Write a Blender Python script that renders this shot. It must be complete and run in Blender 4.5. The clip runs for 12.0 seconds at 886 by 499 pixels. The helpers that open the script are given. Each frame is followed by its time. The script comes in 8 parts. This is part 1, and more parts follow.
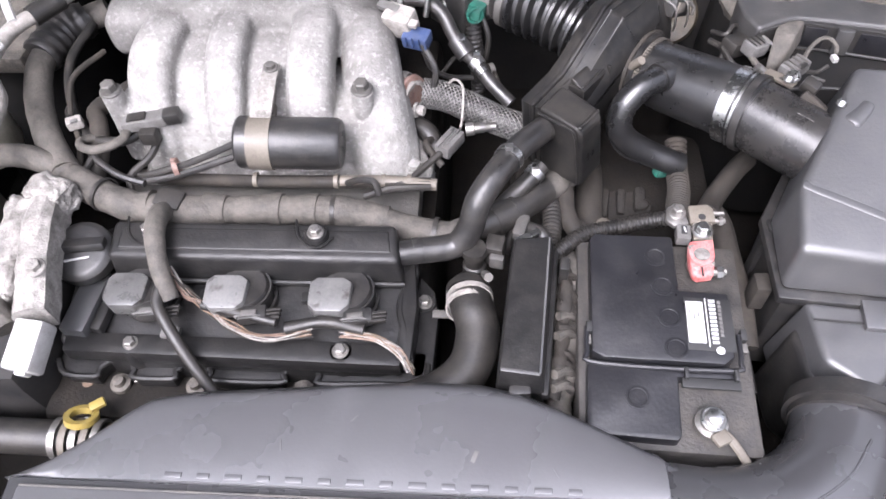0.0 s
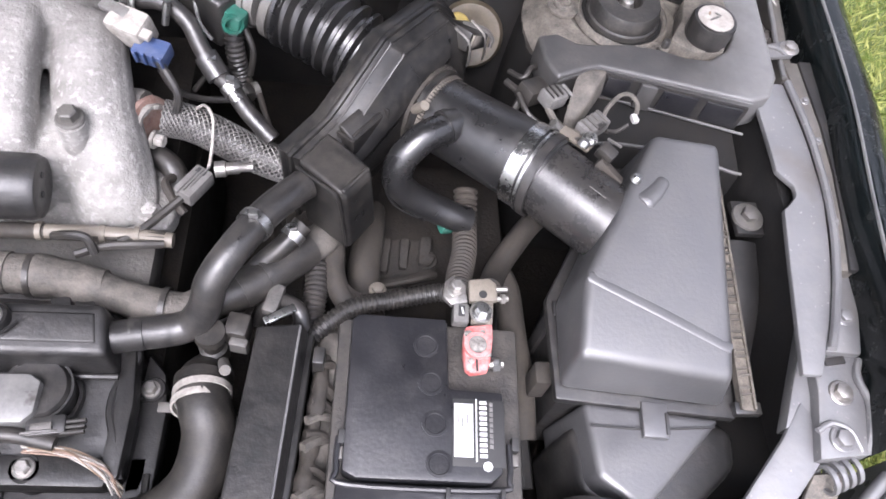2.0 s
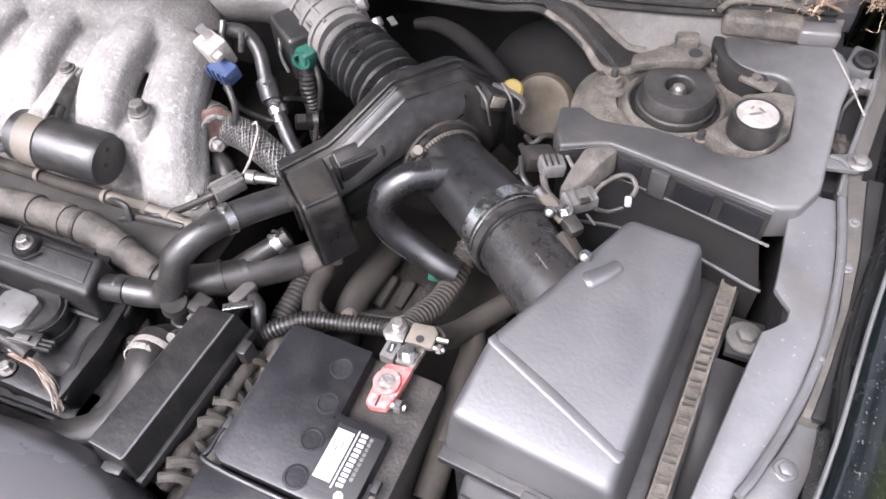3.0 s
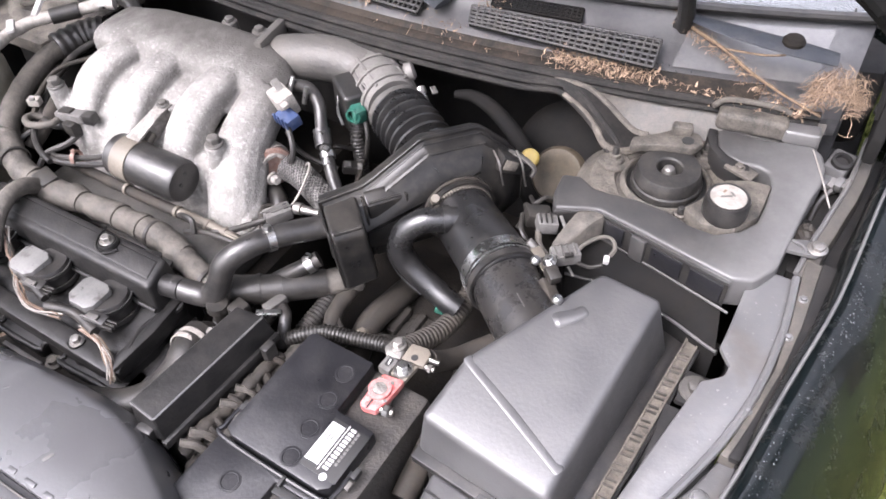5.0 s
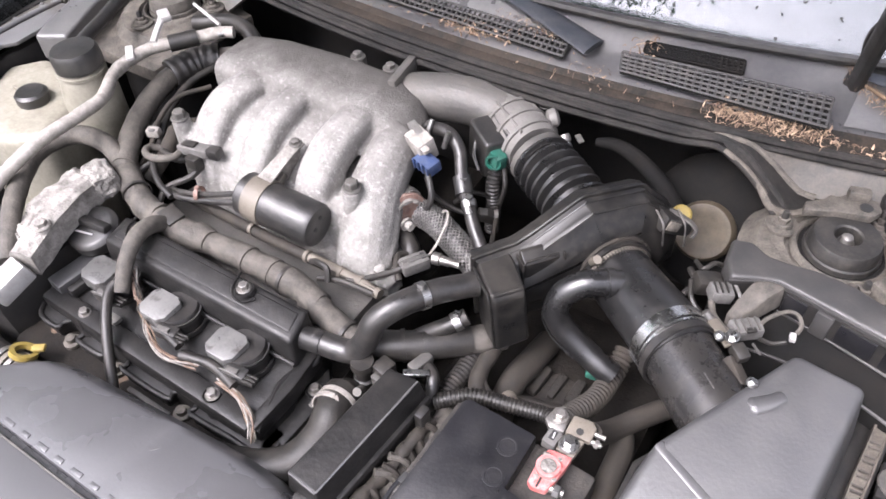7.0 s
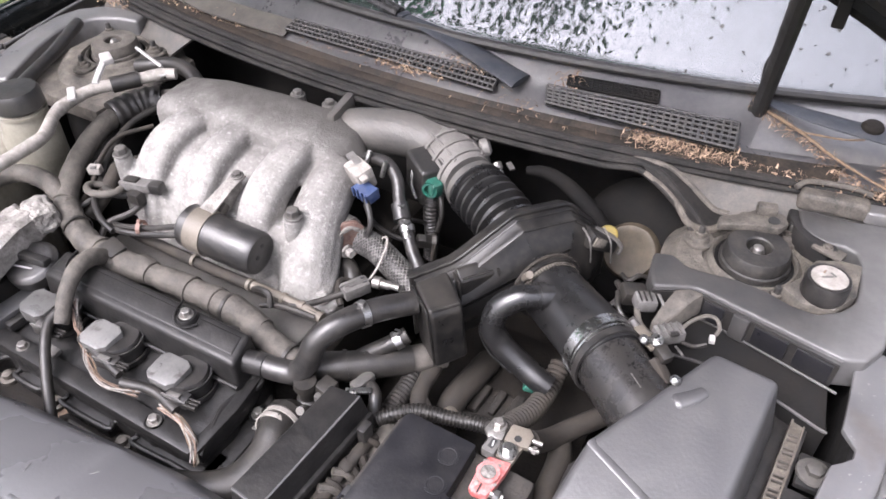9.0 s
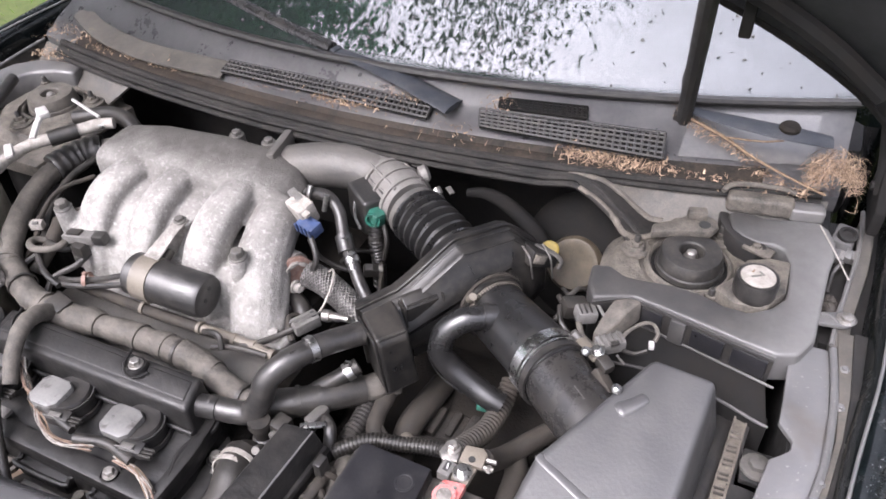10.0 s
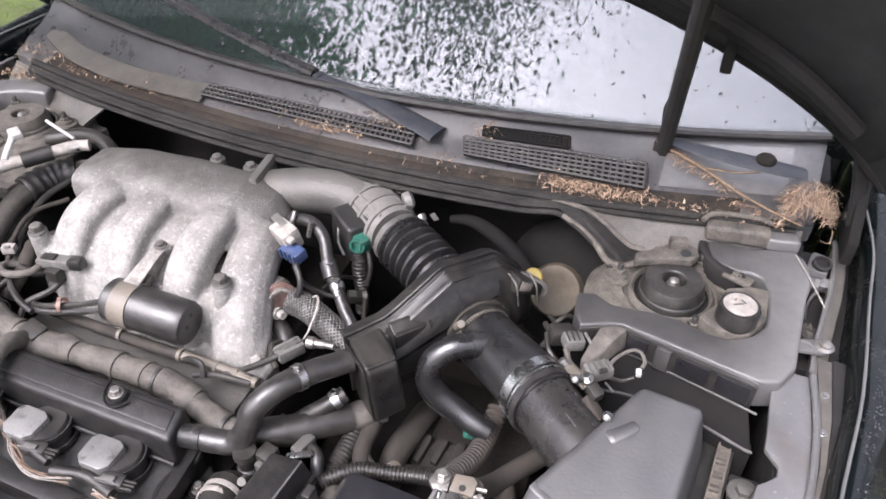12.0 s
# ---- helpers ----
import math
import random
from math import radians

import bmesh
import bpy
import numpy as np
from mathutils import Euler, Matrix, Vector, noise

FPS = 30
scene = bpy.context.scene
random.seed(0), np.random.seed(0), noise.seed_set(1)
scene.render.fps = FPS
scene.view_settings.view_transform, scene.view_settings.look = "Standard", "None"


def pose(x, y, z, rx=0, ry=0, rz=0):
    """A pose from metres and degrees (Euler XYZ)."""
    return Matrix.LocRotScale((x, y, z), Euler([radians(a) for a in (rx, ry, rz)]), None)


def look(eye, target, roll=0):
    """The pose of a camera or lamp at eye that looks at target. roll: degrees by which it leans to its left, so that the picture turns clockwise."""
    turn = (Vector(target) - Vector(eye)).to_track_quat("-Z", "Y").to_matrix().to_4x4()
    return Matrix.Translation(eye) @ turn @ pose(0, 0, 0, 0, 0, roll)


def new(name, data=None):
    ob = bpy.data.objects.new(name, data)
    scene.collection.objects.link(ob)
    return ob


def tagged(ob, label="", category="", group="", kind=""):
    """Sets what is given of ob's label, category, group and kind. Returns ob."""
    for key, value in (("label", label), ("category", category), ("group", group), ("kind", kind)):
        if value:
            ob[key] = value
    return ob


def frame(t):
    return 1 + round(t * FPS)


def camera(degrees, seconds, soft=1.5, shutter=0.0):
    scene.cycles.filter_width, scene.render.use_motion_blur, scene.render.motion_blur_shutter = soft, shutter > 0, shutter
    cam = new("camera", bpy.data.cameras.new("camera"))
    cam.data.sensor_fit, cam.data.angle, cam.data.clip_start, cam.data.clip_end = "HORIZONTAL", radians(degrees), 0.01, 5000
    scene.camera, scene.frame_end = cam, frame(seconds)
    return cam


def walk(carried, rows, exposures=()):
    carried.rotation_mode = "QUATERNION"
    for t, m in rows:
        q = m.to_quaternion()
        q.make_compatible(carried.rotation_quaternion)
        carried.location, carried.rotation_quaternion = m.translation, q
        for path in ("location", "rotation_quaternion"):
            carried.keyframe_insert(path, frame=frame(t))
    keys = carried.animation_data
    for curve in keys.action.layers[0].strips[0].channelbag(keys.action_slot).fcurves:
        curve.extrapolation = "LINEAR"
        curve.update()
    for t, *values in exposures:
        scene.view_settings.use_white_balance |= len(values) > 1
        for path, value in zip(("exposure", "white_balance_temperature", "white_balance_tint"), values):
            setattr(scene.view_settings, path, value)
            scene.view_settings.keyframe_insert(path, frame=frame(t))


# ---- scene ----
cam = camera(61.2, 12.0, 1.7)
PATH = [
    (0, (0.151, 0.113, 1.505), (0.01, 1.247, -0.136), -4.6),
    (0.5, (0.226, 0.037, 1.582), (0.268, 1.326, 0.053), 1.7),
    (1, (0.215, 0.073, 1.528), (0.513, 1.322, -0.005), 11.4),
    (1.5, (0.224, 0.21, 1.466), (0.537, 1.305, -0.177), 16.2),
    (2, (0.232, 0.298, 1.47), (0.514, 1.3, -0.237), 16.5),
    (2.5, (0.309, 0.32, 1.474), (0.32, 1.319, -0.258), 8.8),
    (2.7, (0.418, 0.316, 1.465), (0.198, 1.386, -0.211), 2.0),
    (4.3, (0.699, 0.259, 1.507), (-0.211, 1.244, 0.024), -7.5),
    (4.5, (0.687, 0.255, 1.52), (-0.163, 1.283, 0.03), -7.7),
    (5, (0.658, 0.248, 1.535), (-0.081, 1.371, 0.054), -3.8),
    (5.5, (0.667, 0.235, 1.533), (-0.163, 1.34, 0.088), -4.7),
    (6, (0.68, 0.234, 1.536), (-0.186, 1.352, 0.121), -6.2),
    (6.5, (0.605, 0.229, 1.563), (-0.109, 1.436, 0.137), -2.0),
    (7, (0.478, 0.226, 1.549), (-0.292, 1.343, 0.08), -2.6),
    (7.2, (0.441, 0.215, 1.533), (-0.15, 1.4, 0.035), 2.1),
    (8.8, (0.512, 0.186, 1.54), (-0.161, 1.458, 0.151), 1.8),
    (9, (0.517, 0.185, 1.542), (-0.191, 1.468, 0.18), -0.1),
    (9.5, (0.564, 0.201, 1.545), (-0.116, 1.524, 0.208), -2.6),
    (10, (0.551, 0.197, 1.561), (-0.103, 1.541, 0.232), -2.7),
    (10.5, (0.534, 0.185, 1.573), (-0.107, 1.595, 0.307), 1.2),
    (11, (0.53, 0.168, 1.572), (-0.227, 1.49, 0.277), -1.0),
    (11.5, (0.538, 0.175, 1.575), (-0.106, 1.603, 0.332), 0.1),
    (12, (0.517, 0.185, 1.569), (-0.048, 1.608, 0.281), 0.4),
]
walk(cam, [(t, look(eye, target, roll)) for t, eye, target, roll in PATH], [(0, 1.05, 6080, 20), (0.5, 1.08, 6080, 20), (1.5, 1.03, 6080, 20), (2.7, 1.12, 6150, 20), (4.3, 1.22, 6280, 20), (7, 1.05, 6280, 20), (9, 0.97, 6280, 20), (12, 0.93, 6280, 20)])
SKY, SUN = 0.15, 0.8

# ---------- light ----------
world = bpy.data.worlds.new("overcast_sky")
scene.world = world
world.use_nodes = True
_wn, _wl = world.node_tree.nodes, world.node_tree.links
_wn.clear()
_sky = _wn.new("ShaderNodeTexSky")
_sky.sky_type, _sky.sun_disc = "NISHITA", False
_sky.sun_elevation, _sky.sun_rotation = radians(52), radians(200)
_sky.air_density, _sky.dust_density = 1.0, 4.0
_hsv = _wn.new("ShaderNodeHueSaturation")
_hsv.inputs["Saturation"].default_value = 0.22
_bg = _wn.new("ShaderNodeBackground")
_bg.inputs["Strength"].default_value = SKY
_wo = _wn.new("ShaderNodeOutputWorld")
# the overcast sky grows brighter towards the zenith, where the cloud is thin
_co, _xyz = _wn.new("ShaderNodeTexCoord"), _wn.new("ShaderNodeSeparateXYZ")
_lift, _veil, _steep = _wn.new("ShaderNodeMapRange"), _wn.new("ShaderNodeVectorMath"), _wn.new("ShaderNodeMath")
_steep.operation, _steep.use_clamp = "POWER", True
_steep.inputs[1].default_value = 3.0
_lift.inputs["From Min"].default_value, _lift.inputs["From Max"].default_value = 0.0, 1.0
_lift.inputs["To Min"].default_value, _lift.inputs["To Max"].default_value = 1.05, 5.2
_veil.operation = "SCALE"
_wl.new(_co.outputs["Generated"], _xyz.inputs[0])
_wl.new(_xyz.outputs["Z"], _steep.inputs[0])
_wl.new(_steep.outputs[0], _lift.inputs["Value"])
_wl.new(_sky.outputs[0], _hsv.inputs["Color"])
_wl.new(_hsv.outputs[0], _veil.inputs[0])
_wl.new(_lift.outputs["Result"], _veil.inputs["Scale"])
_wl.new(_veil.outputs[0], _bg.inputs["Color"])
_wl.new(_bg.outputs[0], _wo.inputs["Surface"])
_sun = new("sun", bpy.data.lights.new("sun", "SUN"))
_sun.data.energy, _sun.data.angle, _sun.data.color = SUN, radians(25), (1.0, 0.97, 0.93)
_sun.matrix_world = look((-0.75, -2.4, 3.2), (0, 0, 0))


# ---------- materials ----------
def material(name, base, rough=0.5, metal=0.0, spec=0.5, vary=0.25, scale=9.0, dirt=None, dirt_amount=0.0,
             dirt_scale=22.0, grain=0.15, grain_scale=260.0, coat=0.0, per_object=0.0, fade=None, specks=(), ior=1.5):
    """Principled surface with cloudy colour variation, patches of dust or wear, and a fine grain."""
    m = bpy.data.materials.new(name)
    m.use_nodes = True
    n, l = m.node_tree.nodes, m.node_tree.links
    b = n["Principled BSDF"]
    co = n.new("ShaderNodeTexCoord").outputs["Object"]

    def noise_tex(s, detail=4.0, r=0.6):
        t = n.new("ShaderNodeTexNoise")
        t.inputs["Scale"].default_value, t.inputs["Detail"].default_value, t.inputs["Roughness"].default_value = s, detail, r
        l.new(co, t.inputs["Vector"])
        return t.outputs["Fac"]

    def remap(v, a, c, lo, hi):
        t = n.new("ShaderNodeMapRange")
        for k, x in zip(("From Min", "From Max", "To Min", "To Max"), (a, c, lo, hi)):
            t.inputs[k].default_value = x
        l.new(v, t.inputs["Value"])
        return t.outputs["Result"]

    def mixed(fac, c1, c2):
        t = n.new("ShaderNodeMix")
        t.data_type = "RGBA"
        l.new(fac, t.inputs["Factor"])
        for sock, c in ((t.inputs["A"], c1), (t.inputs["B"], c2)):
            if isinstance(c, tuple):
                sock.default_value = (*c, 1)
            else:
                l.new(c, sock)
        return t.outputs["Result"]

    dark = tuple(c * (1 - vary) for c in base)
    light = tuple(min(1, c * (1 + vary)) for c in base)
    big = noise_tex(scale)
    colour = mixed(remap(big, 0.3, 0.7, 0, 1), dark, light)
    rough_v = remap(noise_tex(scale * 3.1), 0.3, 0.7, max(0.03, rough - 0.09), min(1, rough + 0.09))
    if dirt:
        fine = n.new("ShaderNodeMath")
        fine.operation = "MULTIPLY_ADD"
        l.new(noise_tex(dirt_scale * 9.0, 4.0, 0.65), fine.inputs[0])
        fine.inputs[1].default_value = 0.55
        l.new(noise_tex(dirt_scale, 6.0, 0.68), fine.inputs[2])
        amount = remap(fine.outputs[0], 0.80 - 0.42 * dirt_amount, 1.42 - 0.42 * dirt_amount, 0, 1.0)
        colour = mixed(amount, colour, dirt)
        add = n.new("ShaderNodeMath")
        add.operation, add.use_clamp = "MULTIPLY_ADD", True
        l.new(amount, add.inputs[0])
        add.inputs[1].default_value = 0.28
        l.new(rough_v, add.inputs[2])
        rough_v = add.outputs[0]
    for tint, size, low, high in specks:
        colour = mixed(remap(noise_tex(size, 3.0, 0.55), low, high, 0, 1), colour, tint)
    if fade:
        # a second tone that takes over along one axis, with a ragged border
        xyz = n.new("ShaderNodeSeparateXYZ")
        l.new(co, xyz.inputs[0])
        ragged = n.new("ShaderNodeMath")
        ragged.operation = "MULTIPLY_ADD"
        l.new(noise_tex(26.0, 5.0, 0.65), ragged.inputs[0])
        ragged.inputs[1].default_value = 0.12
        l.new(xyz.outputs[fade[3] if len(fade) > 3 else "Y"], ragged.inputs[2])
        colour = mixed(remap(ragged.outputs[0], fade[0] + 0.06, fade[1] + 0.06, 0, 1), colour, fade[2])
    if per_object:
        info = n.new("ShaderNodeObjectInfo")
        hs = n.new("ShaderNodeHueSaturation")
        l.new(colour, hs.inputs["Color"])
        l.new(remap(info.outputs["Random"], 0, 1, 1 - per_object, 1 + per_object), hs.inputs["Value"])
        colour = hs.outputs[0]
    l.new(colour, b.inputs["Base Color"])
    l.new(rough_v, b.inputs["Roughness"])
    b.inputs["Metallic"].default_value = metal
    b.inputs["Specular IOR Level"].default_value = spec
    b.inputs["IOR"].default_value = ior
    b.inputs["Coat Weight"].default_value = coat
    b.inputs["Coat Roughness"].default_value = 0.06
    if grain:
        bump = n.new("ShaderNodeBump")
        bump.inputs["Strength"].default_value, bump.inputs["Distance"].default_value = grain, 0.002
        l.new(noise_tex(grain_scale, 3.0, 0.6), bump.inputs["Height"])
        l.new(bump.outputs[0], b.inputs["Normal"])
    return m


M_CLEAN = material("polished_clamp_steel", (0.62, 0.62, 0.61), 0.25, metal=1.0, vary=0.1, scale=30, dirt=(0.2, 0.19, 0.18), dirt_amount=0.08, dirt_scale=60, grain=0.05)
M_BLACK = material("black_plastic", (0.014, 0.0137, 0.0137), 0.38, spec=0.7, vary=0.25, dirt=(0.055, 0.049, 0.042), dirt_amount=0.28, dirt_scale=45, grain=0.25, grain_scale=120)
M_COVER = material("dusty_valve_cover_plastic", (0.013, 0.0127, 0.0127), 0.38, spec=0.36, vary=0.25, dirt=(0.034, 0.031, 0.028), dirt_amount=0.28, dirt_scale=60, grain=0.3, grain_scale=140)
M_GREY = material("faded_grey_plastic", (0.048, 0.0476, 0.049), 0.44, spec=1.0, vary=0.12, scale=5, dirt=(0.08, 0.0775, 0.074), dirt_amount=0.2, dirt_scale=40, grain=0.12, specks=(((0.042, 0.040, 0.037), 12, 0.62, 0.85),), ior=1.56)
M_DUCT = material("satin_duct_plastic", (0.082, 0.0816, 0.0843), 0.30, spec=1.0, vary=0.08, scale=3, grain=0.06)
M_TRIM = material("matt_grey_trim_plastic", (0.07, 0.0695, 0.071), 0.35, spec=0.9, vary=0.15, scale=6, dirt=(0.16, 0.154, 0.143), dirt_amount=0.45, dirt_scale=8)
M_RUBBER = material("black_rubber", (0.014, 0.0135, 0.0133), 0.36, spec=0.6, dirt=(0.055, 0.049, 0.043), dirt_amount=0.32, dirt_scale=60, grain=0.3, grain_scale=110)
M_OLDRUBBER = material("dusty_rubber", (0.0135, 0.0128, 0.012), 0.42, dirt=(0.056, 0.049, 0.041), dirt_amount=0.32, dirt_scale=45)
M_LOOM = material("dusty_loom_tape", (0.05, 0.0455, 0.04), 0.7, vary=0.4, scale=28, dirt=(0.145, 0.13, 0.11), dirt_amount=0.46, dirt_scale=55, grain=0.7, grain_scale=140)
M_CONDUIT = material("dusty_split_conduit", (0.017, 0.0145, 0.012), 0.75, dirt=(0.062, 0.051, 0.039), dirt_amount=0.36, dirt_scale=45)
# the fade darkens the rear plenum, for dirt and for shade under the hood
M_CAST = material("weathered_cast_aluminium_shaded_rear", (0.195, 0.187, 0.176), 0.66, metal=0.05, spec=0.3, vary=0.40, scale=17, dirt=(0.31, 0.302, 0.288), dirt_amount=0.42, dirt_scale=36, grain=0.65, grain_scale=300, specks=(((0.15, 0.142, 0.132), 30, 0.54, 0.74), ((0.19, 0.182, 0.172), 120, 0.52, 0.74), ((0.36, 0.352, 0.338), 170, 0.54, 0.76)), fade=(-0.035, 0.085, (0.074, 0.070, 0.065)))
M_CASTDARK = material("dull_grey_aluminium", (0.088, 0.085, 0.081), 0.5, metal=0.35, vary=0.2, scale=16, dirt=(0.15, 0.138, 0.122), dirt_amount=0.45, dirt_scale=30, grain=0.4)
M_CORRODED = material("corroded_white_aluminium", (0.3, 0.285, 0.265), 0.75, metal=0.1, vary=0.4, scale=35, dirt=(0.06, 0.052, 0.043), dirt_amount=0.55, dirt_scale=80, grain=1.0, grain_scale=150)
M_STEEL = material("zinc_steel", (0.32, 0.31, 0.295), 0.38, metal=0.85, vary=0.25, scale=40, dirt=(0.12, 0.10, 0.08), dirt_amount=0.4, dirt_scale=120)
M_BRIGHT = material("bright_clamp_steel", (0.5, 0.5, 0.49), 0.28, metal=1.0, vary=0.15, scale=60, dirt=(0.14, 0.125, 0.11), dirt_amount=0.3, dirt_scale=120)
M_RUST = material("rusty_steel", (0.17, 0.13, 0.10), 0.7, metal=0.3, vary=0.4, scale=30, dirt=(0.22, 0.13, 0.07), dirt_amount=0.5, dirt_scale=60)
M_COPPER = material("heat_stained_flange", (0.16, 0.085, 0.065), 0.55, metal=0.2, vary=0.4, scale=40, dirt=(0.30,0.25,0.225), dirt_amount=0.4, dirt_scale=90)
M_BRAID = material("braided_steel_sleeve", (0.17, 0.165, 0.158), 0.4, metal=0.6, vary=0.5, scale=220, grain=0.9, grain_scale=500)
M_PAINT = material("dark_green_black_paint", (0.006, 0.0095, 0.0105), 0.2, spec=0.5, vary=0.2, coat=0.7, dirt=(0.05, 0.05, 0.048), dirt_amount=0.15, dirt_scale=30, grain=0.02)
M_UNDER = material("hood_underside_paint", (0.042, 0.043, 0.046), 0.65, dirt=(0.06, 0.06, 0.06), dirt_amount=0.3)
M_BAY = material("dull_bay_paint", (0.084, 0.0835, 0.0858), 0.42, spec=1.0, vary=0.2, scale=9, dirt=(0.13, 0.126, 0.12), dirt_amount=0.32, dirt_scale=60, grain=0.3, grain_scale=60, specks=(((0.062, 0.052, 0.042), 17, 0.60, 0.78), ((0.21, 0.2, 0.19), 190, 0.66, 0.72)), ior=1.62)
# dark paint of the bay walls; also colours the shadow strip in the gutter
M_BAYDARK = material("dark_bay_paint_and_shadow", (0.014, 0.0138, 0.014), 0.55, spec=0.3, dirt=(0.036, 0.032, 0.028), dirt_amount=0.32, dirt_scale=22)
M_GRIME = material("oily_grime", (0.011, 0.01, 0.009), 0.75, spec=0.15, dirt=(0.03, 0.025, 0.02), dirt_amount=0.36, dirt_scale=30, grain=0.5)
M_MOUNT = material("weathered_mount_rubber", (0.016, 0.0155, 0.015), 0.5, spec=0.5, vary=0.3, scale=20, dirt=(0.085, 0.076, 0.064), dirt_amount=0.30, dirt_scale=30, grain=0.3, grain_scale=120)
M_DUSTYMETAL = material("dusty_strut_steel", (0.03, 0.028, 0.025), 0.6, vary=0.4, scale=18, dirt=(0.19, 0.168, 0.14), dirt_amount=0.58, dirt_scale=50, grain=0.7)
M_SHEET = material("dusty_sheet_metal", (0.055, 0.052, 0.047), 0.48, vary=0.3, scale=14, dirt=(0.14, 0.124, 0.104), dirt_amount=0.42, dirt_scale=40)
M_COWL = material("faded_cowl_plastic", (0.093, 0.093, 0.0972), 0.3, spec=1.0, vary=0.18, scale=7, dirt=(0.17, 0.167, 0.163), dirt_amount=0.35, dirt_scale=14)
M_SEAL = material("dusty_rubber_seal", (0.012, 0.0116, 0.0112), 0.68, spec=0.25, dirt=(0.06, 0.054, 0.048), dirt_amount=0.3, dirt_scale=25)
M_GRILLE = material("grille_plastic", (0.034, 0.034, 0.035), 0.5, dirt=(0.10, 0.092, 0.08), dirt_amount=0.35, dirt_scale=60)
M_WIPER = material("wiper_arm_paint", (0.026, 0.030, 0.037), 0.45, spec=0.4, vary=0.2, dirt=(0.08, 0.078, 0.076), dirt_amount=0.2, dirt_scale=40)
M_COIL = material("dusty_coil_cap", (0.105, 0.104, 0.101), 0.30, spec=0.65, vary=0.2, scale=25, dirt=(0.20, 0.195, 0.185), dirt_amount=0.35, dirt_scale=40, per_object=0.3, specks=(((0.045, 0.04, 0.036), 55, 0.60, 0.72),))
M_CONN = material("grey_connector_plastic", (0.125, 0.122, 0.118), 0.5, vary=0.22, scale=60, dirt=(0.06, 0.053, 0.045), dirt_amount=0.5, dirt_scale=80)
M_BLUE = material("blue_connector_plastic", (0.026, 0.048, 0.125), 0.42, vary=0.25, scale=60, dirt=(0.11,0.12,0.15), dirt_amount=0.3, dirt_scale=110)
M_GREEN = material("green_connector_plastic", (0.01, 0.095, 0.068), 0.45, vary=0.3, scale=60, dirt=(0.07, 0.09, 0.08), dirt_amount=0.3, dirt_scale=110)
M_RED = material("red_terminal_plastic", (0.42, 0.055, 0.05), 0.45, vary=0.2, scale=60, dirt=(0.55, 0.40, 0.38), dirt_amount=0.5, dirt_scale=140)
M_YELLOW = material("yellow_plastic", (0.27, 0.2, 0.045), 0.45, vary=0.2, dirt=(0.16, 0.13, 0.07), dirt_amount=0.35, dirt_scale=120)
M_WHITE = material("white_plastic", (0.40, 0.395, 0.385), 0.5, vary=0.12, scale=60, dirt=(0.2, 0.185, 0.165), dirt_amount=0.4, dirt_scale=120)
M_LABEL = material("white_paper_label", (0.46, 0.46, 0.46), 0.55, vary=0.05, grain=0)
M_INK = material("black_ink", (0.02, 0.02, 0.02), 0.6, vary=0.05, grain=0)
M_STICKER = material("cream_sticker", (0.185, 0.155, 0.112), 0.5, vary=0.12, grain=0)
M_TANK = material("milky_tank_plastic", (0.25, 0.237, 0.195), 0.45, vary=0.15, scale=12, dirt=(0.13, 0.115, 0.085), dirt_amount=0.4, dirt_scale=20)
M_CREAM = material("cream_dusty_tube", (0.145, 0.128, 0.104), 0.5, vary=0.3, scale=30, dirt=(0.075, 0.064, 0.052), dirt_amount=0.45, dirt_scale=60)
M_BATTERY = material("battery_case_plastic", (0.012, 0.012, 0.0138), 0.36, spec=0.5, vary=0.2, dirt=(0.04, 0.038, 0.037), dirt_amount=0.12, dirt_scale=60)
M_TRAY = material("dusty_battery_shoulder", (0.028, 0.0265, 0.025), 0.6, dirt=(0.085, 0.076, 0.065), dirt_amount=0.45, dirt_scale=60, grain=0.5)
M_TAN = material("tan_cap_plastic", (0.055, 0.044, 0.029), 0.5, vary=0.35, scale=30, dirt=(0.11, 0.092, 0.066), dirt_amount=0.4, dirt_scale=60)
M_TWIG = material("dry_twig", (0.16, 0.11, 0.07), 0.85, vary=0.4, scale=150)
M_WIRE = material("bare_copper_and_tan_wire", (0.22, 0.15, 0.115), 0.5, vary=0.4, scale=90, dirt=(0.08, 0.065, 0.055), dirt_amount=0.4, dirt_scale=120)
M_WIREWHITE = material("pale_wire", (0.30, 0.282, 0.26), 0.55, vary=0.3, scale=80, dirt=(0.12, 0.105, 0.09), dirt_amount=0.42, dirt_scale=110)
M_HEAD = material("headlight_lens", (0.17, 0.17, 0.172), 0.28, spec=0.6, vary=0.1, coat=0.3, grain=0)
M_BARK = material("bark", (0.09, 0.07, 0.05), 0.9, vary=0.4, scale=20, grain=0.8, grain_scale=40)
M_LAWN = material("lawn_soil_and_thatch", (0.055, 0.082, 0.018), 0.95, vary=0.45, scale=6, dirt=(0.125, 0.132, 0.045), dirt_amount=0.45, dirt_scale=40, grain=0.9, grain_scale=120)


def leaf_material(name, c1, c2):
    m = bpy.data.materials.new(name)
    m.use_nodes = True
    n, l = m.node_tree.nodes, m.node_tree.links
    b = n["Principled BSDF"]
    g = n.new("ShaderNodeNewGeometry")
    mix = n.new("ShaderNodeMix")
    mix.data_type = "RGBA"
    mix.inputs["A"].default_value, mix.inputs["B"].default_value = (*c1, 1), (*c2, 1)
    l.new(g.outputs["Random Per Island"], mix.inputs["Factor"])
    l.new(mix.outputs["Result"], b.inputs["Base Color"])
    b.inputs["Roughness"].default_value = 0.6
    b.inputs["Specular IOR Level"].default_value = 0.2
    return m


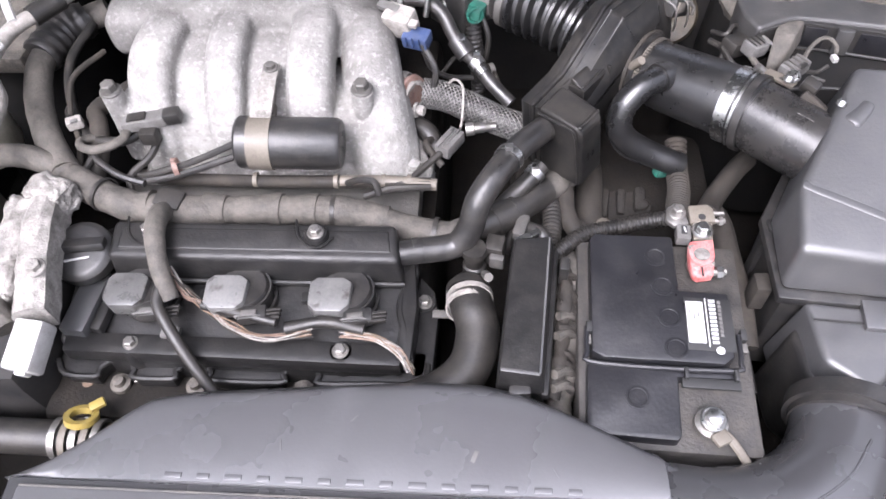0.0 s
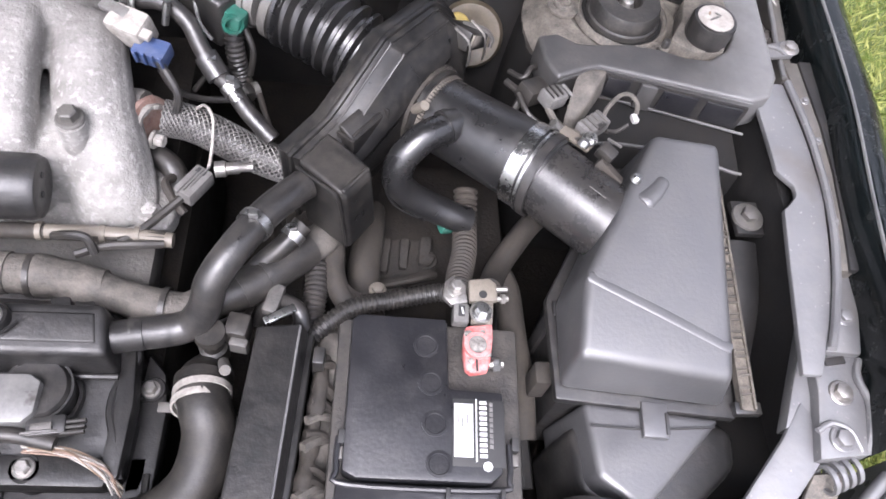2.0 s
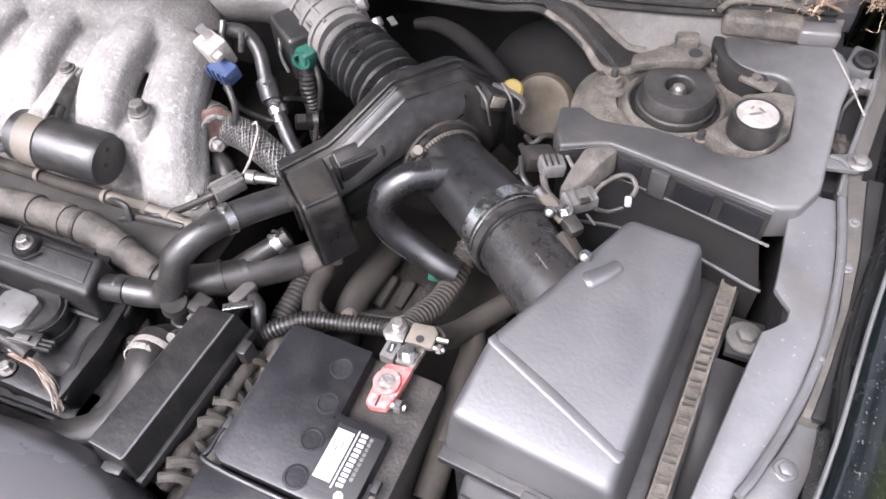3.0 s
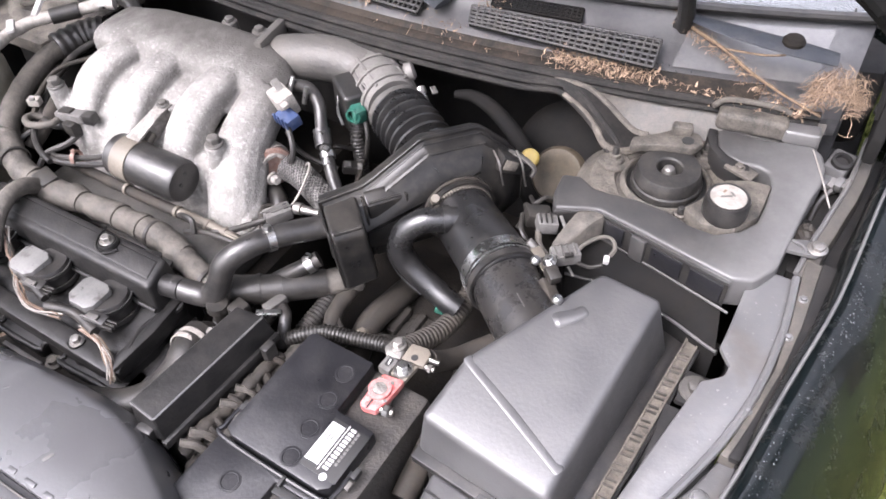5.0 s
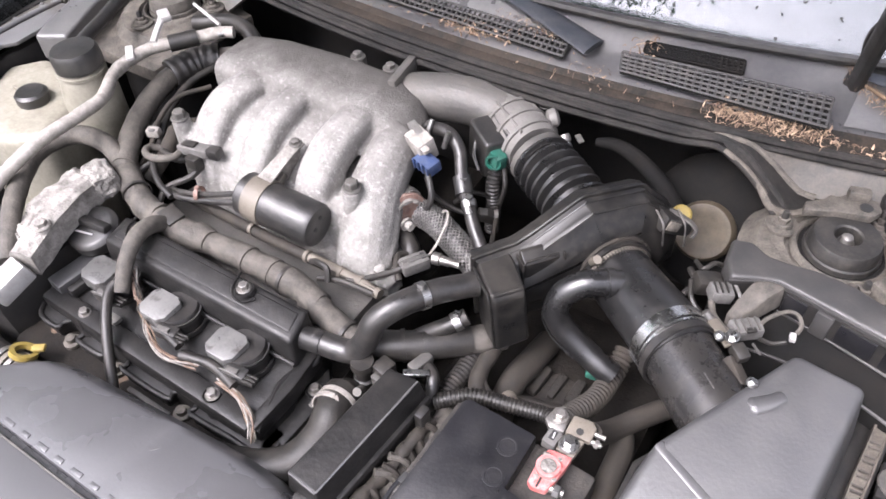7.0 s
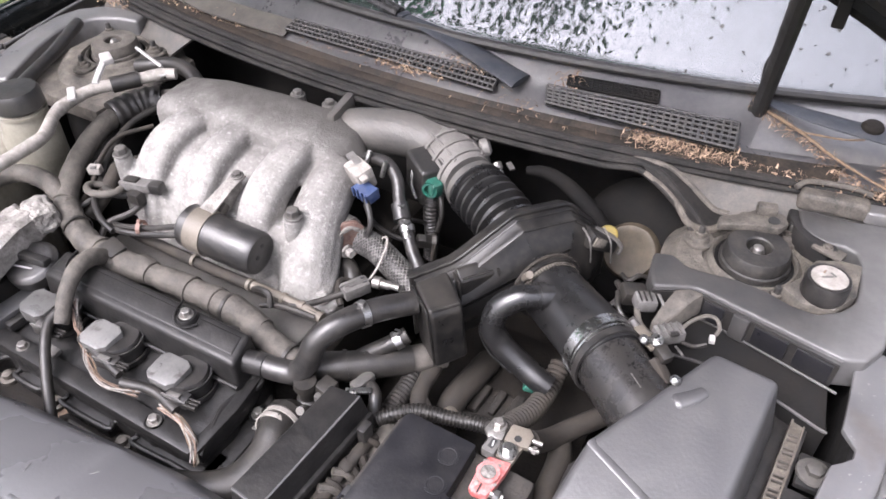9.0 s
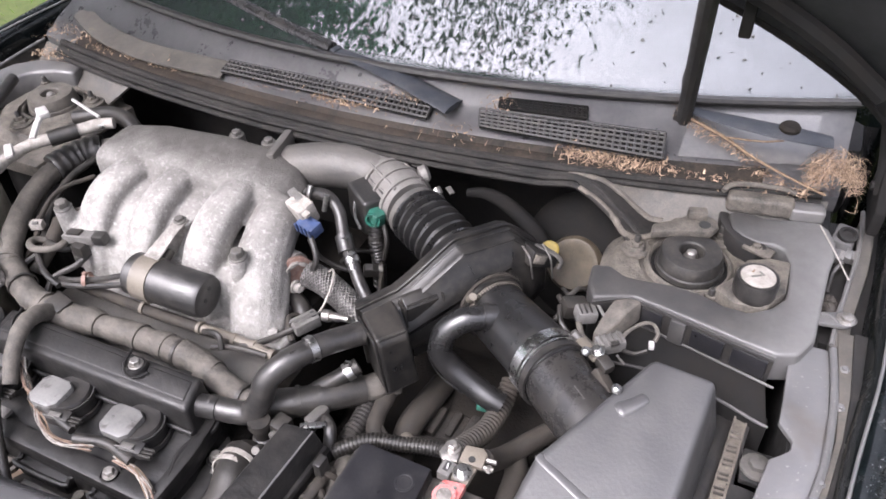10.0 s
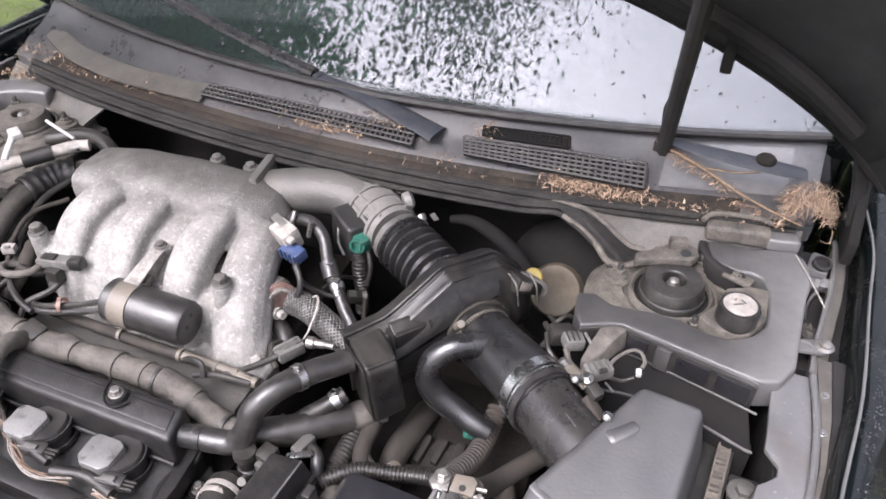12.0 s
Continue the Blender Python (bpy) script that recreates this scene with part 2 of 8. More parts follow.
M_GRASS = leaf_material("grass_blades", (0.080, 0.122, 0.022), (0.29, 0.295, 0.10))
M_FRESHGRASS = leaf_material("fresh_grass_blades", (0.06, 0.135, 0.012), (0.20, 0.31, 0.06))
M_FARLEAVES = leaf_material("sunlit_tree_leaves", (0.050, 0.165, 0.085), (0.11, 0.30, 0.16))
M_FOLIAGE = leaf_material("tree_leaves", (0.018, 0.042, 0.020), (0.05, 0.095, 0.04))

M_GLASS = bpy.data.materials.new("windshield_glass")
M_GLASS.use_nodes = True
_g = M_GLASS.node_tree.nodes["Principled BSDF"]
_g.inputs["Base Color"].default_value = (0.02, 0.025, 0.025, 1)
_g.inputs["Roughness"].default_value = 0.02
_g.inputs["IOR"].default_value = 3.0
_g.inputs["Coat Weight"].default_value = 1.0
_g.inputs["Transmission Weight"].default_value = 0.12


# ---------- builders ----------
ORIGIN = {}


def finish(bm, name, mat, sharp=38):
    me = bpy.data.meshes.new(name)
    bmesh.ops.recalc_face_normals(bm, faces=bm.faces)
    bm.to_mesh(me)
    bm.free()
    me.polygons.foreach_set("use_smooth", [True] * len(me.polygons))
    me.set_sharp_from_angle(angle=radians(sharp))
    me.materials.append(mat)
    return me


def thing(name, place, label, category, group="", kind=""):
    """An empty at a thing's base, which its parts hang from."""
    ob = new(name)
    ob.empty_display_size = 0.02
    ob.location = place
    ORIGIN[ob] = Vector(place)
    return tagged(ob, label, category, group, kind)


def part(name, bm, mat, parent, label="", sharp=38):
    bm.transform(Matrix.Translation(-ORIGIN[parent]))
    ob = new(name, finish(bm, name, mat, sharp))
    ob.parent = parent
    ORIGIN[ob] = ORIGIN[parent]
    return tagged(ob, label)


def single(name, bm, mat, label, category, group="", kind="", sharp=38):
    """A thing that is one mesh, its origin at the middle of its foot."""
    xs = [v.co for v in bm.verts]
    place = Vector((sum(v.x for v in xs) / len(xs), sum(v.y for v in xs) / len(xs), min(v.z for v in xs)))
    bm.transform(Matrix.Translation(-place))
    ob = new(name, finish(bm, name, mat, sharp))
    ob.location = place
    ORIGIN[ob] = place
    return tagged(ob, label, category, group, kind)


def join(*bms):
    out = bms[0]
    for b in bms[1:]:
        me = bpy.data.meshes.new("joined")
        b.to_mesh(me)
        b.free()
        out.from_mesh(me)
        bpy.data.meshes.remove(me)
    return out


def soften(bm, size, segments=2, angle=25):
    if size:
        es = [e for e in bm.edges if len(e.link_faces) == 2 and e.calc_face_angle(0) > radians(angle)]
        bmesh.ops.bevel(bm, geom=es, offset=size, segments=segments, affect="EDGES", profile=0.55, clamp_overlap=True)
    return bm


def block(centre, size, bevel=0.003, turn=(0, 0, 0), segments=2):
    bm = bmesh.new()
    bmesh.ops.create_cube(bm, size=1.0)
    bm.transform(Matrix.Diagonal((*size, 1)))
    soften(bm, min(bevel, min(size) * 0.45), segments)
    bm.transform(pose(*centre, *turn))
    return bm


def loft(rings, cap=True, bevel=0.0, segments=2):
    """Closed rings of equally many points, joined one after the other."""
    bm = bmesh.new()
    vs = [[bm.verts.new(p) for p in r] for r in rings]
    n = len(vs[0])
    for a, b in zip(vs, vs[1:]):
        for i in range(n):
            bm.faces.new((a[i], a[(i + 1) % n], b[(i + 1) % n], b[i]))
    if cap:
        bm.faces.new(list(reversed(vs[0])))
        bm.faces.new(vs[-1])
    bmesh.ops.recalc_face_normals(bm, faces=bm.faces)
    return soften(bm, bevel, segments)


def plate(outline, z0, z1, bevel=0.004, segments=2, flare=0.0):
    """A flat outline raised from z0 to z1 (numbers or functions of x, y); flare widens its foot."""
    low = z0 if callable(z0) else (lambda x, y: z0)
    top = z1 if callable(z1) else (lambda x, y: z1)
    cx = sum(p[0] for p in outline) / len(outline)
    cy = sum(p[1] for p in outline) / len(outline)
    foot = []
    for x, y in outline:
        d = math.hypot(x - cx, y - cy) or 1
        foot.append((x + flare * (x - cx) / d, y + flare * (y - cy) / d, low(x, y)))
    return loft([foot, [(x, y, top(x, y)) for x, y in outline]], True, bevel, segments)


def smooth_line(points, steps=6):
    """Catmull-Rom through the points."""
    p = [Vector(q) for q in points]
    p = [2 * p[0] - p[1]] + p + [2 * p[-1] - p[-2]]
    out = []
    for i in range(1, len(p) - 2):
        for k in range(steps):
            t = k / steps
            out.append(0.5 * ((2 * p[i]) + (p[i + 1] - p[i - 1]) * t + (2 * p[i - 1] - 5 * p[i] + 4 * p[i + 1] - p[i + 2]) * t * t
                              + (3 * p[i] - p[i - 1] - 3 * p[i + 1] + p[i + 2]) * t ** 3))
    return out + [p[-2]]


def tube(points, radius, sides=12, steps=6, ribs=None, flat=1.0, wobble=0.0, round_end=False):
    """A hose or rod along a smooth line. radius: a number or a function of 0..1; ribs: (length of one rib, depth)."""
    line = smooth_line(points, steps) if steps else [Vector(q) for q in points]
    if ribs:
        total = sum((b - a).length for a, b in zip(line, line[1:]))
        count = max(4, int(total / ribs[0]) * 4)
        acc, dist = [0.0], 0.0
        for a, b in zip(line, line[1:]):
            dist += (b - a).length
            acc.append(dist)
        fine, j = [], 0
        for k in range(count + 1):
            d = total * k / count
            while j < len(acc) - 2 and acc[j + 1] < d:
                j += 1
            fine.append(line[j].lerp(line[j + 1], (d - acc[j]) / max(1e-9, acc[j + 1] - acc[j])))
        line = fine
    size = radius if callable(radius) else (lambda s: radius)
    rings, side = [], None
    for i, c in enumerate(line):
        way = (line[min(i + 1, len(line) - 1)] - line[max(i - 1, 0)]).normalized()
        if side is None:
            side = way.cross(Vector((0, 0, 1)))
            side = side.normalized() if side.length > 0.05 else way.cross(Vector((0, 1, 0))).normalized()
        side = (side - way * side.dot(way)).normalized()
        up = side.cross(way)
        r = size(i / (len(line) - 1))
        if ribs:
            r += (0.0, ribs[1], ribs[1], 0.0)[i % 4]
        if wobble:
            r *= 1 + wobble * noise.noise(c * 60)
        rings.append([c + r * (math.cos(a) * side + flat * math.sin(a) * up) for a in (2 * math.pi * k / sides for k in range(sides))])
    if round_end:
        for ring_at, inner, way in ((0, 1, -1), (-1, -2, 1)):
            c = sum((Vector(q) for q in rings[ring_at]), Vector()) / sides
            d = c - sum((Vector(q) for q in rings[inner]), Vector()) / sides
            d = d.normalized() * (Vector(rings[ring_at][0]) - c).length * 0.35
            cap = [c + d + (Vector(q) - c) * 0.7 for q in rings[ring_at]]
            rings = [cap] + rings if way < 0 else rings + [cap]
    return loft(rings)


def lathe(profile, place, axis=(0, 0, 1), sides=24):
    """A turned body: (radius, height) pairs round an axis through place."""
    rot = Vector(axis).to_track_quat("Z", "Y").to_matrix().to_4x4()
    rings = [[(max(r, 1e-4) * math.cos(a), max(r, 1e-4) * math.sin(a), h) for a in (2 * math.pi * k / sides for k in range(sides))] for r, h in profile]
    bm = loft(rings)
    bm.transform(Matrix.Translation(place) @ rot)
    return bm


def rod(a, b, r, sides=12):
    return tube([a, b], r, sides, 0)


def ring(place, axis, r, thick, width, sides=28):
    """A flat band round an axis, such as a hose clamp."""
    h = width / 2
    rot = Vector(axis).to_track_quat("Z", "Y").to_matrix().to_4x4()
    prof = [(r, -h), (r + thick, -h), (r + thick, h), (r, h)]
    bm = bmesh.new()
    vs = [[bm.verts.new((q * math.cos(2 * math.pi * k / sides), q * math.sin(2 * math.pi * k / sides), z)) for k in range(sides)] for q, z in prof]
    for a, b in zip(vs, vs[1:] + vs[:1]):
        for i in range(sides):
            bm.faces.new((a[i], a[(i + 1) % sides], b[(i + 1) % sides], b[i]))
    bm.transform(Matrix.Translation(place) @ rot)
    return bm


def bolt_mesh(place, r=0.007, h=0.009, axis=(0, 0, 1)):
    """A flanged hexagon bolt head."""
    return join(lathe([(r * 1.45, 0), (r * 1.5, h * 0.15), (r * 1.35, h * 0.28)], place, axis, 16),
                lathe([(r, h * 0.2), (r, h * 0.9), (r * 0.8, h)], place, axis, 6))


def bolt(parent, place, r=0.007, h=0.009, axis=(0, 0, 1), mat=None):
    return part("bolt", bolt_mesh(place, r, h, axis), mat or M_STEEL, parent)


def roughen(bm, amount, scale):
    """Uneven cast or worn surface."""
    bm.normal_update()
    for v in bm.verts:
        v.co += v.normal * amount * noise.noise(v.co * scale)
    return bm


def hose(name, points, r, mat, label, category="hose", clamps=(), **more):
    """A hose as a thing, with clamp bands at the given shares of its length."""
    line = smooth_line(points, 10)
    low = min(line, key=lambda p: p.z)
    t = thing(name, low, label, category)
    part("tube", tube(points, r, **more), mat, t)
    for share in clamps:
        i = min(len(line) - 2, max(1, int(share * (len(line) - 1))))
        part("clamp", join(ring(line[i], line[i + 1] - line[i - 1], (r if not callable(r) else r(share)) + 0.0004, 0.0012, 0.009),
                           block(line[i] + Vector((0, 0, (r if not callable(r) else r(share)) + 0.003)), (0.008, 0.007, 0.006), 0.001)), M_BRIGHT, t)
    return t


M_MUCK = material("dusty_gearbox_dirt", (0.01, 0.0086, 0.007), 0.8, vary=0.35, scale=20, dirt=(0.032, 0.026, 0.0195), dirt_amount=0.4, dirt_scale=45, grain=0.8, grain_scale=160)
M_ELBOW = material("satin_elbow_plastic", (0.042, 0.0417, 0.0435), 0.27, spec=1.0, vary=0.1, scale=5, grain=0.06, grain_scale=90)
M_STRIP = material("dark_dusty_cowl_edge", (0.014, 0.0122, 0.011), 0.68, spec=0.2, vary=0.3, scale=20, dirt=(0.075, 0.058, 0.043), dirt_amount=0.34, dirt_scale=30)
# dark grey, turning paler along X towards the wing
M_SHROUD = material("grey_plastic_paler_to_right", (0.03, 0.0295, 0.0295), 0.5, spec=0.7, vary=0.2, scale=9, dirt=(0.068, 0.063, 0.058), dirt_amount=0.35, dirt_scale=40, fade=(0.02, 0.13, (0.13, 0.1285, 0.126), "X"))
M_GLOSS = material("glossy_black_plastic", (0.017, 0.0165, 0.0165), 0.24, vary=0.25, dirt=(0.045, 0.040, 0.034), dirt_amount=0.25, dirt_scale=40, grain=0.2, grain_scale=70)
# near-black of some parts; elsewhere it stands in for shade deep in the bay
M_DEEP = material("black_parts_and_deep_bay_shade", (0.01, 0.01, 0.01), 0.85, spec=0.1, vary=0.3, dirt=(0.02, 0.0175, 0.015), dirt_amount=0.3, dirt_scale=30)
M_RIBDUST = material("tan_dust_on_ribs", (0.045, 0.039, 0.032), 0.7, vary=0.35, scale=40, dirt=(0.2, 0.178, 0.148), dirt_amount=0.58, dirt_scale=70, grain=0.5)
M_DROP = material("water_drop", (0.10, 0.105, 0.11), 0.05, vary=0.02, grain=0, coat=1.0)


def crusty(bm, amount, scale, cuts=2):
    """A dense lumpy surface of corroded casting."""
    bmesh.ops.subdivide_edges(bm, edges=bm.edges[:], cuts=cuts, use_grid_fill=True)
    roughen(bm, amount, scale)
    return roughen(bm, amount * 0.45, scale * 2.9)


def helix(points, r, wire, turns, count, way):
    """Thin strands wound round a line, for a braided sleeve."""
    line = smooth_line(points, 12)
    out = []
    for c in range(count):
        pts, side = [], None
        for i, p in enumerate(line):
            d = (line[min(i + 1, len(line) - 1)] - line[max(i - 1, 0)]).normalized()
            side = d.cross(Vector((0, 0, 1))).normalized()
            up = side.cross(d)
            ang = 2 * math.pi * (c / count + way * turns * i / (len(line) - 1))
            pts.append(p + r * (math.cos(ang) * side + math.sin(ang) * up))
        out.append(tube(pts, wire, 4, 0))
    return out
M_RESO = material("moulded_black_plastic", (0.01, 0.0098, 0.0098), 0.36, spec=0.42, vary=0.2, dirt=(0.06, 0.053, 0.044), dirt_amount=0.24, dirt_scale=14, grain=0.10, grain_scale=160)
M_THROTTLE = material("oxidised_throttle_casting", (0.17, 0.163, 0.153), 0.55, metal=0.15, vary=0.25, scale=30, dirt=(0.075, 0.068, 0.060), dirt_amount=0.32, dirt_scale=60, grain=0.5, grain_scale=200)
M_HOSE = material("glossy_black_rubber_hose", (0.012, 0.0119, 0.0122), 0.31, spec=0.8, vary=0.2, dirt=(0.05, 0.046, 0.041), dirt_amount=0.08, dirt_scale=25, grain=0.12, grain_scale=140)


def at_table(table, x):
    """A value read off rows of (x, value), straight between them."""
    for (a, p), (b, q) in zip(table, table[1:]):
        if x <= b:
            return p + (q - p) * max(0, (x - a)) / (b - a)
    return table[-1][1]


# ---------- ground ----------
def lawn():
    bm = bmesh.new()
    bmesh.ops.create_grid(bm, x_segments=60, y_segments=60, size=1.0)
    for v in bm.verts:
        x, y = v.co.x, v.co.y
        v.co.x, v.co.y = x * (4 + 900 * abs(x) ** 6), y * (4 + 900 * abs(y) ** 6)
        near = math.hypot(v.co.x, v.co.y)
        v.co.z = 0.015 * noise.noise(Vector((v.co.x, v.co.y, 0)) * 1.7) if near < 12 else 0
    ob = new("ground", finish(bm, "ground", M_LAWN))
    tagged(ob, "mown green lawn with pale thatch showing through", "lawn", kind="structure")


def grass(name, side, y0, y1, count, seed):
    rnd = random.Random(seed)
    verts, faces = [], []
    for _ in range(count):
        x, y = side * (0.72 + abs(rnd.gauss(0, 0.75))), rnd.gauss((y0 + y1) / 2, (y1 - y0) / 3.2)
        z = 0.015 * noise.noise(Vector((x, y, 0)) * 1.7) - 0.004
        a, h, w = rnd.uniform(0, 6.283), rnd.uniform(0.015, 0.045), rnd.uniform(0.0010, 0.0022)
        lean, b = rnd.uniform(0.2, 1.3) * h, rnd.uniform(0, 6.283)
        dx, dy = w * math.cos(a), w * math.sin(a)
        lx, ly = lean * math.cos(b), lean * math.sin(b)
        k = len(verts)
        verts += [(x - dx, y - dy, z), (x + dx, y + dy, z), (x + 0.45 * lx + dx * 0.8, y + 0.45 * ly + dy * 0.8, z + 0.65 * h), (x + lx, y + ly, z + h)]
        faces += [(k, k + 1, k + 2), (k, k + 2, k + 3)]
    me = bpy.data.meshes.new(name)
    me.from_pydata(verts, [], faces)
    me.materials.append(M_GRASS if side > 0 else M_FRESHGRASS)
    ob = new(name, me)
    tagged(ob, "short green and straw-coloured lawn grass beside the car", "grass", kind="stuff")


lawn()

# ---------- the car's body round the bay ----------
car = thing("car", (0, 0.9, 0), "dark green-black car standing on grass with its hood propped open", "car")
CREST = [(0.36, 0.640), (0.40, 0.658), (0.45, 0.681), (0.57, 0.707), (0.65, 0.718), (0.79, 0.741), (0.92, 0.749), (1.0, 0.757), (1.3, 0.772), (1.7, 0.785), (2.4, 0.79)]
SECTION = [(-0.018, 0.895), (-0.017, 0.935), (-0.016, 0.950), (-0.0125, 0.9605), (-0.008, 0.9670), (-0.003, 0.9692), (0.004, 0.9698), (0.012, 0.9680), (0.021, 0.9625), (0.033, 0.9525),
           (0.054, 0.922), (0.086, 0.865), (0.112, 0.79), (0.130, 0.68), (0.135, 0.5), (0.12, 0.30), (0.07, 0.22)]


def fender(side):
    bm = bmesh.new()
    ys = [0.45, 0.47, 0.49, 0.52, 0.58, 0.65, 0.72, 0.79, 0.86, 0.92, 1.0, 1.08, 1.2, 1.35, 1.5, 1.7, 2.0, 2.4]
    rows = []
    for y in ys:
        cx = at_table(CREST, y)
        drop = 0.02 * max(0, (0.5 - y)) / 0.1
        tuck = 0.35 + 0.65 * min(1.0, max(0.0, (y - 0.55) / 0.15))
        sweep = 0.95 * max(0.0, 0.55 - y) / 0.15
        rows.append([bm.verts.new((side * (cx + (dx * tuck if dx < 0 else dx)), y + sweep * max(0.0, dx), z - drop)) for dx, z in SECTION])
    for a, b in zip(rows, rows[1:]):
        for i in range(len(SECTION) - 1):
            bm.faces.new((a[i], a[i + 1], b[i + 1], b[i]))
    bmesh.ops.solidify(bm, geom=bm.faces[:], thickness=0.002)
    return part("fender", bm, M_PAINT, car, sharp=60)


for s in (1, -1):
    fender(s)
    # a fine seam and a rain-spotted lip along the crest
    part("fender_lip", tube([(s * (at_table(CREST, y) - 0.007), y, 0.9680) for y in (0.46, 0.5, 0.58, 0.68, 0.8, 0.95, 1.05)] + [(s * 0.744, 1.15, 0.970), (s * 0.735, 1.23, 0.970), (s * 0.718, 1.29, 0.972)], 0.0018, 6, 4), M_TRIM, car)
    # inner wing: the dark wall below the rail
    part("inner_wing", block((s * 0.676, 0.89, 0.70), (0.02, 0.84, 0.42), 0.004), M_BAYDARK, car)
    # the painted rail along the top of the inner wing, waisted near its middle
    inner = [(0.50, 0.619), (0.60, 0.636), (0.64, 0.643), (0.678, 0.650), (0.685, 0.658), (0.695, 0.667), (0.707, 0.668), (0.716, 0.660), (0.724, 0.654), (0.75, 0.655), (0.81, 0.655), (0.85, 0.66)]
    outer = [(0.50, 0.634), (0.535, 0.650), (0.587, 0.672), (0.63, 0.683), (0.70, 0.697), (0.76, 0.698), (0.80, 0.697), (0.85, 0.692)]
    ys = [0.512, 0.54, 0.58, 0.61, 0.64, 0.66, 0.678, 0.685, 0.695, 0.707, 0.716, 0.724, 0.74, 0.76, 0.78, 0.81, 0.84]
    line = [(s * at_table(inner, y), y) for y in ys] + [(s * at_table(outer, y), y) for y in reversed(ys)]
    part("wing_rail", plate(line, 0.924, 0.931, 0.002), M_BAY, car, "dull grey painted rail with dust and scratches")
    part("rail_bead", tube([(s * (at_table(outer, y) + 0.003), y, 0.934) for y in (0.535, 0.56, 0.62, 0.68, 0.74, 0.79, 0.84)], 0.0040, 8), M_BAY, car)
    nose = [0.475, 0.50, 0.53, 0.56, 0.59, 0.62]
    part("front_gutter", plate([(s * (0.612 + 0.45 * (y - 0.475)), y) for y in nose] + [(s * (at_table(CREST, y) - 0.006), y) for y in reversed(nose)], 0.885, 0.902, 0.002), M_BAY, car)
    gut = [0.612, 0.63, 0.66, 0.72, 0.78, 0.83, 0.87]
    part("gutter", roughen(plate([(s * (at_table(outer, min(y, 0.85)) + 0.0075), y) for y in gut] + [(s * (at_table(CREST, y) - 0.012), y) for y in reversed(gut)], 0.910, 0.934, 0.002), 0.0008, 60), M_SHEET, car, "dirty metal gutter beside the rail")
    # a raised dark strip draws the shadow on the gutter's outer half
    part("gutter_seam", plate([(s * (at_table(CREST, y) - 0.012 - 0.55 * (at_table(CREST, y) - 0.02 - at_table(outer, min(y, 0.85)))), y) for y in gut] + [(s * (at_table(CREST, y) - 0.010), y) for y in reversed(gut)], 0.928, 0.937, 0.002), M_BAYDARK, car, "dark strip standing for the shadow along the wing")
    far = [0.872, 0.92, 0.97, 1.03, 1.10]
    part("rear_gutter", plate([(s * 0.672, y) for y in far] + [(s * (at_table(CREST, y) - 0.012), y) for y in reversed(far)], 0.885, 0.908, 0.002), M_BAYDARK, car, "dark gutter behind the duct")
    flange = [(0.694, 0.846), (0.699, 0.901), (0.703, 0.925), (0.706, 0.950), (0.711, 0.981), (0.714, 1.008), (0.716, 1.040), (0.718, 1.10)]
    part("flange_band", roughen(loft([[(s * x, y, 0.933), (s * (x + 0.016), y + 0.002, 0.930), (s * (x + 0.019), y + 0.002, 0.905), (s * x, y, 0.905)] for x, y in flange], True, 0.002), 0.0010, 50), M_SHEET, car, "dirty sheet metal flange")
    part("flange_roll", tube([(s * x, y, 0.934) for x, y in flange], 0.0028, 8, 4, wobble=0.1), M_TRIM, car, "pale rolled flange edge")
    for y in (0.665, 0.762, 0.815):
        bolt(car, (s * (at_table(outer, min(y, 0.85)) + 0.5 * (at_table(CREST, y) - 0.025 - at_table(outer, min(y, 0.85))) + 0.002), y, 0.934), 0.0032, 0.004, mat=M_BAY)
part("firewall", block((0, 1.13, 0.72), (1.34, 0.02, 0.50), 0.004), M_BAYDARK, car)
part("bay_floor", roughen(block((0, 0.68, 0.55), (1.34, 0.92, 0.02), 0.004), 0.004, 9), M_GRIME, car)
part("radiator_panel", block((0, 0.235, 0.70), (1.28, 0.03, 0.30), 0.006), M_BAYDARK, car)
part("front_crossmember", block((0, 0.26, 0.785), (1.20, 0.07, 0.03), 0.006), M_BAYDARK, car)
part("bumper", tube([(-0.78, 0.35, 0.48), (-0.6, 0.12, 0.48), (0, 0.02, 0.48), (0.6, 0.12, 0.48), (0.78, 0.35, 0.48)], 0.13, 14, 8, flat=1.5), M_PAINT, car)


def headlight(s):
    out = [(0.599, 0.316), (0.625, 0.341), (0.641, 0.368), (0.661, 0.393), (0.682, 0.416), (0.700, 0.433), (0.716, 0.452), (0.726, 0.461), (0.7285, 0.440), (0.7285, 0.416), (0.733, 0.379), (0.735, 0.353), (0.734, 0.312), (0.71, 0.20), (0.60, 0.16), (0.53, 0.18), (0.56, 0.26)]
    top = plate([(s * x, y) for x, y in out], 0.60, lambda x, y: 0.9065 - 0.42 * (0.43 - y), 0.005, 3)
    lens = part("headlight", top, M_HEAD, car, "clear headlight with a pale reflector")
    part("headlight_rim", tube([(s * x, y, 0.897 - 0.42 * (0.43 - y)) for x, y in ((0.552, 0.262), (0.592, 0.316), (0.618, 0.343), (0.634, 0.370), (0.654, 0.396), (0.675, 0.420), (0.694, 0.437))], 0.0065, 10), M_GREY, lens, "grey lamp housing edge")


headlight(1)
headlight(-1)

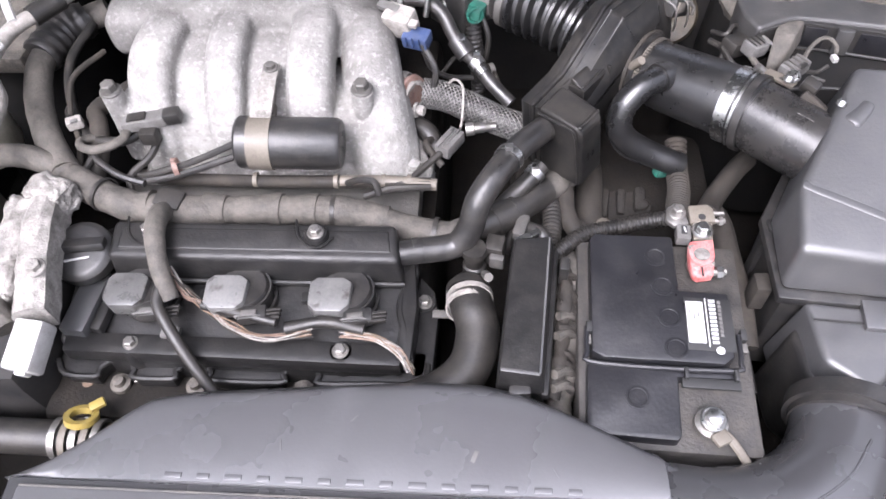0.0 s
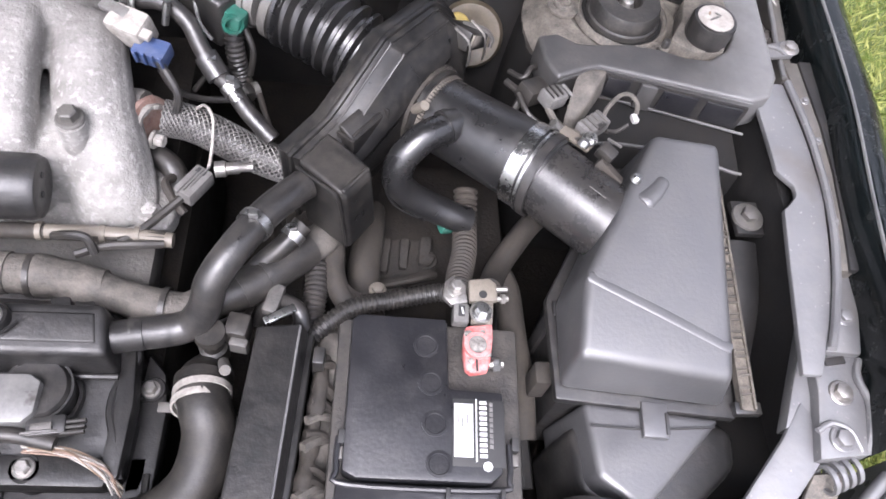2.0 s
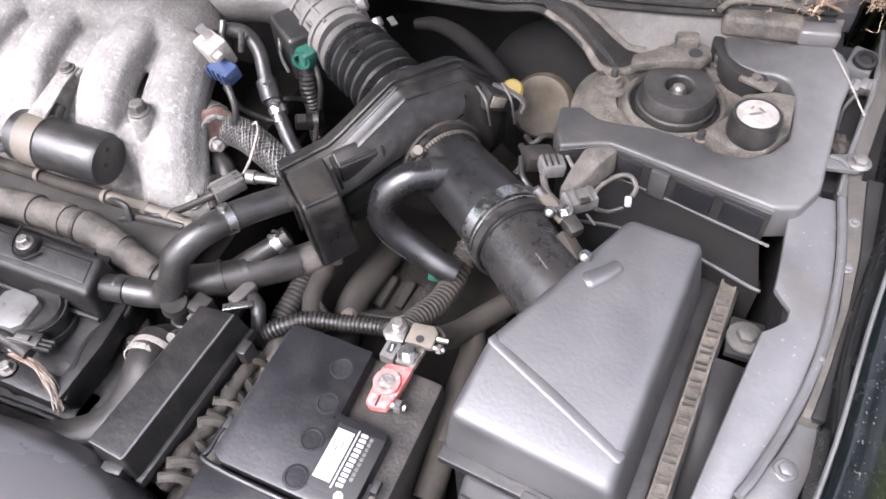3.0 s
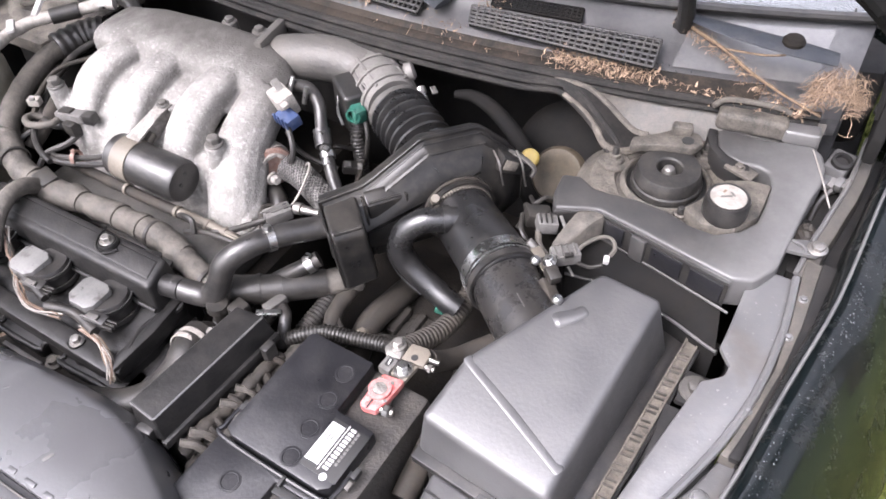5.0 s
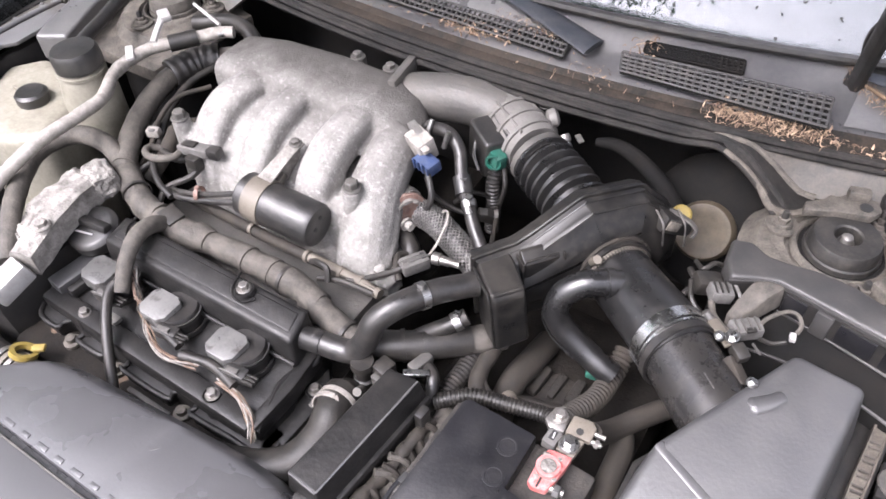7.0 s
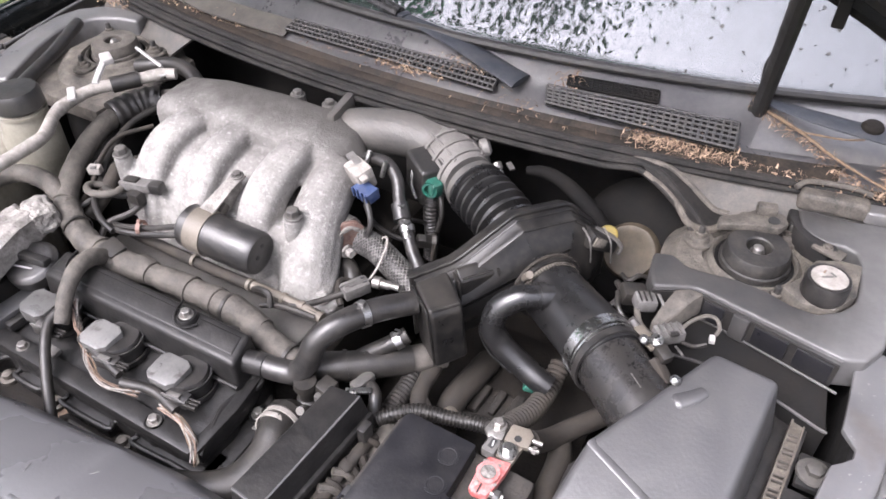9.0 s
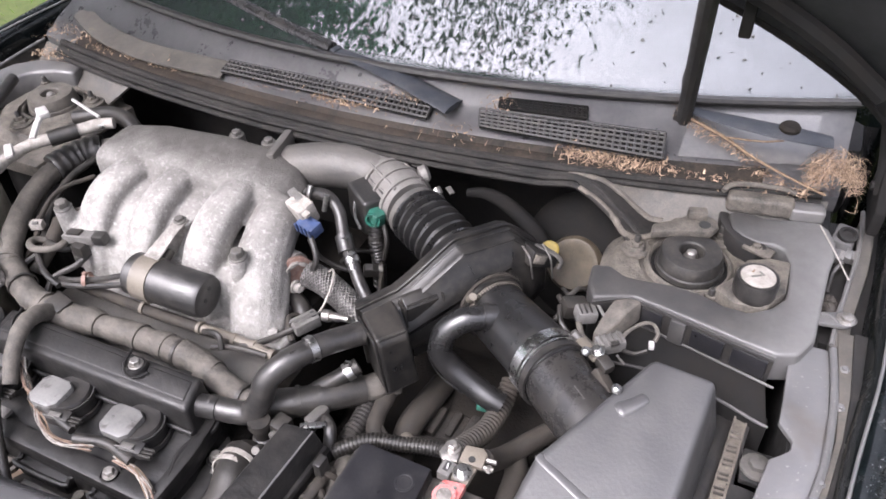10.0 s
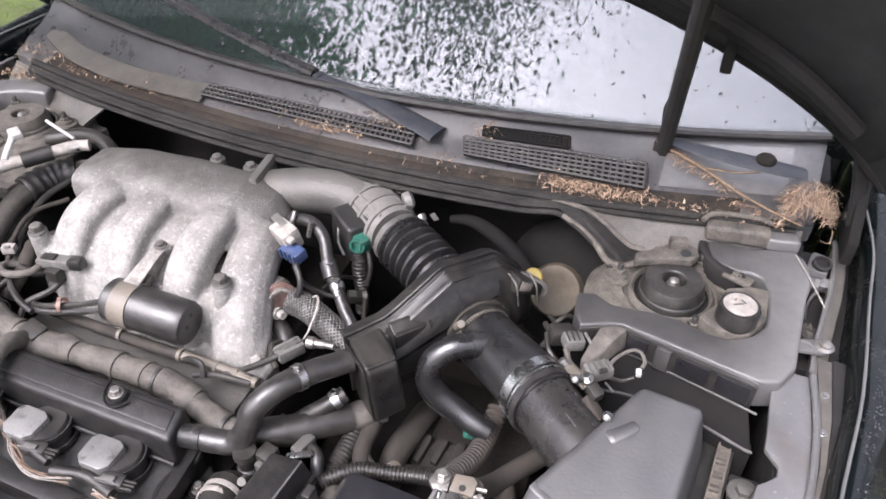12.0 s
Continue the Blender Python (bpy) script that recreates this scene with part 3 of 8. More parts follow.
# the tie bar from the catch bracket down to the front, and the bracket itself
bar = part("tie_bar", loft([[(0.650, 0.462, 0.904), (0.632, 0.500, 0.904), (0.632, 0.500, 0.896), (0.650, 0.462, 0.896)],
                            [(0.630, 0.440, 0.903), (0.606, 0.466, 0.903), (0.606, 0.466, 0.895), (0.630, 0.440, 0.895)],
                            [(0.602, 0.408, 0.894), (0.577, 0.432, 0.894), (0.577, 0.432, 0.886), (0.602, 0.408, 0.886)],
                            [(0.560, 0.356, 0.882), (0.531, 0.377, 0.882), (0.531, 0.377, 0.873), (0.560, 0.356, 0.873)],
                            [(0.51, 0.27, 0.86), (0.475, 0.28, 0.86), (0.475, 0.28, 0.85), (0.51, 0.27, 0.85)]], True, 0.004), M_BAY, car, "dull grey tie bar")
part("sticker", loft([[(0.570, 0.406, 0.8945), (0.588, 0.391, 0.8935), (0.588, 0.391, 0.8900), (0.570, 0.406, 0.8900)],
                      [(0.541, 0.371, 0.8860), (0.559, 0.357, 0.8850), (0.559, 0.357, 0.8800), (0.541, 0.371, 0.8800)]]), M_STICKER, bar, "cream paper sticker")
br = part("catch_bracket", roughen(plate([(0.628, 0.446), (0.634, 0.470), (0.643, 0.505), (0.646, 0.532), (0.668, 0.540), (0.690, 0.538), (0.690, 0.515), (0.698, 0.508), (0.693, 0.480), (0.684, 0.472), (0.675, 0.450)], 0.895, 0.914, 0.003), 0.0012, 60), M_BAY, car, "grey stamped bracket")
part("bracket_step", plate([(0.656, 0.538), (0.690, 0.536), (0.702, 0.58), (0.704, 0.622), (0.690, 0.622), (0.676, 0.58)], 0.900, 0.921, 0.003), M_BAY, br)
part("bracket_slot", block((0.666, 0.532, 0.9145), (0.020, 0.007, 0.003), 0.0008, (0, 0, 8)), M_BAYDARK, br)
part("bracket_fold", tube([(0.690, 0.534, 0.914), (0.682, 0.517, 0.916), (0.686, 0.495, 0.916), (0.680, 0.470, 0.914), (0.674, 0.452, 0.910)], 0.0035, 8, 5), M_BAY, br)
part("bracket_fold", tube([(0.632, 0.470, 0.914), (0.645, 0.476, 0.916), (0.660, 0.470, 0.916), (0.668, 0.454, 0.912)], 0.0028, 8, 5), M_BAY, br)
bolt(br, (0.663, 0.503, 0.914), 0.0075, 0.008)
bolt(br, (0.652, 0.463, 0.914), 0.0075, 0.007, mat=M_BAY)
bolt(br, (0.684, 0.572, 0.921), 0.006, 0.006, mat=M_BAY)
for k in range(4):
    part("spring_coil", ring((0.640 + 0.008 * k, 0.434 + 0.003 * k, 0.898), (1, 0.3, 0.1), 0.010, 0.003, 0.004, 18), M_BAY, br)
part("lower_flap", loft([[(0.630, 0.438, 0.897), (0.660, 0.440, 0.899), (0.660, 0.442, 0.895), (0.630, 0.440, 0.893)], [(0.626, 0.420, 0.878), (0.654, 0.420, 0.882), (0.654, 0.422, 0.878), (0.626, 0.422, 0.874)],
                         [(0.618, 0.392, 0.862), (0.640, 0.386, 0.866), (0.640, 0.388, 0.862), (0.618, 0.394, 0.858)], [(0.606, 0.372, 0.850), (0.618, 0.366, 0.850), (0.618, 0.368, 0.846), (0.606, 0.374, 0.846)]], True, 0.001), M_DUSTYMETAL, car, "bent grey sheet flap")
part("lamp_carrier", roughen(plate([(0.585, 0.43), (0.64, 0.445), (0.645, 0.405), (0.62, 0.36), (0.575, 0.31), (0.555, 0.34)], 0.74, 0.835, 0.008), 0.004, 30), M_BAYDARK, car)
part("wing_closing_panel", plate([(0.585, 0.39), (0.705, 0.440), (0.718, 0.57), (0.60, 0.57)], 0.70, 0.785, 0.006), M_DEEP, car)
part("lamp_strut", tube([(0.612, 0.418, 0.84), (0.586, 0.372, 0.83), (0.55, 0.32, 0.81)], 0.014, 8, 4), M_BAYDARK, car)


# ---------- hood, windshield, cabin ----------
ARCH = [(0.0, 1.262), (0.2, 1.252), (0.321, 1.236), (0.392, 1.226), (0.502, 1.186), (0.573, 1.156), (0.651, 1.112), (0.70, 1.075), (0.745, 1.03)]
RISE = math.tan(radians(54))


def hood():
    xs = [-0.745 + 1.49 * i / 40 for i in range(41)]
    rows = []
    bm = bmesh.new()
    for k in range(9):
        d = 0.60 * k / 8
        rows.append([bm.verts.new((x * (1 - 0.12 * d), 1.08 - d, at_table(ARCH, abs(x)) + RISE * d * (1 - 0.12 * d) + 0.012 * math.sin(k))) for x in xs])
    for a, b in zip(rows, rows[1:]):
        for i in range(len(xs) - 1):
            bm.faces.new((a[i], a[i + 1], b[i + 1], b[i]))
    bmesh.ops.solidify(bm, geom=bm.faces[:], thickness=0.018)
    h = part("hood", bm, M_UNDER, car, "dark underside of the raised hood", 60)
    part("hood_flange", tube([(x, 1.078, at_table(ARCH, abs(x)) + 0.004) for x in [-0.74 + 1.48 * i / 24 for i in range(25)]], 0.0055, 8, 3), M_DEEP, h)
    part("hood_rib", tube([(x * 0.97, 1.035, at_table(ARCH, abs(x)) + RISE * 0.045 - 0.006) for x in [-0.70 + 1.4 * i / 24 for i in range(25)]], 0.012, 8, 3), M_DEEP, h)
    part("hook", block((0.525, 1.055, 1.19), (0.014, 0.012, 0.05), 0.003), M_DEEP, h)
    hinge = part("hinge", plate([(0.716, 1.03), (0.730, 1.03), (0.730, 1.12), (0.716, 1.12)], 0.95, lambda x, y: 0.985 + 0.9 * max(0, y - 1.04), 0.004), M_DEEP, h)
    bolt(hinge, (0.7155, 1.08, 0.99), 0.006, 0.006, (-1, 0, 0), M_BAYDARK)
    part("hinge_arm", tube([(0.722, 1.06, 0.99), (0.716, 1.085, 1.03), (0.705, 1.085, 1.075)], 0.010, 8, 4, flat=0.5), M_DEEP, h)


hood()


def base_y(x):
    return 1.07 + 0.28 * x * x


def windshield():
    bm = bmesh.new()
    n, rows = 120, []
    for k in range(49):
        d = 0.80 * k / 48
        half = 0.70 - 0.12 * d
        row = []
        for i in range(n + 1):
            x = half * (2 * i / n - 1)
            row.append(bm.verts.new((x, base_y(x) + d * math.cos(radians(30)), 1.032 + d * math.sin(radians(30)) - 0.03 * (x / 0.7) ** 2 * (d / 0.8))))
        rows.append(row)
    for a, b in zip(rows, rows[1:]):
        for i in range(n):
            bm.faces.new((a[i], a[i + 1], b[i + 1], b[i]))
    bmesh.ops.solidify(bm, geom=bm.faces[:], thickness=0.005)
    w = part("windshield", bm, M_GLASS, car, "wet-spotted sloping windshield glass", 80)
    w.visible_shadow = False
    part("windshield_seal", tube([(x, base_y(x) - 0.004, 1.034) for x in [-0.69 + 1.38 * i / 20 for i in range(21)]], 0.0065, 8, 3), M_RUBBER, car)
    for s in (1, -1):
        part("pillar", tube([(s * 0.71, 1.20, 1.02), (s * 0.69, 1.55, 1.22), (s * 0.63, 1.98, 1.45)], 0.035, 10, 5), M_PAINT, car)
    part("dashboard", plate([(-0.72, 1.26), (-0.4, 1.15), (0, 1.10), (0.4, 1.15), (0.72, 1.26), (0.72, 1.75), (-0.72, 1.75)], 0.80, 0.93, 0.02), M_BAYDARK, car, "dark dashboard top")
    part("cabin_floor", block((0, 2.1, 0.5), (1.5, 1.9, 0.04), 0.01), M_BAYDARK, car)
    part("roof", plate([(-0.60, 1.92), (0.60, 1.92), (0.62, 3.2), (-0.62, 3.2)], 1.44, 1.47, 0.01), M_PAINT, car)
    part("cabin_back", block((0, 3.0, 0.95), (1.4, 0.05, 0.95), 0.01), M_BAYDARK, car)
    for s in (1, -1):
        part("door", block((s * 0.80, 2.2, 0.62), (0.05, 1.2, 0.75), 0.02), M_PAINT, car)


windshield()


def specks():
    """Seeds and leaf crumbs lying on the glass."""
    rnd = random.Random(77)
    verts, faces = [], []
    for _ in range(330):
        x, d = rnd.uniform(-0.25, 0.66), rnd.uniform(0.0, 0.32) 
        c = Vector((x, base_y(x) + d * math.cos(radians(30)), 1.0335 + d * math.sin(radians(30)) - 0.03 * (x / 0.7) ** 2 * (d / 0.8)))
        a, r, q = rnd.uniform(0, 6.28), rnd.uniform(0.0008, 0.0034), rnd.uniform(0.3, 0.8)
        u = Vector((math.cos(a), math.sin(a) * math.cos(radians(30)), math.sin(a) * 0.5)) * r
        w = Vector((-math.sin(a), math.cos(a) * math.cos(radians(30)), math.cos(a) * 0.5)) * r * q
        k = len(verts)
        verts += [c - u, c - 0.5 * u + w, c + 0.5 * u + w, c + u, c + 0.5 * u - w, c - 0.5 * u - w, c + Vector((0, -0.0004, 0.0008))]
        faces += [(k + i, k + (i + 1) % 6, k + 6) for i in range(6)]
    me = bpy.data.meshes.new("seed_specks")
    me.from_pydata(verts, [], faces)
    me.materials.append(M_GRILLE)
    tagged(new("seed_specks", me), "dark seeds and crumbs scattered on the windshield", "seeds", kind="stuff")


specks()


def drops():
    """Rain beads on the waxed fender."""
    rnd = random.Random(78)
    verts, faces = [], []
    for _ in range(900):
        y = rnd.uniform(0.47, 0.86)
        k0 = rnd.uniform(0, 1)
        dx, z = 0.004 + 0.05 * k0, at_table([(0.0, 0.9705), (0.012, 0.968), (0.030, 0.953), (0.050, 0.916), (0.066, 0.851)], 0.004 + 0.05 * k0)
        c = Vector((at_table(CREST, y) + dx, y, z))
        r = rnd.uniform(0.0003, 0.0009)
        k = len(verts)
        verts += [c + Vector((r * math.cos(i * 1.0472), r * math.sin(i * 1.0472), -0.0006 * math.cos(i * 1.0472))) for i in range(6)] + [c + Vector((0.3 * r, 0, 0.6 * r))]
        faces += [(k + i, k + (i + 1) % 6, k + 6) for i in range(6)]
    me = bpy.data.meshes.new("rain_drops")
    me.from_pydata(verts, [], faces)
    me.materials.append(M_DROP)
    tagged(new("rain_drops", me), "small rain beads on the dark fender", "rain drops", kind="stuff")


drops()


# ---------- cowl ----------
def front_y(x):
    return 0.984 + 0.19 * x * x


def cowl():
    t = thing("cowl", (0, 1.03, 0.96), "faded dark plastic cowl strewn with dry leaves", "cowl", kind="structure")
    xs = [-0.66 + 1.34 * i / 44 for i in range(45)]
    prof = [(0.0, 0.945), (0.0, 0.968), (0.06, 0.974), (0.16, 0.976), (0.26, 0.984), (0.38, 0.990), (0.55, 0.996), (0.75, 1.008), (0.9, 1.022), (1.0, 1.026), (1.25, 1.022)]
    bm = bmesh.new()
    rows = [[bm.verts.new((x, front_y(x) + s * (base_y(x) - front_y(x)), z)) for x in xs] for s, z in prof]
    for a, b in zip(rows, rows[1:]):
        for i in range(len(xs) - 1):
            bm.faces.new((a[i], a[i + 1], b[i + 1], b[i]))
    bmesh.ops.solidify(bm, geom=bm.faces[:], thickness=0.003)
    part("panel", bm, M_COWL, t, sharp=50)
    part("front_edge", loft([[(x, front_y(x) + a * (base_y(x) - front_y(x)), z) for a, z in ((-0.01, 0.966), (0.0, 0.9745), (0.06, 0.9775), (0.16, 0.9785), (0.245, 0.9845), (0.245, 0.980), (0.06, 0.970))] for x in xs[3:-3]]), M_STRIP, t, "dark dusty edge of the cowl", 30)
    for dy, z, r in ((-0.004, 0.972, 0.0055), (-0.012, 0.967, 0.0036), (-0.017, 0.963, 0.0046), (-0.026, 0.958, 0.0042)):
        # the rubber seal bends forward and down towards the strut tower at its right end
        pts = [(x, front_y(x) + dy, z) for x in (-0.60, -0.5, -0.42, -0.3, -0.15, 0, 0.15, 0.27, 0.32)]
        if dy < -0.02:
            pts += [(0.360, 0.985, 0.961), (0.384, 0.979, 0.957), (0.408, 0.970, 0.949), (0.428, 0.960, 0.940), (0.447, 0.949, 0.928), (0.452, 0.942, 0.918)]
        elif dy < -0.015:
            pts += [(0.362, 0.995, 0.965), (0.388, 0.992, 0.963), (0.412, 0.982, 0.953), (0.434, 0.972, 0.941), (0.452, 0.964, 0.930), (0.462, 0.955, 0.922)]
        else:
            pts += [(0.45, front_y(0.45) + dy, z), (0.56, front_y(0.56) + dy, z), (0.66, front_y(0.66) + dy, z)]
        part("seal", tube(pts, r, 8, 6, wobble=0.08), M_SEAL, t)
    # a flush pale closing panel at the near end
    ex = [0.480 + 0.02 * k for k in range(9)]
    part("end_panel", loft([[(x, front_y(x) + a * (base_y(x) - front_y(x)), z) for a, z in ((0.30, 0.9885), (0.38, 0.9945), (0.55, 0.9995), (0.75, 1.0115), (0.88, 1.0215), (0.88, 1.017), (0.55, 0.995))] for x in ex]), M_TRIM, t, "wet pale grey closing panel", 30)
    # a paler strip over the far end
    band = [(-0.62, 1.135), (-0.53, 1.086), (-0.44, 1.058), (-0.36, 1.046), (-0.222, 1.042)]
    part("strip", loft([[(p.x, p.y - 0.03, 0.9895), (p.x, p.y + 0.008, 0.9975), (p.x, p.y + 0.008, 1.0005), (p.x, p.y - 0.03, 0.9925)] for p in smooth_line([(a, b, 0) for a, b in band], 5)]), M_SHEET, t, "dirty translucent rubber strip")
    return t


cowl()


def grille(corners, rows, cols, z0, z1, label, mat=None):
    """Corners: front left, front right, back right, back left. Slats run along it, bars across."""
    fl, fr, br, bl = [Vector((*c, 0)) for c in corners]

    def at(u, v):
        p = fl.lerp(fr, u).lerp(bl.lerp(br, u), v)
        return Vector((p.x, p.y, z0 + (z1 - z0) * v))

    g = thing("cowl_grille", at(0.5, 0.5) - Vector((0, 0, 0.004)), label, "grille", "cowl air grilles")
    # a black sheet under the slats takes the place of the opening's shade
    part("backing", loft([[at(u, v) + Vector((0, 0, dz)) for u, v in ((0, 0), (1, 0), (1, 1), (0, 1))] for dz in (0.0005, 0.0022)]), M_DEEP, g, "black sheet for the shaded opening behind the grille")
    for k in range(rows + 1):
        part("slat", tube([at(u / 3, k / rows) + Vector((0, 0, 0.0056)) for u in range(4)], 0.0017, 6, 2), mat or M_GRILLE, g)
    for k in range(cols + 1):
        part("bar", tube([at(k / cols, 0) + Vector((0, 0, 0.0053)), at(k / cols, 1) + Vector((0, 0, 0.0053))], 0.0018, 6, 0), mat or M_GRILLE, g)


grille([(-0.225, 1.022), (0.138, 1.012), (0.134, 1.043), (-0.222, 1.046)], 3, 44, 0.994, 1.000, "black cowl air grille with fine square mesh")
grille([(0.216, 1.018), (0.464, 1.030), (0.458, 1.074), (0.207, 1.044)], 5, 27, 0.995, 1.005, "black cowl air grille half filled with dry leaves")
grille([(0.232, 1.052), (0.353, 1.066), (0.348, 1.087), (0.228, 1.068)], 4, 18, 1.008, 1.013, "small black slatted cowl vent", M_DEEP)


def litter(name, x0, x1, y_of, z_of, count, spread, seed, label, needles=0.55, long=1.0, clumps=0):
    """Dry leaf scraps and needles lying in a drift, gathered into tufts where clumps is given."""
    rnd = random.Random(seed)
    verts, faces = [], []
    tufts = [rnd.uniform(x0, x1) for _ in range(clumps)]
    for _ in range(count):
        x = rnd.uniform(x0, x1)
        if tufts and rnd.random() < 0.75:
            x = rnd.choice(tufts) + rnd.gauss(0, 0.010)
        y = y_of(x) + rnd.gauss(0, spread)
        z = z_of(x, y) + abs(rnd.gauss(0.002, 0.004))
        if rnd.random() < needles:
            ln, w = rnd.uniform(0.003, 0.0085) * long, rnd.uniform(0.00018, 0.00042)
        else:
            ln, w = rnd.uniform(0.0018, 0.0050), rnd.uniform(0.0005, 0.0014)
        a = rnd.uniform(0, 6.283)
        bend, lift = rnd.uniform(-1.6, 1.6), rnd.uniform(-0.1, 0.9) * ln
        k = len(verts)
        for i in range(4):
            q = i / 3
            ang = a + bend * (q - 0.5)
            c = Vector((x, y, z)) + Vector((math.cos(ang), math.sin(ang), 0)) * ln * (2 * q - 1) + Vector((0, 0, lift * 4 * q * (1 - q) + lift * q))
            px, py = -math.sin(ang) * w * (1.2 - q), math.cos(ang) * w * (1.2 - q)
            verts += [(c.x - px, c.y - py, c.z), (c.x + px, c.y + py, c.z + 0.6 * w)]
        faces += [(k + 2 * i, k + 2 * i + 1, k + 2 * i + 3, k + 2 * i + 2) for i in range(3)]
    me = bpy.data.meshes.new(name)
    me.from_pydata(verts, [], faces)
    me.materials.append(M_LEAFMIX)
    tagged(new(name, me), label, "leaf litter", kind="stuff")


M_LEAFMIX = leaf_material("dry_leaves_mixed", (0.085, 0.054, 0.040), (0.48, 0.355, 0.25))


def cowl_z(x, y):
    s = (y - front_y(x)) / (base_y(x) - front_y(x))
    return at_table([(0.0, 0.970), (0.16, 0.978), (0.26, 0.986), (0.38, 0.992), (0.55, 0.998), (0.75, 1.010), (1.0, 1.029)], s)


litter("leaf_litter", 0.345, 0.472, lambda x: 1.022 + 0.115 * (x - 0.345), lambda x, y: cowl_z(x, y) + 0.003, 620, 0.0065, 3, "orange-brown dry leaf scraps on the grille edge", 0.6, 1.0, 9)
litter("leaf_litter", 0.47, 0.60, lambda x: 1.034 + 0.10 * (x - 0.47), cowl_z, 170, 0.004, 12, "thin line of dry scraps along the panel edge", 0.7, 0.7)
litter("leaf_litter", 0.637, 0.695, lambda x: 1.072, lambda x, y: 0.985 + 0.02 * max(0, 1 - abs(x - 0.668) * 26), 900, 0.018, 4, "heap of dry pine needles and leaves in the corner", 0.93, 1.7)
litter("leaf_litter", -0.20, 0.06, lambda x: 1.015, cowl_z, 260, 0.0045, 5, "dry leaf scraps along the grille foot", 0.55, 0.9, 4)
litter("leaf_litter", 0.17, 0.25, lambda x: 1.058, lambda x, y: cowl_z(x, y) + 0.004, 80, 0.007, 6, "reddish dry leaf scraps heaped before a vent", 0.5, 0.9, 2)
litter("leaf_litter", -0.53, -0.22, lambda x: 1.012 + 0.12 * x * x, cowl_z, 230, 0.004, 7, "dry dust and leaf scraps along the panel seam", 0.6, 0.8, 6)
litter("leaf_litter", -0.64, -0.52, lambda x: 1.06, lambda x, y: 0.985, 150, 0.02, 8, "dry needles in the far corner", 0.7)
litter("leaf_litter", -0.645, -0.570, lambda x: 1.024, lambda x, y: 0.953, 170, 0.008, 13, "brown dry leaves heaped on the far duct", 0.5, 0.9)
litter("leaf_litter", 0.46, 0.645, lambda x: 1.110 - 0.40 * (x - 0.48), lambda x, y: cowl_z(x, y) + 0.002, 420, 0.0055, 9, "dry needles lying along a twig", 0.8, 0.9)
litter("leaf_litter", 0.05, 0.30, lambda x: 1.010, cowl_z, 55, 0.007, 10, "single dry leaf scraps", 0.6, 1.0, 3)
litter("leaf_litter", 0.02, 0.12, lambda x: 1.047 - 0.10 * x, lambda x, y: cowl_z(x, y) + 0.004, 70, 0.004, 11, "dry needles caught under the wiper arm", 0.8, 0.8)
single("twig", join(tube([(0.475, 1.112, 1.018), (0.53, 1.088, 1.012), (0.57, 1.064, 1.006), (0.615, 1.045, 1.0), (0.66, 1.03, 0.995)], lambda s: 0.0024 - 0.001 * s, 7, wobble=0.2),
                    tube([(0.53, 1.088, 1.012), (0.575, 1.085, 1.018), (0.60, 1.09, 1.022)], 0.0014, 5)), M_TWIG, "thin dry twig lying across the cowl", "twig")


def wiper_flat():
    t = thing("wiper", (0.15, 1.02, 0.998), "dark grey wiper arm lying across the windshield foot", "wiper", "wipers")
    part("arm", tube([(0.172, 1.032, 1.012), (0.06, 1.058, 1.030), (-0.04, 1.080, 1.038)], lambda s: 0.021 - 0.009 * s, 10, 6, flat=0.25), M_WIPER, t)
    part("knuckle", block((-0.042, 1.079, 1.037), (0.012, 0.02, 0.012), 0.003, (0, 0, -18)), M_WIPER, t)
    part("blade", tube([(-0.05, 1.082, 1.040), (-0.20, 1.122, 1.052), (-0.33, 1.160, 1.066), (-0.43, 1.19, 1.078)], 0.0105, 10, 5, flat=0.8), M_GLOSS, t, "dark wiper blade")
    part("rubber", tube([(-0.02, 1.090, 1.030), (-0.20, 1.135, 1.046), (-0.43, 1.205, 1.066)], 0.004, 6, 5), M_RUBBER, t)
    part("end_link", tube([(-0.43, 1.19, 1.080), (-0.44, 1.23, 1.10), (-0.445, 1.27, 1.125)], 0.005, 8, 4), M_BAY, t)


wiper_flat()


def wiper_folded():
    t = thing("wiper", (0.60, 1.04, 1.0), "dark grey wiper arm at the windshield corner", "wiper", "wipers")
    part("arm", tube([(0.478, 1.112, 1.028), (0.54, 1.10, 1.030), (0.61, 1.095, 1.030), (0.655, 1.10, 1.026)], lambda s: 0.008 + 0.022 * s * (1.25 - s), 8, 6, flat=0.3), M_WIPER, t)
    part("pivot", lathe([(0.012, 0), (0.013, 0.012), (0.010, 0.016)], (0.603, 1.098, 1.026)), M_GRIME, t)


wiper_folded()
prop = thing("prop_rod", (0.473, 1.116, 1.012), "dark rod standing on the cowl and holding up the hood", "prop rod")
part("rod", tube([(0.473, 1.116, 1.012), (0.479, 1.055, 1.12), (0.488, 0.955, 1.292), (0.4925, 0.905, 1.374), (0.508, 0.745, 1.640)], 0.0105, 10, 4, flat=1.25), M_BAYDARK, prop)
part("foot", block((0.472, 1.117, 1.016), (0.026, 0.022, 0.014), 0.004), M_RUBBER, prop)
part("strap", tube([(0.470, 1.098, 1.045), (0.466, 1.094, 1.085), (0.476, 1.075, 1.125)], 0.0028, 6), M_RUBBER, prop)


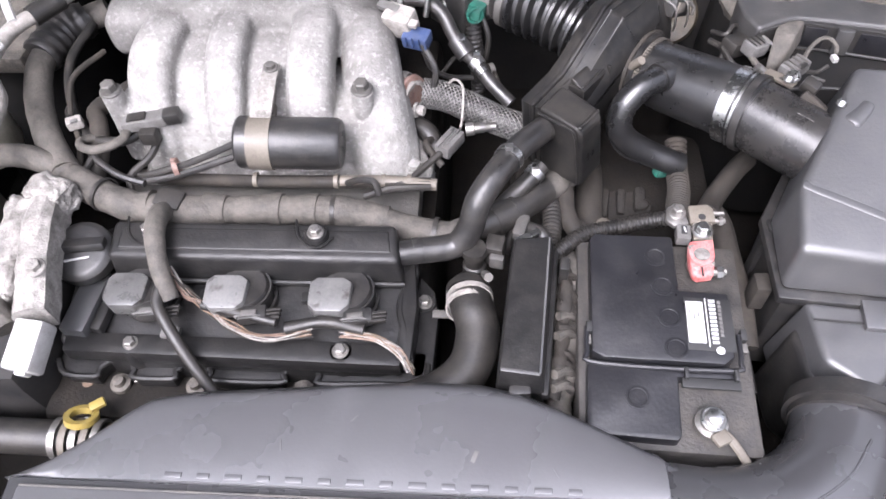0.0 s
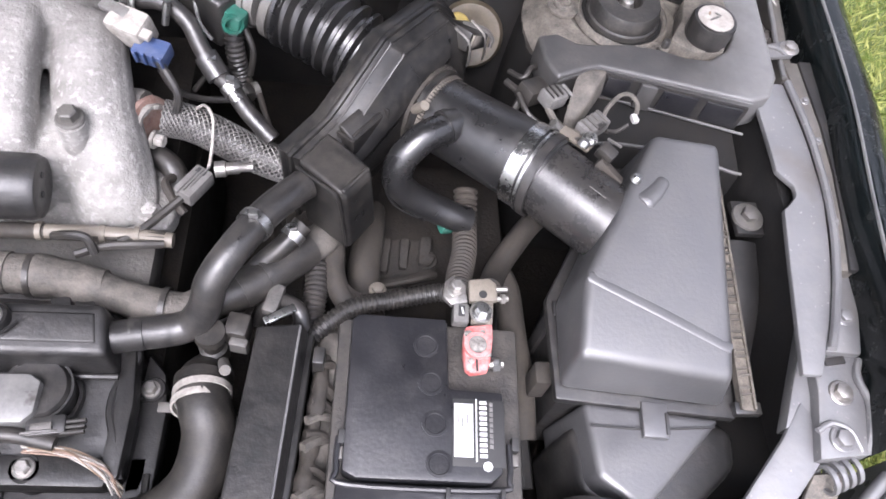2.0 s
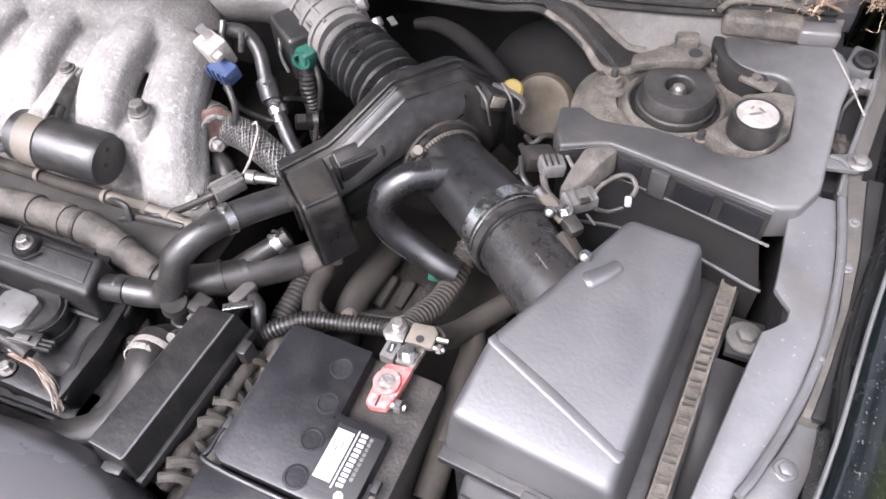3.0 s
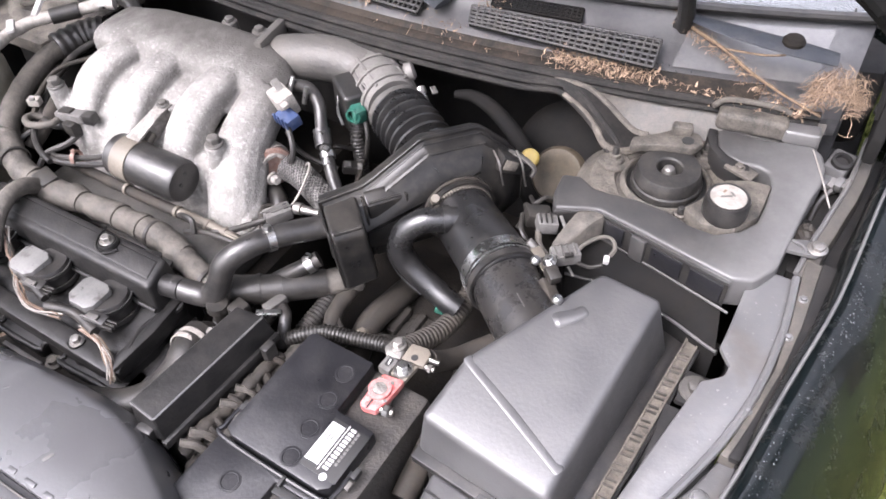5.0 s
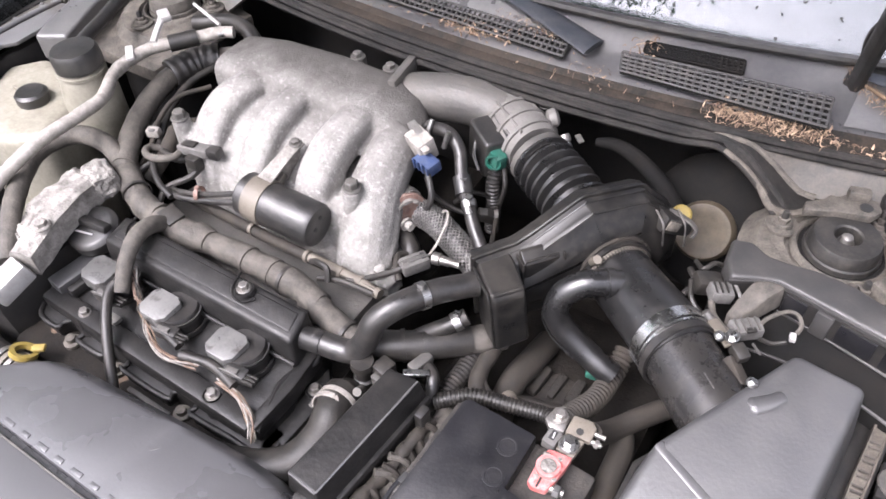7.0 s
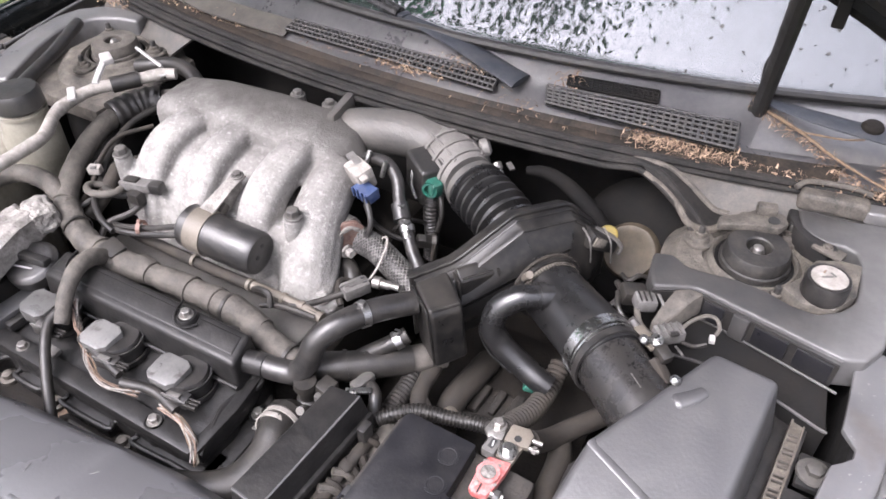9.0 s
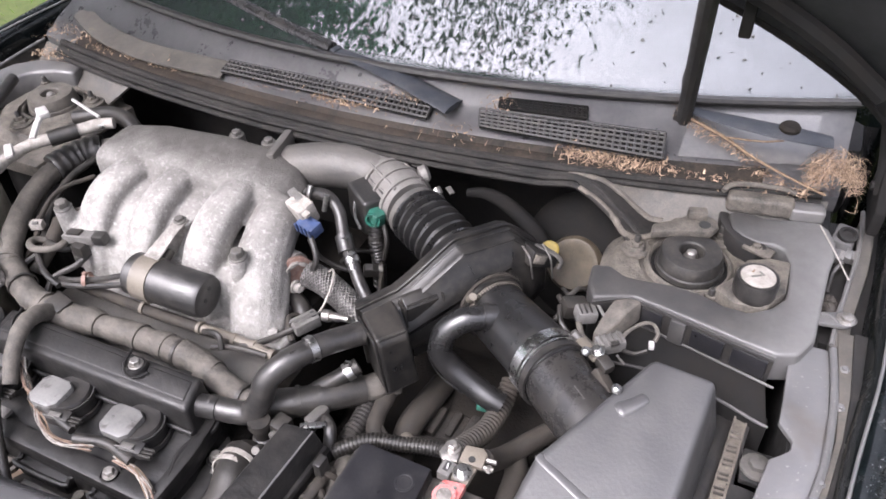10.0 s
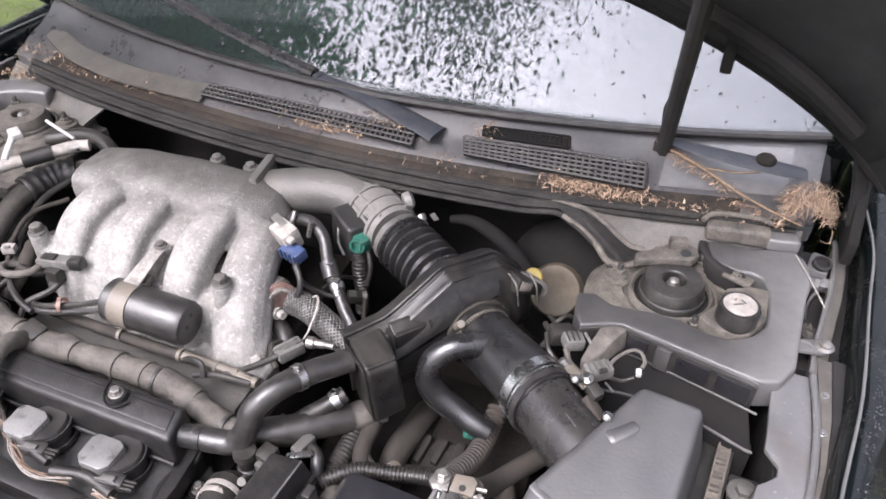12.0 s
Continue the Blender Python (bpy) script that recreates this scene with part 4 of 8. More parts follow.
# ---------- strut towers ----------
def strut_tower(x, y, s):
    t = thing("strut_tower", (x, y, 0.60), "dusty steel strut tower with a black rubber top mount", "strut tower", "strut towers")
    # wall blackened for the shade deep in the bay
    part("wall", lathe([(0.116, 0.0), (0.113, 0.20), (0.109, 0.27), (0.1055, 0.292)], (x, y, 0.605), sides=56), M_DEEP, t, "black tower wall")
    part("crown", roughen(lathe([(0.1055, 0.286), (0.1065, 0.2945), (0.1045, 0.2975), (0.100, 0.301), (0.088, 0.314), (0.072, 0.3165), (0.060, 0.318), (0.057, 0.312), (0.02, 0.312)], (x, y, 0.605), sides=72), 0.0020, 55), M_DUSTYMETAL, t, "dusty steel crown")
    # black ring drawn where the gap is only in shade
    part("recess", lathe([(0.0475, 0.0), (0.0475, 0.0035), (0.036, 0.0035), (0.036, 0.0)], (x, y, 0.9175), sides=40), M_DEEP, t, "black ring for the shaded gap round the mount")
    part("rim", roughen(lathe([(0.0455, 0), (0.0470, 0.006), (0.0490, 0.0075), (0.0515, 0.006), (0.0540, 0)], (x, y, 0.919), sides=48), 0.0010, 90), M_DUSTYMETAL, t, "dusty rolled rim")
    part("rubber_mount", lathe([(0.0412, 0), (0.0412, 0.007), (0.0405, 0.0095), (0.0385, 0.0108), (0.0384, 0.0180), (0.0374, 0.0200), (0.0370, 0.0245), (0.0352, 0.0275), (0.0160, 0.0285), (0.0142, 0.0270), (0.0136, 0.0130), (0.0010, 0.0130)], (x, y, 0.918), sides=44), M_MOUNT if s > 0 else M_LOOM, t, "rubber dome with a hollow centre")
    part("centre_nut", lathe([(0.0090, 0), (0.0090, 0.006), (0.0074, 0.0085), (0.0062, 0.0130), (0.0035, 0.0150), (0.0005, 0.0155)], (x, y, 0.931), sides=14), M_STEEL, t, "dull steel centre nut")
    if s > 0:
        part("ledge", roughen(plate([(0.566, 0.872), (0.590, 0.856), (0.622, 0.862), (0.640, 0.895), (0.641, 0.950), (0.618, 0.950), (0.592, 0.936), (0.584, 0.905)], 0.915, 0.948, 0.004), 0.0015, 50), M_DUSTYMETAL, t, "dusty ledge beside the mount")
    for a in (176, 66, 300) if s > 0 else (25, 145, 265):
        p = (x + 0.067 * math.cos(radians(a)), y + 0.066 * math.sin(radians(a)), 0.9225)
        part("washer", roughen(lathe([(0.0185, 0), (0.0180, 0.0030), (0.0120, 0.0042), (0.0115, 0.0068), (0.0050, 0.0072)], p, sides=22), 0.0007, 140), M_DUSTYMETAL, t)
        bolt(t, (p[0], p[1], 0.9290), 0.0072, 0.008, mat=M_DUSTYMETAL)
        part("stud_end", lathe([(0.0042, 0), (0.0040, 0.008), (0.0028, 0.0095)], (p[0], p[1], 0.9365), sides=12), M_MOUNT, t)


strut_tower(0.530, 0.930, 1)
strut_tower(-0.527, 0.934, -1)


def shroud():
    """The C-shaped grey duct that wraps round the strut tower."""
    t = thing("air_duct", (0.56, 0.82, 0.88), "grey plastic C-shaped duct wrapped round the strut tower", "duct")
    outer = [(0.424, 0.868), (0.428, 0.835), (0.440, 0.812), (0.462, 0.822), (0.485, 0.831), (0.540, 0.819), (0.600, 0.806), (0.640, 0.798), (0.662, 0.806), (0.676, 0.835),
             (0.680, 0.90), (0.6835, 0.955), (0.688, 0.980), (0.686, 1.006), (0.678, 1.026), (0.664, 1.037), (0.646, 1.038), (0.628, 1.028), (0.604, 1.024), (0.578, 1.026), (0.560, 1.022)]
    inner = [(0.561, 1.010), (0.568, 0.992), (0.582, 0.979), (0.600, 0.974), (0.618, 0.977), (0.632, 0.972), (0.639, 0.955), (0.642, 0.92), (0.641, 0.89), (0.628, 0.868), (0.606, 0.852), (0.580, 0.853), (0.555, 0.862), (0.52, 0.866), (0.485, 0.862), (0.465, 0.862), (0.445, 0.874)]
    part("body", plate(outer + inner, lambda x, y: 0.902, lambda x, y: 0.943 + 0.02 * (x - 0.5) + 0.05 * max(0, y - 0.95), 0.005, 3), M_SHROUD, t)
    # dark blocks for the shaded window recesses, and a clip, on its front wall
    for a, b in (((0.496, 0.8275), (0.520, 0.8225)), ((0.553, 0.8150), (0.590, 0.8070)), ((0.598, 0.8055), (0.636, 0.7970))):
        mid = ((a[0] + b[0]) / 2, (a[1] + b[1]) / 2 - 0.0015, 0.921)
        part("recess", block(mid, (b[0] - a[0], 0.004, 0.026), 0.001, (0, 0, -13)), M_BATTERY, t)
    face = [(0.4405, 0.8105), (0.462, 0.8205), (0.485, 0.8293), (0.540, 0.8173), (0.600, 0.8043), (0.640, 0.7963)]
    # a thin black band puts the front wall's shade into its colour
    part("front_skirt", loft([[(x, y - 0.001, 0.903), (x, y - 0.001, 0.936), (x, y + 0.002, 0.936), (x, y + 0.002, 0.903)] for x, y in face]), M_BLACK, t, "dark band for the shade on the duct's front wall")
    part("clip", block((0.538, 0.8155, 0.920), (0.018, 0.006, 0.034), 0.002, (0, 0, -13)), M_SHROUD, t)
    part("boot", roughen(loft([[(0.468, 0.838, 0.940), (0.494, 0.828, 0.940), (0.496, 0.822, 0.915), (0.470, 0.828, 0.912)], [(0.462, 0.822, 0.937), (0.486, 0.816, 0.938), (0.488, 0.810, 0.912), (0.463, 0.812, 0.908)], [(0.454, 0.800, 0.926), (0.474, 0.797, 0.928), (0.476, 0.792, 0.905), (0.456, 0.793, 0.902)], [(0.450, 0.784, 0.914), (0.462, 0.782, 0.916), (0.464, 0.778, 0.900), (0.452, 0.778, 0.898)]], True, 0.003, 2), 0.001, 80), M_LOOM, t, "dusty folded rubber boot")
    part("end_strip", tube([(0.434, 0.829, 0.934), (0.446, 0.815, 0.931), (0.458, 0.803, 0.926)], 0.0022, 8, 3, flat=0.5), M_CONN, t)
    part("top_lip", tube([(0.4405, 0.8095, 0.9385), (0.462, 0.8195, 0.9400), (0.485, 0.8285, 0.9410), (0.540, 0.8165, 0.9422), (0.600, 0.8035, 0.9434), (0.640, 0.7955, 0.9440)], 0.0010, 6, 3), M_SHROUD, t)
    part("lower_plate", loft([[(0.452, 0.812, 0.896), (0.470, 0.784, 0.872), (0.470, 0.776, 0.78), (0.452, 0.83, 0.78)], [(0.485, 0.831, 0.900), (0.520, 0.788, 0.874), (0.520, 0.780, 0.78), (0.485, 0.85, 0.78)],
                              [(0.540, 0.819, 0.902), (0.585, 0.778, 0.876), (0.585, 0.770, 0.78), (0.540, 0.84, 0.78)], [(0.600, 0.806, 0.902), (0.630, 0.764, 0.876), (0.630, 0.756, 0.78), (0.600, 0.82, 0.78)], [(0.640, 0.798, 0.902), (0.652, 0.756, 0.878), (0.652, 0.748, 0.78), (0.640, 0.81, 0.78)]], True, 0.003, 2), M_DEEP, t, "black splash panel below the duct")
    part("plate_edge", tube([(0.462, 0.8115, 0.9005), (0.487, 0.8275, 0.9035), (0.540, 0.8155, 0.9045), (0.600, 0.8010, 0.9045), (0.648, 0.789, 0.9045)], 0.0016, 8), M_SHROUD, t)
    part("plate_edge", tube([(0.470, 0.7840, 0.8735), (0.520, 0.7880, 0.8755), (0.585, 0.7780, 0.8775), (0.640, 0.7600, 0.8775), (0.652, 0.756, 0.879)], 0.0018, 8), M_SHROUD, t)
    part("tail_block", block((0.592, 1.033, 0.961), (0.080, 0.022, 0.024), 0.006, (0, 0, 8), 3), M_DUSTYMETAL, t)
    part("tail_step", block((0.648, 1.040, 0.958), (0.040, 0.022, 0.018), 0.004, (0, 0, 10), 3), M_TRIM, t)
    part("tail_lip", tube([(0.546, 1.020, 0.978), (0.560, 1.036, 0.981), (0.61, 1.046, 0.981), (0.630, 1.046, 0.978)], 0.0035, 8), M_DUSTYMETAL, t)
    wall = [((0.560, 1.020), (0.548, 1.018)), ((0.561, 1.008), (0.551, 1.000)), ((0.569, 0.991), (0.561, 0.982)), ((0.583, 0.978), (0.578, 0.966)), ((0.600, 0.973), (0.602, 0.957)), ((0.610, 0.974), (0.613, 0.962))]
    part("tongue", roughen(loft([[(a[0], a[1], 0.9475), (b[0], b[1], 0.9490), (b[0], b[1], 0.921), (a[0], a[1], 0.921)] for a, b in wall], True, 0.003, 2), 0.001, 60), M_BAYDARK, t, "dark dusty inner wall of the duct end")
    part("bracket", block((0.603, 0.962, 0.945), (0.036, 0.018, 0.005), 0.002, (0, 0, -20)), M_DUSTYMETAL, t)
    bolt(t, (0.600, 0.963, 0.947), 0.005, 0.005, mat=M_DUSTYMETAL)
    part("foot", roughen(plate([(0.478, 0.936), (0.512, 0.952), (0.545, 0.962), (0.553, 0.976), (0.546, 0.992), (0.515, 0.990), (0.500, 0.972), (0.476, 0.952)], 0.944, 0.955, 0.003), 0.0015, 60), M_DUSTYMETAL, t, "dusty tan mounting foot")
    part("foot_nub", block((0.524, 0.985, 0.960), (0.024, 0.014, 0.014), 0.004, (0, 0, 15)), M_DUSTYMETAL, t)
    part("foot_hole", lathe([(0.0001, 0.0), (0.007, 0.0), (0.007, 0.0015), (0.0001, 0.0015)], (0.536, 0.972, 0.9548)), M_INK, t)
    tab = part("side_tab", roughen(plate([(0.676, 0.884), (0.676, 0.866), (0.706, 0.871), (0.713, 0.879), (0.710, 0.888), (0.700, 0.893)], 0.9375, 0.9425, 0.0015), 0.0006, 120), M_TRIM, t, "pale bent mounting tab")
    part("tab_fold", tube([(0.680, 0.882, 0.943), (0.690, 0.878, 0.9445), (0.697, 0.871, 0.943)], 0.0020, 8, 3), M_TRIM, tab)
    bolt(tab, (0.705, 0.882, 0.9425), 0.0072, 0.006)


shroud()
jar = thing("round_canister", (0.606, 0.882, 0.948), "round black canister with a worn white printed top", "canister")
part("side", lathe([(0.0225, 0.004), (0.0238, 0.008), (0.0238, 0.026), (0.0225, 0.0295), (0.0195, 0.030), (0.019, 0.028), (0.005, 0.028)], (0.606, 0.882, 0.943), sides=36), M_RUBBER, jar)
part("top", lathe([(0.0188, 0.0275), (0.019, 0.0298), (0.004, 0.030)], (0.606, 0.882, 0.9432), sides=36), M_WIREWHITE, jar, "worn white disc")
part("mark", block((0.604, 0.881, 0.9738), (0.012, 0.0025, 0.0006), 0.0002, (0, 0, 30)), M_CONN, jar)
part("mark", block((0.609, 0.887, 0.9738), (0.007, 0.002, 0.0006), 0.0002, (0, 0, -40)), M_CONN, jar)
part("mark", block((0.600, 0.888, 0.9738), (0.005, 0.002, 0.0006), 0.0002, (0, 0, 70)), M_RUST, jar)

sock = thing("connector_block", (0.697, 1.03, 0.905), "grey dusty connector box in the dark gutter behind the duct", "connector")
part("box", roughen(block((0.698, 1.036, 0.924), (0.026, 0.040, 0.036), 0.004, (0, 0, -12)), 0.0008, 90), M_TRIM, sock)
part("socket", lathe([(0.0115, 0), (0.0115, 0.006), (0.008, 0.007), (0.0075, 0.002), (0.0005, 0.002)], (0.699, 1.030, 0.942), (0.1, -0.2, 1), 18), M_BAYDARK, sock, "dark round socket")
for k in range(4):
    part("plug", roughen(block((0.690 + 0.0075 * k, 1.004 + 0.002 * k, 0.930 - 0.002 * (k % 2)), (0.0085, 0.014, 0.014), 0.002, (20, 0, -15)), 0.0006, 150), M_CONN if k % 2 else M_TRIM, sock)
part("lead", tube([(0.700, 1.000, 0.926), (0.692, 0.985, 0.915), (0.690, 0.960, 0.906)], 0.004, 8, 4), M_OLDRUBBER, sock)
single("dirt_clump", crusty(block((0.692, 0.915, 0.918), (0.020, 0.030, 0.022), 0.006, (0, 0, 20)), 0.005, 120, 5), M_CONDUIT, "clump of dry dirt and roots in the gutter", "dirt")
single("straw", tube([(0.666, 1.026, 0.9530), (0.684, 0.985, 0.9520), (0.703, 0.942, 0.9480)], 0.0010, 6, 3), M_WIREWHITE, "pale dry straw lying over the duct's edge", "straw")

# sheet metal between cowl and tower, with the stamped hinge lug
dash = thing("dash_panel", (0.52, 1.0, 0.90), "dusty grey sheet metal panel under the cowl end", "panel")
EDGE = [(0.372, 0.982, 0.962), (0.400, 0.974, 0.953), (0.425, 0.962, 0.942), (0.445, 0.950, 0.930), (0.468, 0.955, 0.926), (0.490, 0.978, 0.928), (0.520, 0.998, 0.930), (0.58, 1.012, 0.930), (0.67, 1.035, 0.930)]
BACK = [(0.385, 1.006, 0.962), (0.415, 1.010, 0.962), (0.445, 1.016, 0.962), (0.47, 1.020, 0.962), (0.49, 1.024, 0.962), (0.52, 1.030, 0.962), (0.55, 1.036, 0.962), (0.60, 1.046, 0.963), (0.67, 1.064, 0.964)]
part("rolled_edge", tube(EDGE, lambda k: 0.0034 + 0.0014 * min(1, 3 * k), 8, 6), M_RIBDUST, dash, "dusty rolled edge")
RIDGE = [(0.352, 1.000, 0.968), (0.396, 0.999, 0.969), (0.428, 0.994, 0.956), (0.448, 0.992, 0.942), (0.466, 0.990, 0.932), (0.484, 0.990, 0.931)]
part("sheet", loft([[e, b, (b[0], b[1] + 0.002, b[2] - 0.004), (e[0], e[1] + 0.002, e[2] - 0.004)] for e, b in zip(RIDGE + EDGE[6:], BACK)]), M_SHEET, dash)
part("flared_band", loft([[r, (r[0] + 0.004, r[1] + 0.003, r[2] - 0.006), (e[0] + 0.006, e[1] + 0.003, e[2] - 0.005), (e[0] + 0.003, e[1] + 0.002, e[2] + 0.001)] for r, e in zip(RIDGE, EDGE)]), M_SEAL, dash, "dusty band curving down to the lug", 60)
part("band_ridge", tube(RIDGE, lambda k: 0.0030 + 0.0016 * k, 8, 6, wobble=0.1), M_DUSTYMETAL, dash, "dusty rolled ridge")
part("lug", plate([(0.492, 0.986), (0.505, 1.020), (0.530, 1.028), (0.545, 1.022), (0.547, 1.005), (0.525, 0.998)], 0.926, 0.936, 0.002), M_DUSTYMETAL, dash)
bolt(dash, (0.515, 1.022, 0.935), 0.009, 0.008, mat=M_BAY)


# ---------- air cleaner ----------
def airbox():
    t = thing("air_cleaner", (0.52, 0.62, 0.70), "faded grey plastic air cleaner box with a sloping lid", "air cleaner")
    fl, fr, fold_r, b, a, fold_l = (0.436, 0.529, 0.916), (0.572, 0.514, 0.908), (0.574, 0.540, 0.9155), (0.589, 0.738, 0.9485), (0.525, 0.743, 0.9500), (0.446, 0.598, 0.9300)
    bm = bmesh.new()
    top = [bm.verts.new(p) for p in (fl, fr, fold_r, b, a, fold_l)]
    low = [bm.verts.new(p) for p in ((0.432, 0.520, 0.858), (0.584, 0.505, 0.858), (0.588, 0.541, 0.858), (0.606, 0.752, 0.858), (0.520, 0.760, 0.858), (0.436, 0.602, 0.858))]
    bm.faces.new((top[0], top[1], top[2], top[5]))
    bm.faces.new((top[5], top[2], top[3], top[4]))
    for i in range(6):
        bm.faces.new((top[i], low[i], low[(i + 1) % 6], top[(i + 1) % 6]))
    bm.faces.new(list(reversed(low)))
    bmesh.ops.recalc_face_normals(bm, faces=bm.faces)
    soften(bm, 0.0085, 4, 8)
    lid = part("lid", bm, M_GREY, t, "faded grey lid with a folded front slope", 30)
    part("embossing", tube([(0.507, 0.672, 0.9385), (0.518, 0.682, 0.9403), (0.527, 0.693, 0.9420)], lambda s: 0.0095 - 0.003 * s, 14, 6, flat=0.5, round_end=True), M_GREY, lid)
    part("crease", tube([(0.449, 0.597, 0.9290), (0.51, 0.569, 0.9225), (0.571, 0.541, 0.9150)], 0.0055, 12, 5, flat=0.2, round_end=True), M_GREY, lid)
    part("base", plate([(0.440, 0.520), (0.588, 0.506), (0.610, 0.752), (0.520, 0.765), (0.440, 0.606)], 0.70, 0.846, 0.006), M_BLACK, t)
    part("flange", plate([(0.430, 0.512), (0.596, 0.497), (0.622, 0.770), (0.606, 0.775), (0.520, 0.770), (0.430, 0.610)], 0.846, 0.857, 0.002), M_BLACK, t, "dusty black joint flange")
    # ribbed gutter along the wing side
    part("shelf", loft([[(0.598, 0.505, 0.858), (0.615, 0.503, 0.858), (0.615, 0.503, 0.864), (0.598, 0.505, 0.864)], [(0.620, 0.768, 0.858), (0.637, 0.766, 0.858), (0.637, 0.766, 0.864), (0.620, 0.768, 0.864)]]), M_BLACK, t, "dust-filled edge of the joint")
    edge = [(0.5985 + 0.0218 * k / 30, 0.503 + 0.264 * k / 30) for k in range(31)]
    part("dusty_ledge", roughen(loft([[(x, y, 0.862), (x + 0.0125, y - 0.001, 0.862), (x + 0.0125, y - 0.001, 0.8655), (x, y, 0.8655)] for x, y in edge]), 0.0012, 160), M_RIBDUST, t, "ledge caked with pale dust", 30)
    for dx, z in ((0.0, 0.8685), (0.0125, 0.8680)):
        part("ledge_wall", roughen(loft([[(x + dx - 0.0012, y, 0.860), (x + dx + 0.0012, y, 0.860), (x + dx + 0.0010, y, z), (x + dx - 0.0010, y, z)] for x, y in edge]), 0.0008, 190), M_RIBDUST, t)
    for k in range(13):
        y = 0.520 + 0.0185 * k
        x = 0.6047 + 0.0826 * (y - 0.515)
        for d in (-0.0032, 0.0032):
            part("rib", block((x, y + d, 0.8665), (0.0115, 0.0016, 0.005), 0.0005, (0, 0, 4)), M_LOOM, t)
    for p in ((0.640, 0.770, 0.865), (0.606, 0.505, 0.86)):
        part("catch", block(p, (0.026, 0.012, 0.010), 0.002), M_BLACK, t)
    part("rear_clip", block((0.470, 0.560, 0.85), (0.012, 0.02, 0.03), 0.002), M_BLACK, t)
    # the lower inlet box and its joint
    inlet = part("inlet_box", plate([(0.456, 0.512), (0.462, 0.446), (0.498, 0.416), (0.520, 0.436), (0.584, 0.498)], 0.74, 0.853, 0.007, 3, 0.012), M_GREY, t, "faded grey inlet box")
    part("inlet_side", plate([(0.45, 0.50), (0.455, 0.44), (0.498, 0.40), (0.56, 0.425), (0.606, 0.462), (0.610, 0.498), (0.59, 0.505)], 0.70, 0.825, 0.012, 3, 0.008), M_BLACK, t)
    part("seam", tube([(0.459, 0.490, 0.8545), (0.51, 0.487, 0.8545), (0.575, 0.490, 0.8545)], 0.0012, 6), M_BLACK, inlet)
    part("clip", block((0.518, 0.494, 0.856), (0.024, 0.032, 0.008), 0.002, (0, 0, -4)), M_GREY, inlet)
    part("clip_tongue", block((0.528, 0.490, 0.8605), (0.003, 0.02, 0.002), 0.0005, (0, 0, -4)), M_BLACK, inlet)
    part("collar", ring((0.487, 0.405, 0.815), (-0.35, -0.9, 0.05), 0.052, 0.006, 0.016), M_BLACK, t)


airbox()
single("side_bracket", join(block((0.648, 0.704, 0.872), (0.03, 0.04, 0.008), 0.002), tube([(0.640, 0.68, 0.865), (0.636, 0.62, 0.85), (0.634, 0.56, 0.80)], 0.017, 8, 4, flat=0.3)), M_BAYDARK, "dark dusty bracket bolted to the inner wing", "bracket")
single("bracket_bolt", join(bolt_mesh((0.648, 0.704, 0.876), 0.009, 0.010), lathe([(0.017, -0.001), (0.016, 0.002), (0.01, 0.003)], (0.648, 0.704, 0.876))), M_CASTDARK, "dull steel bolt with a wide washer", "bolt")


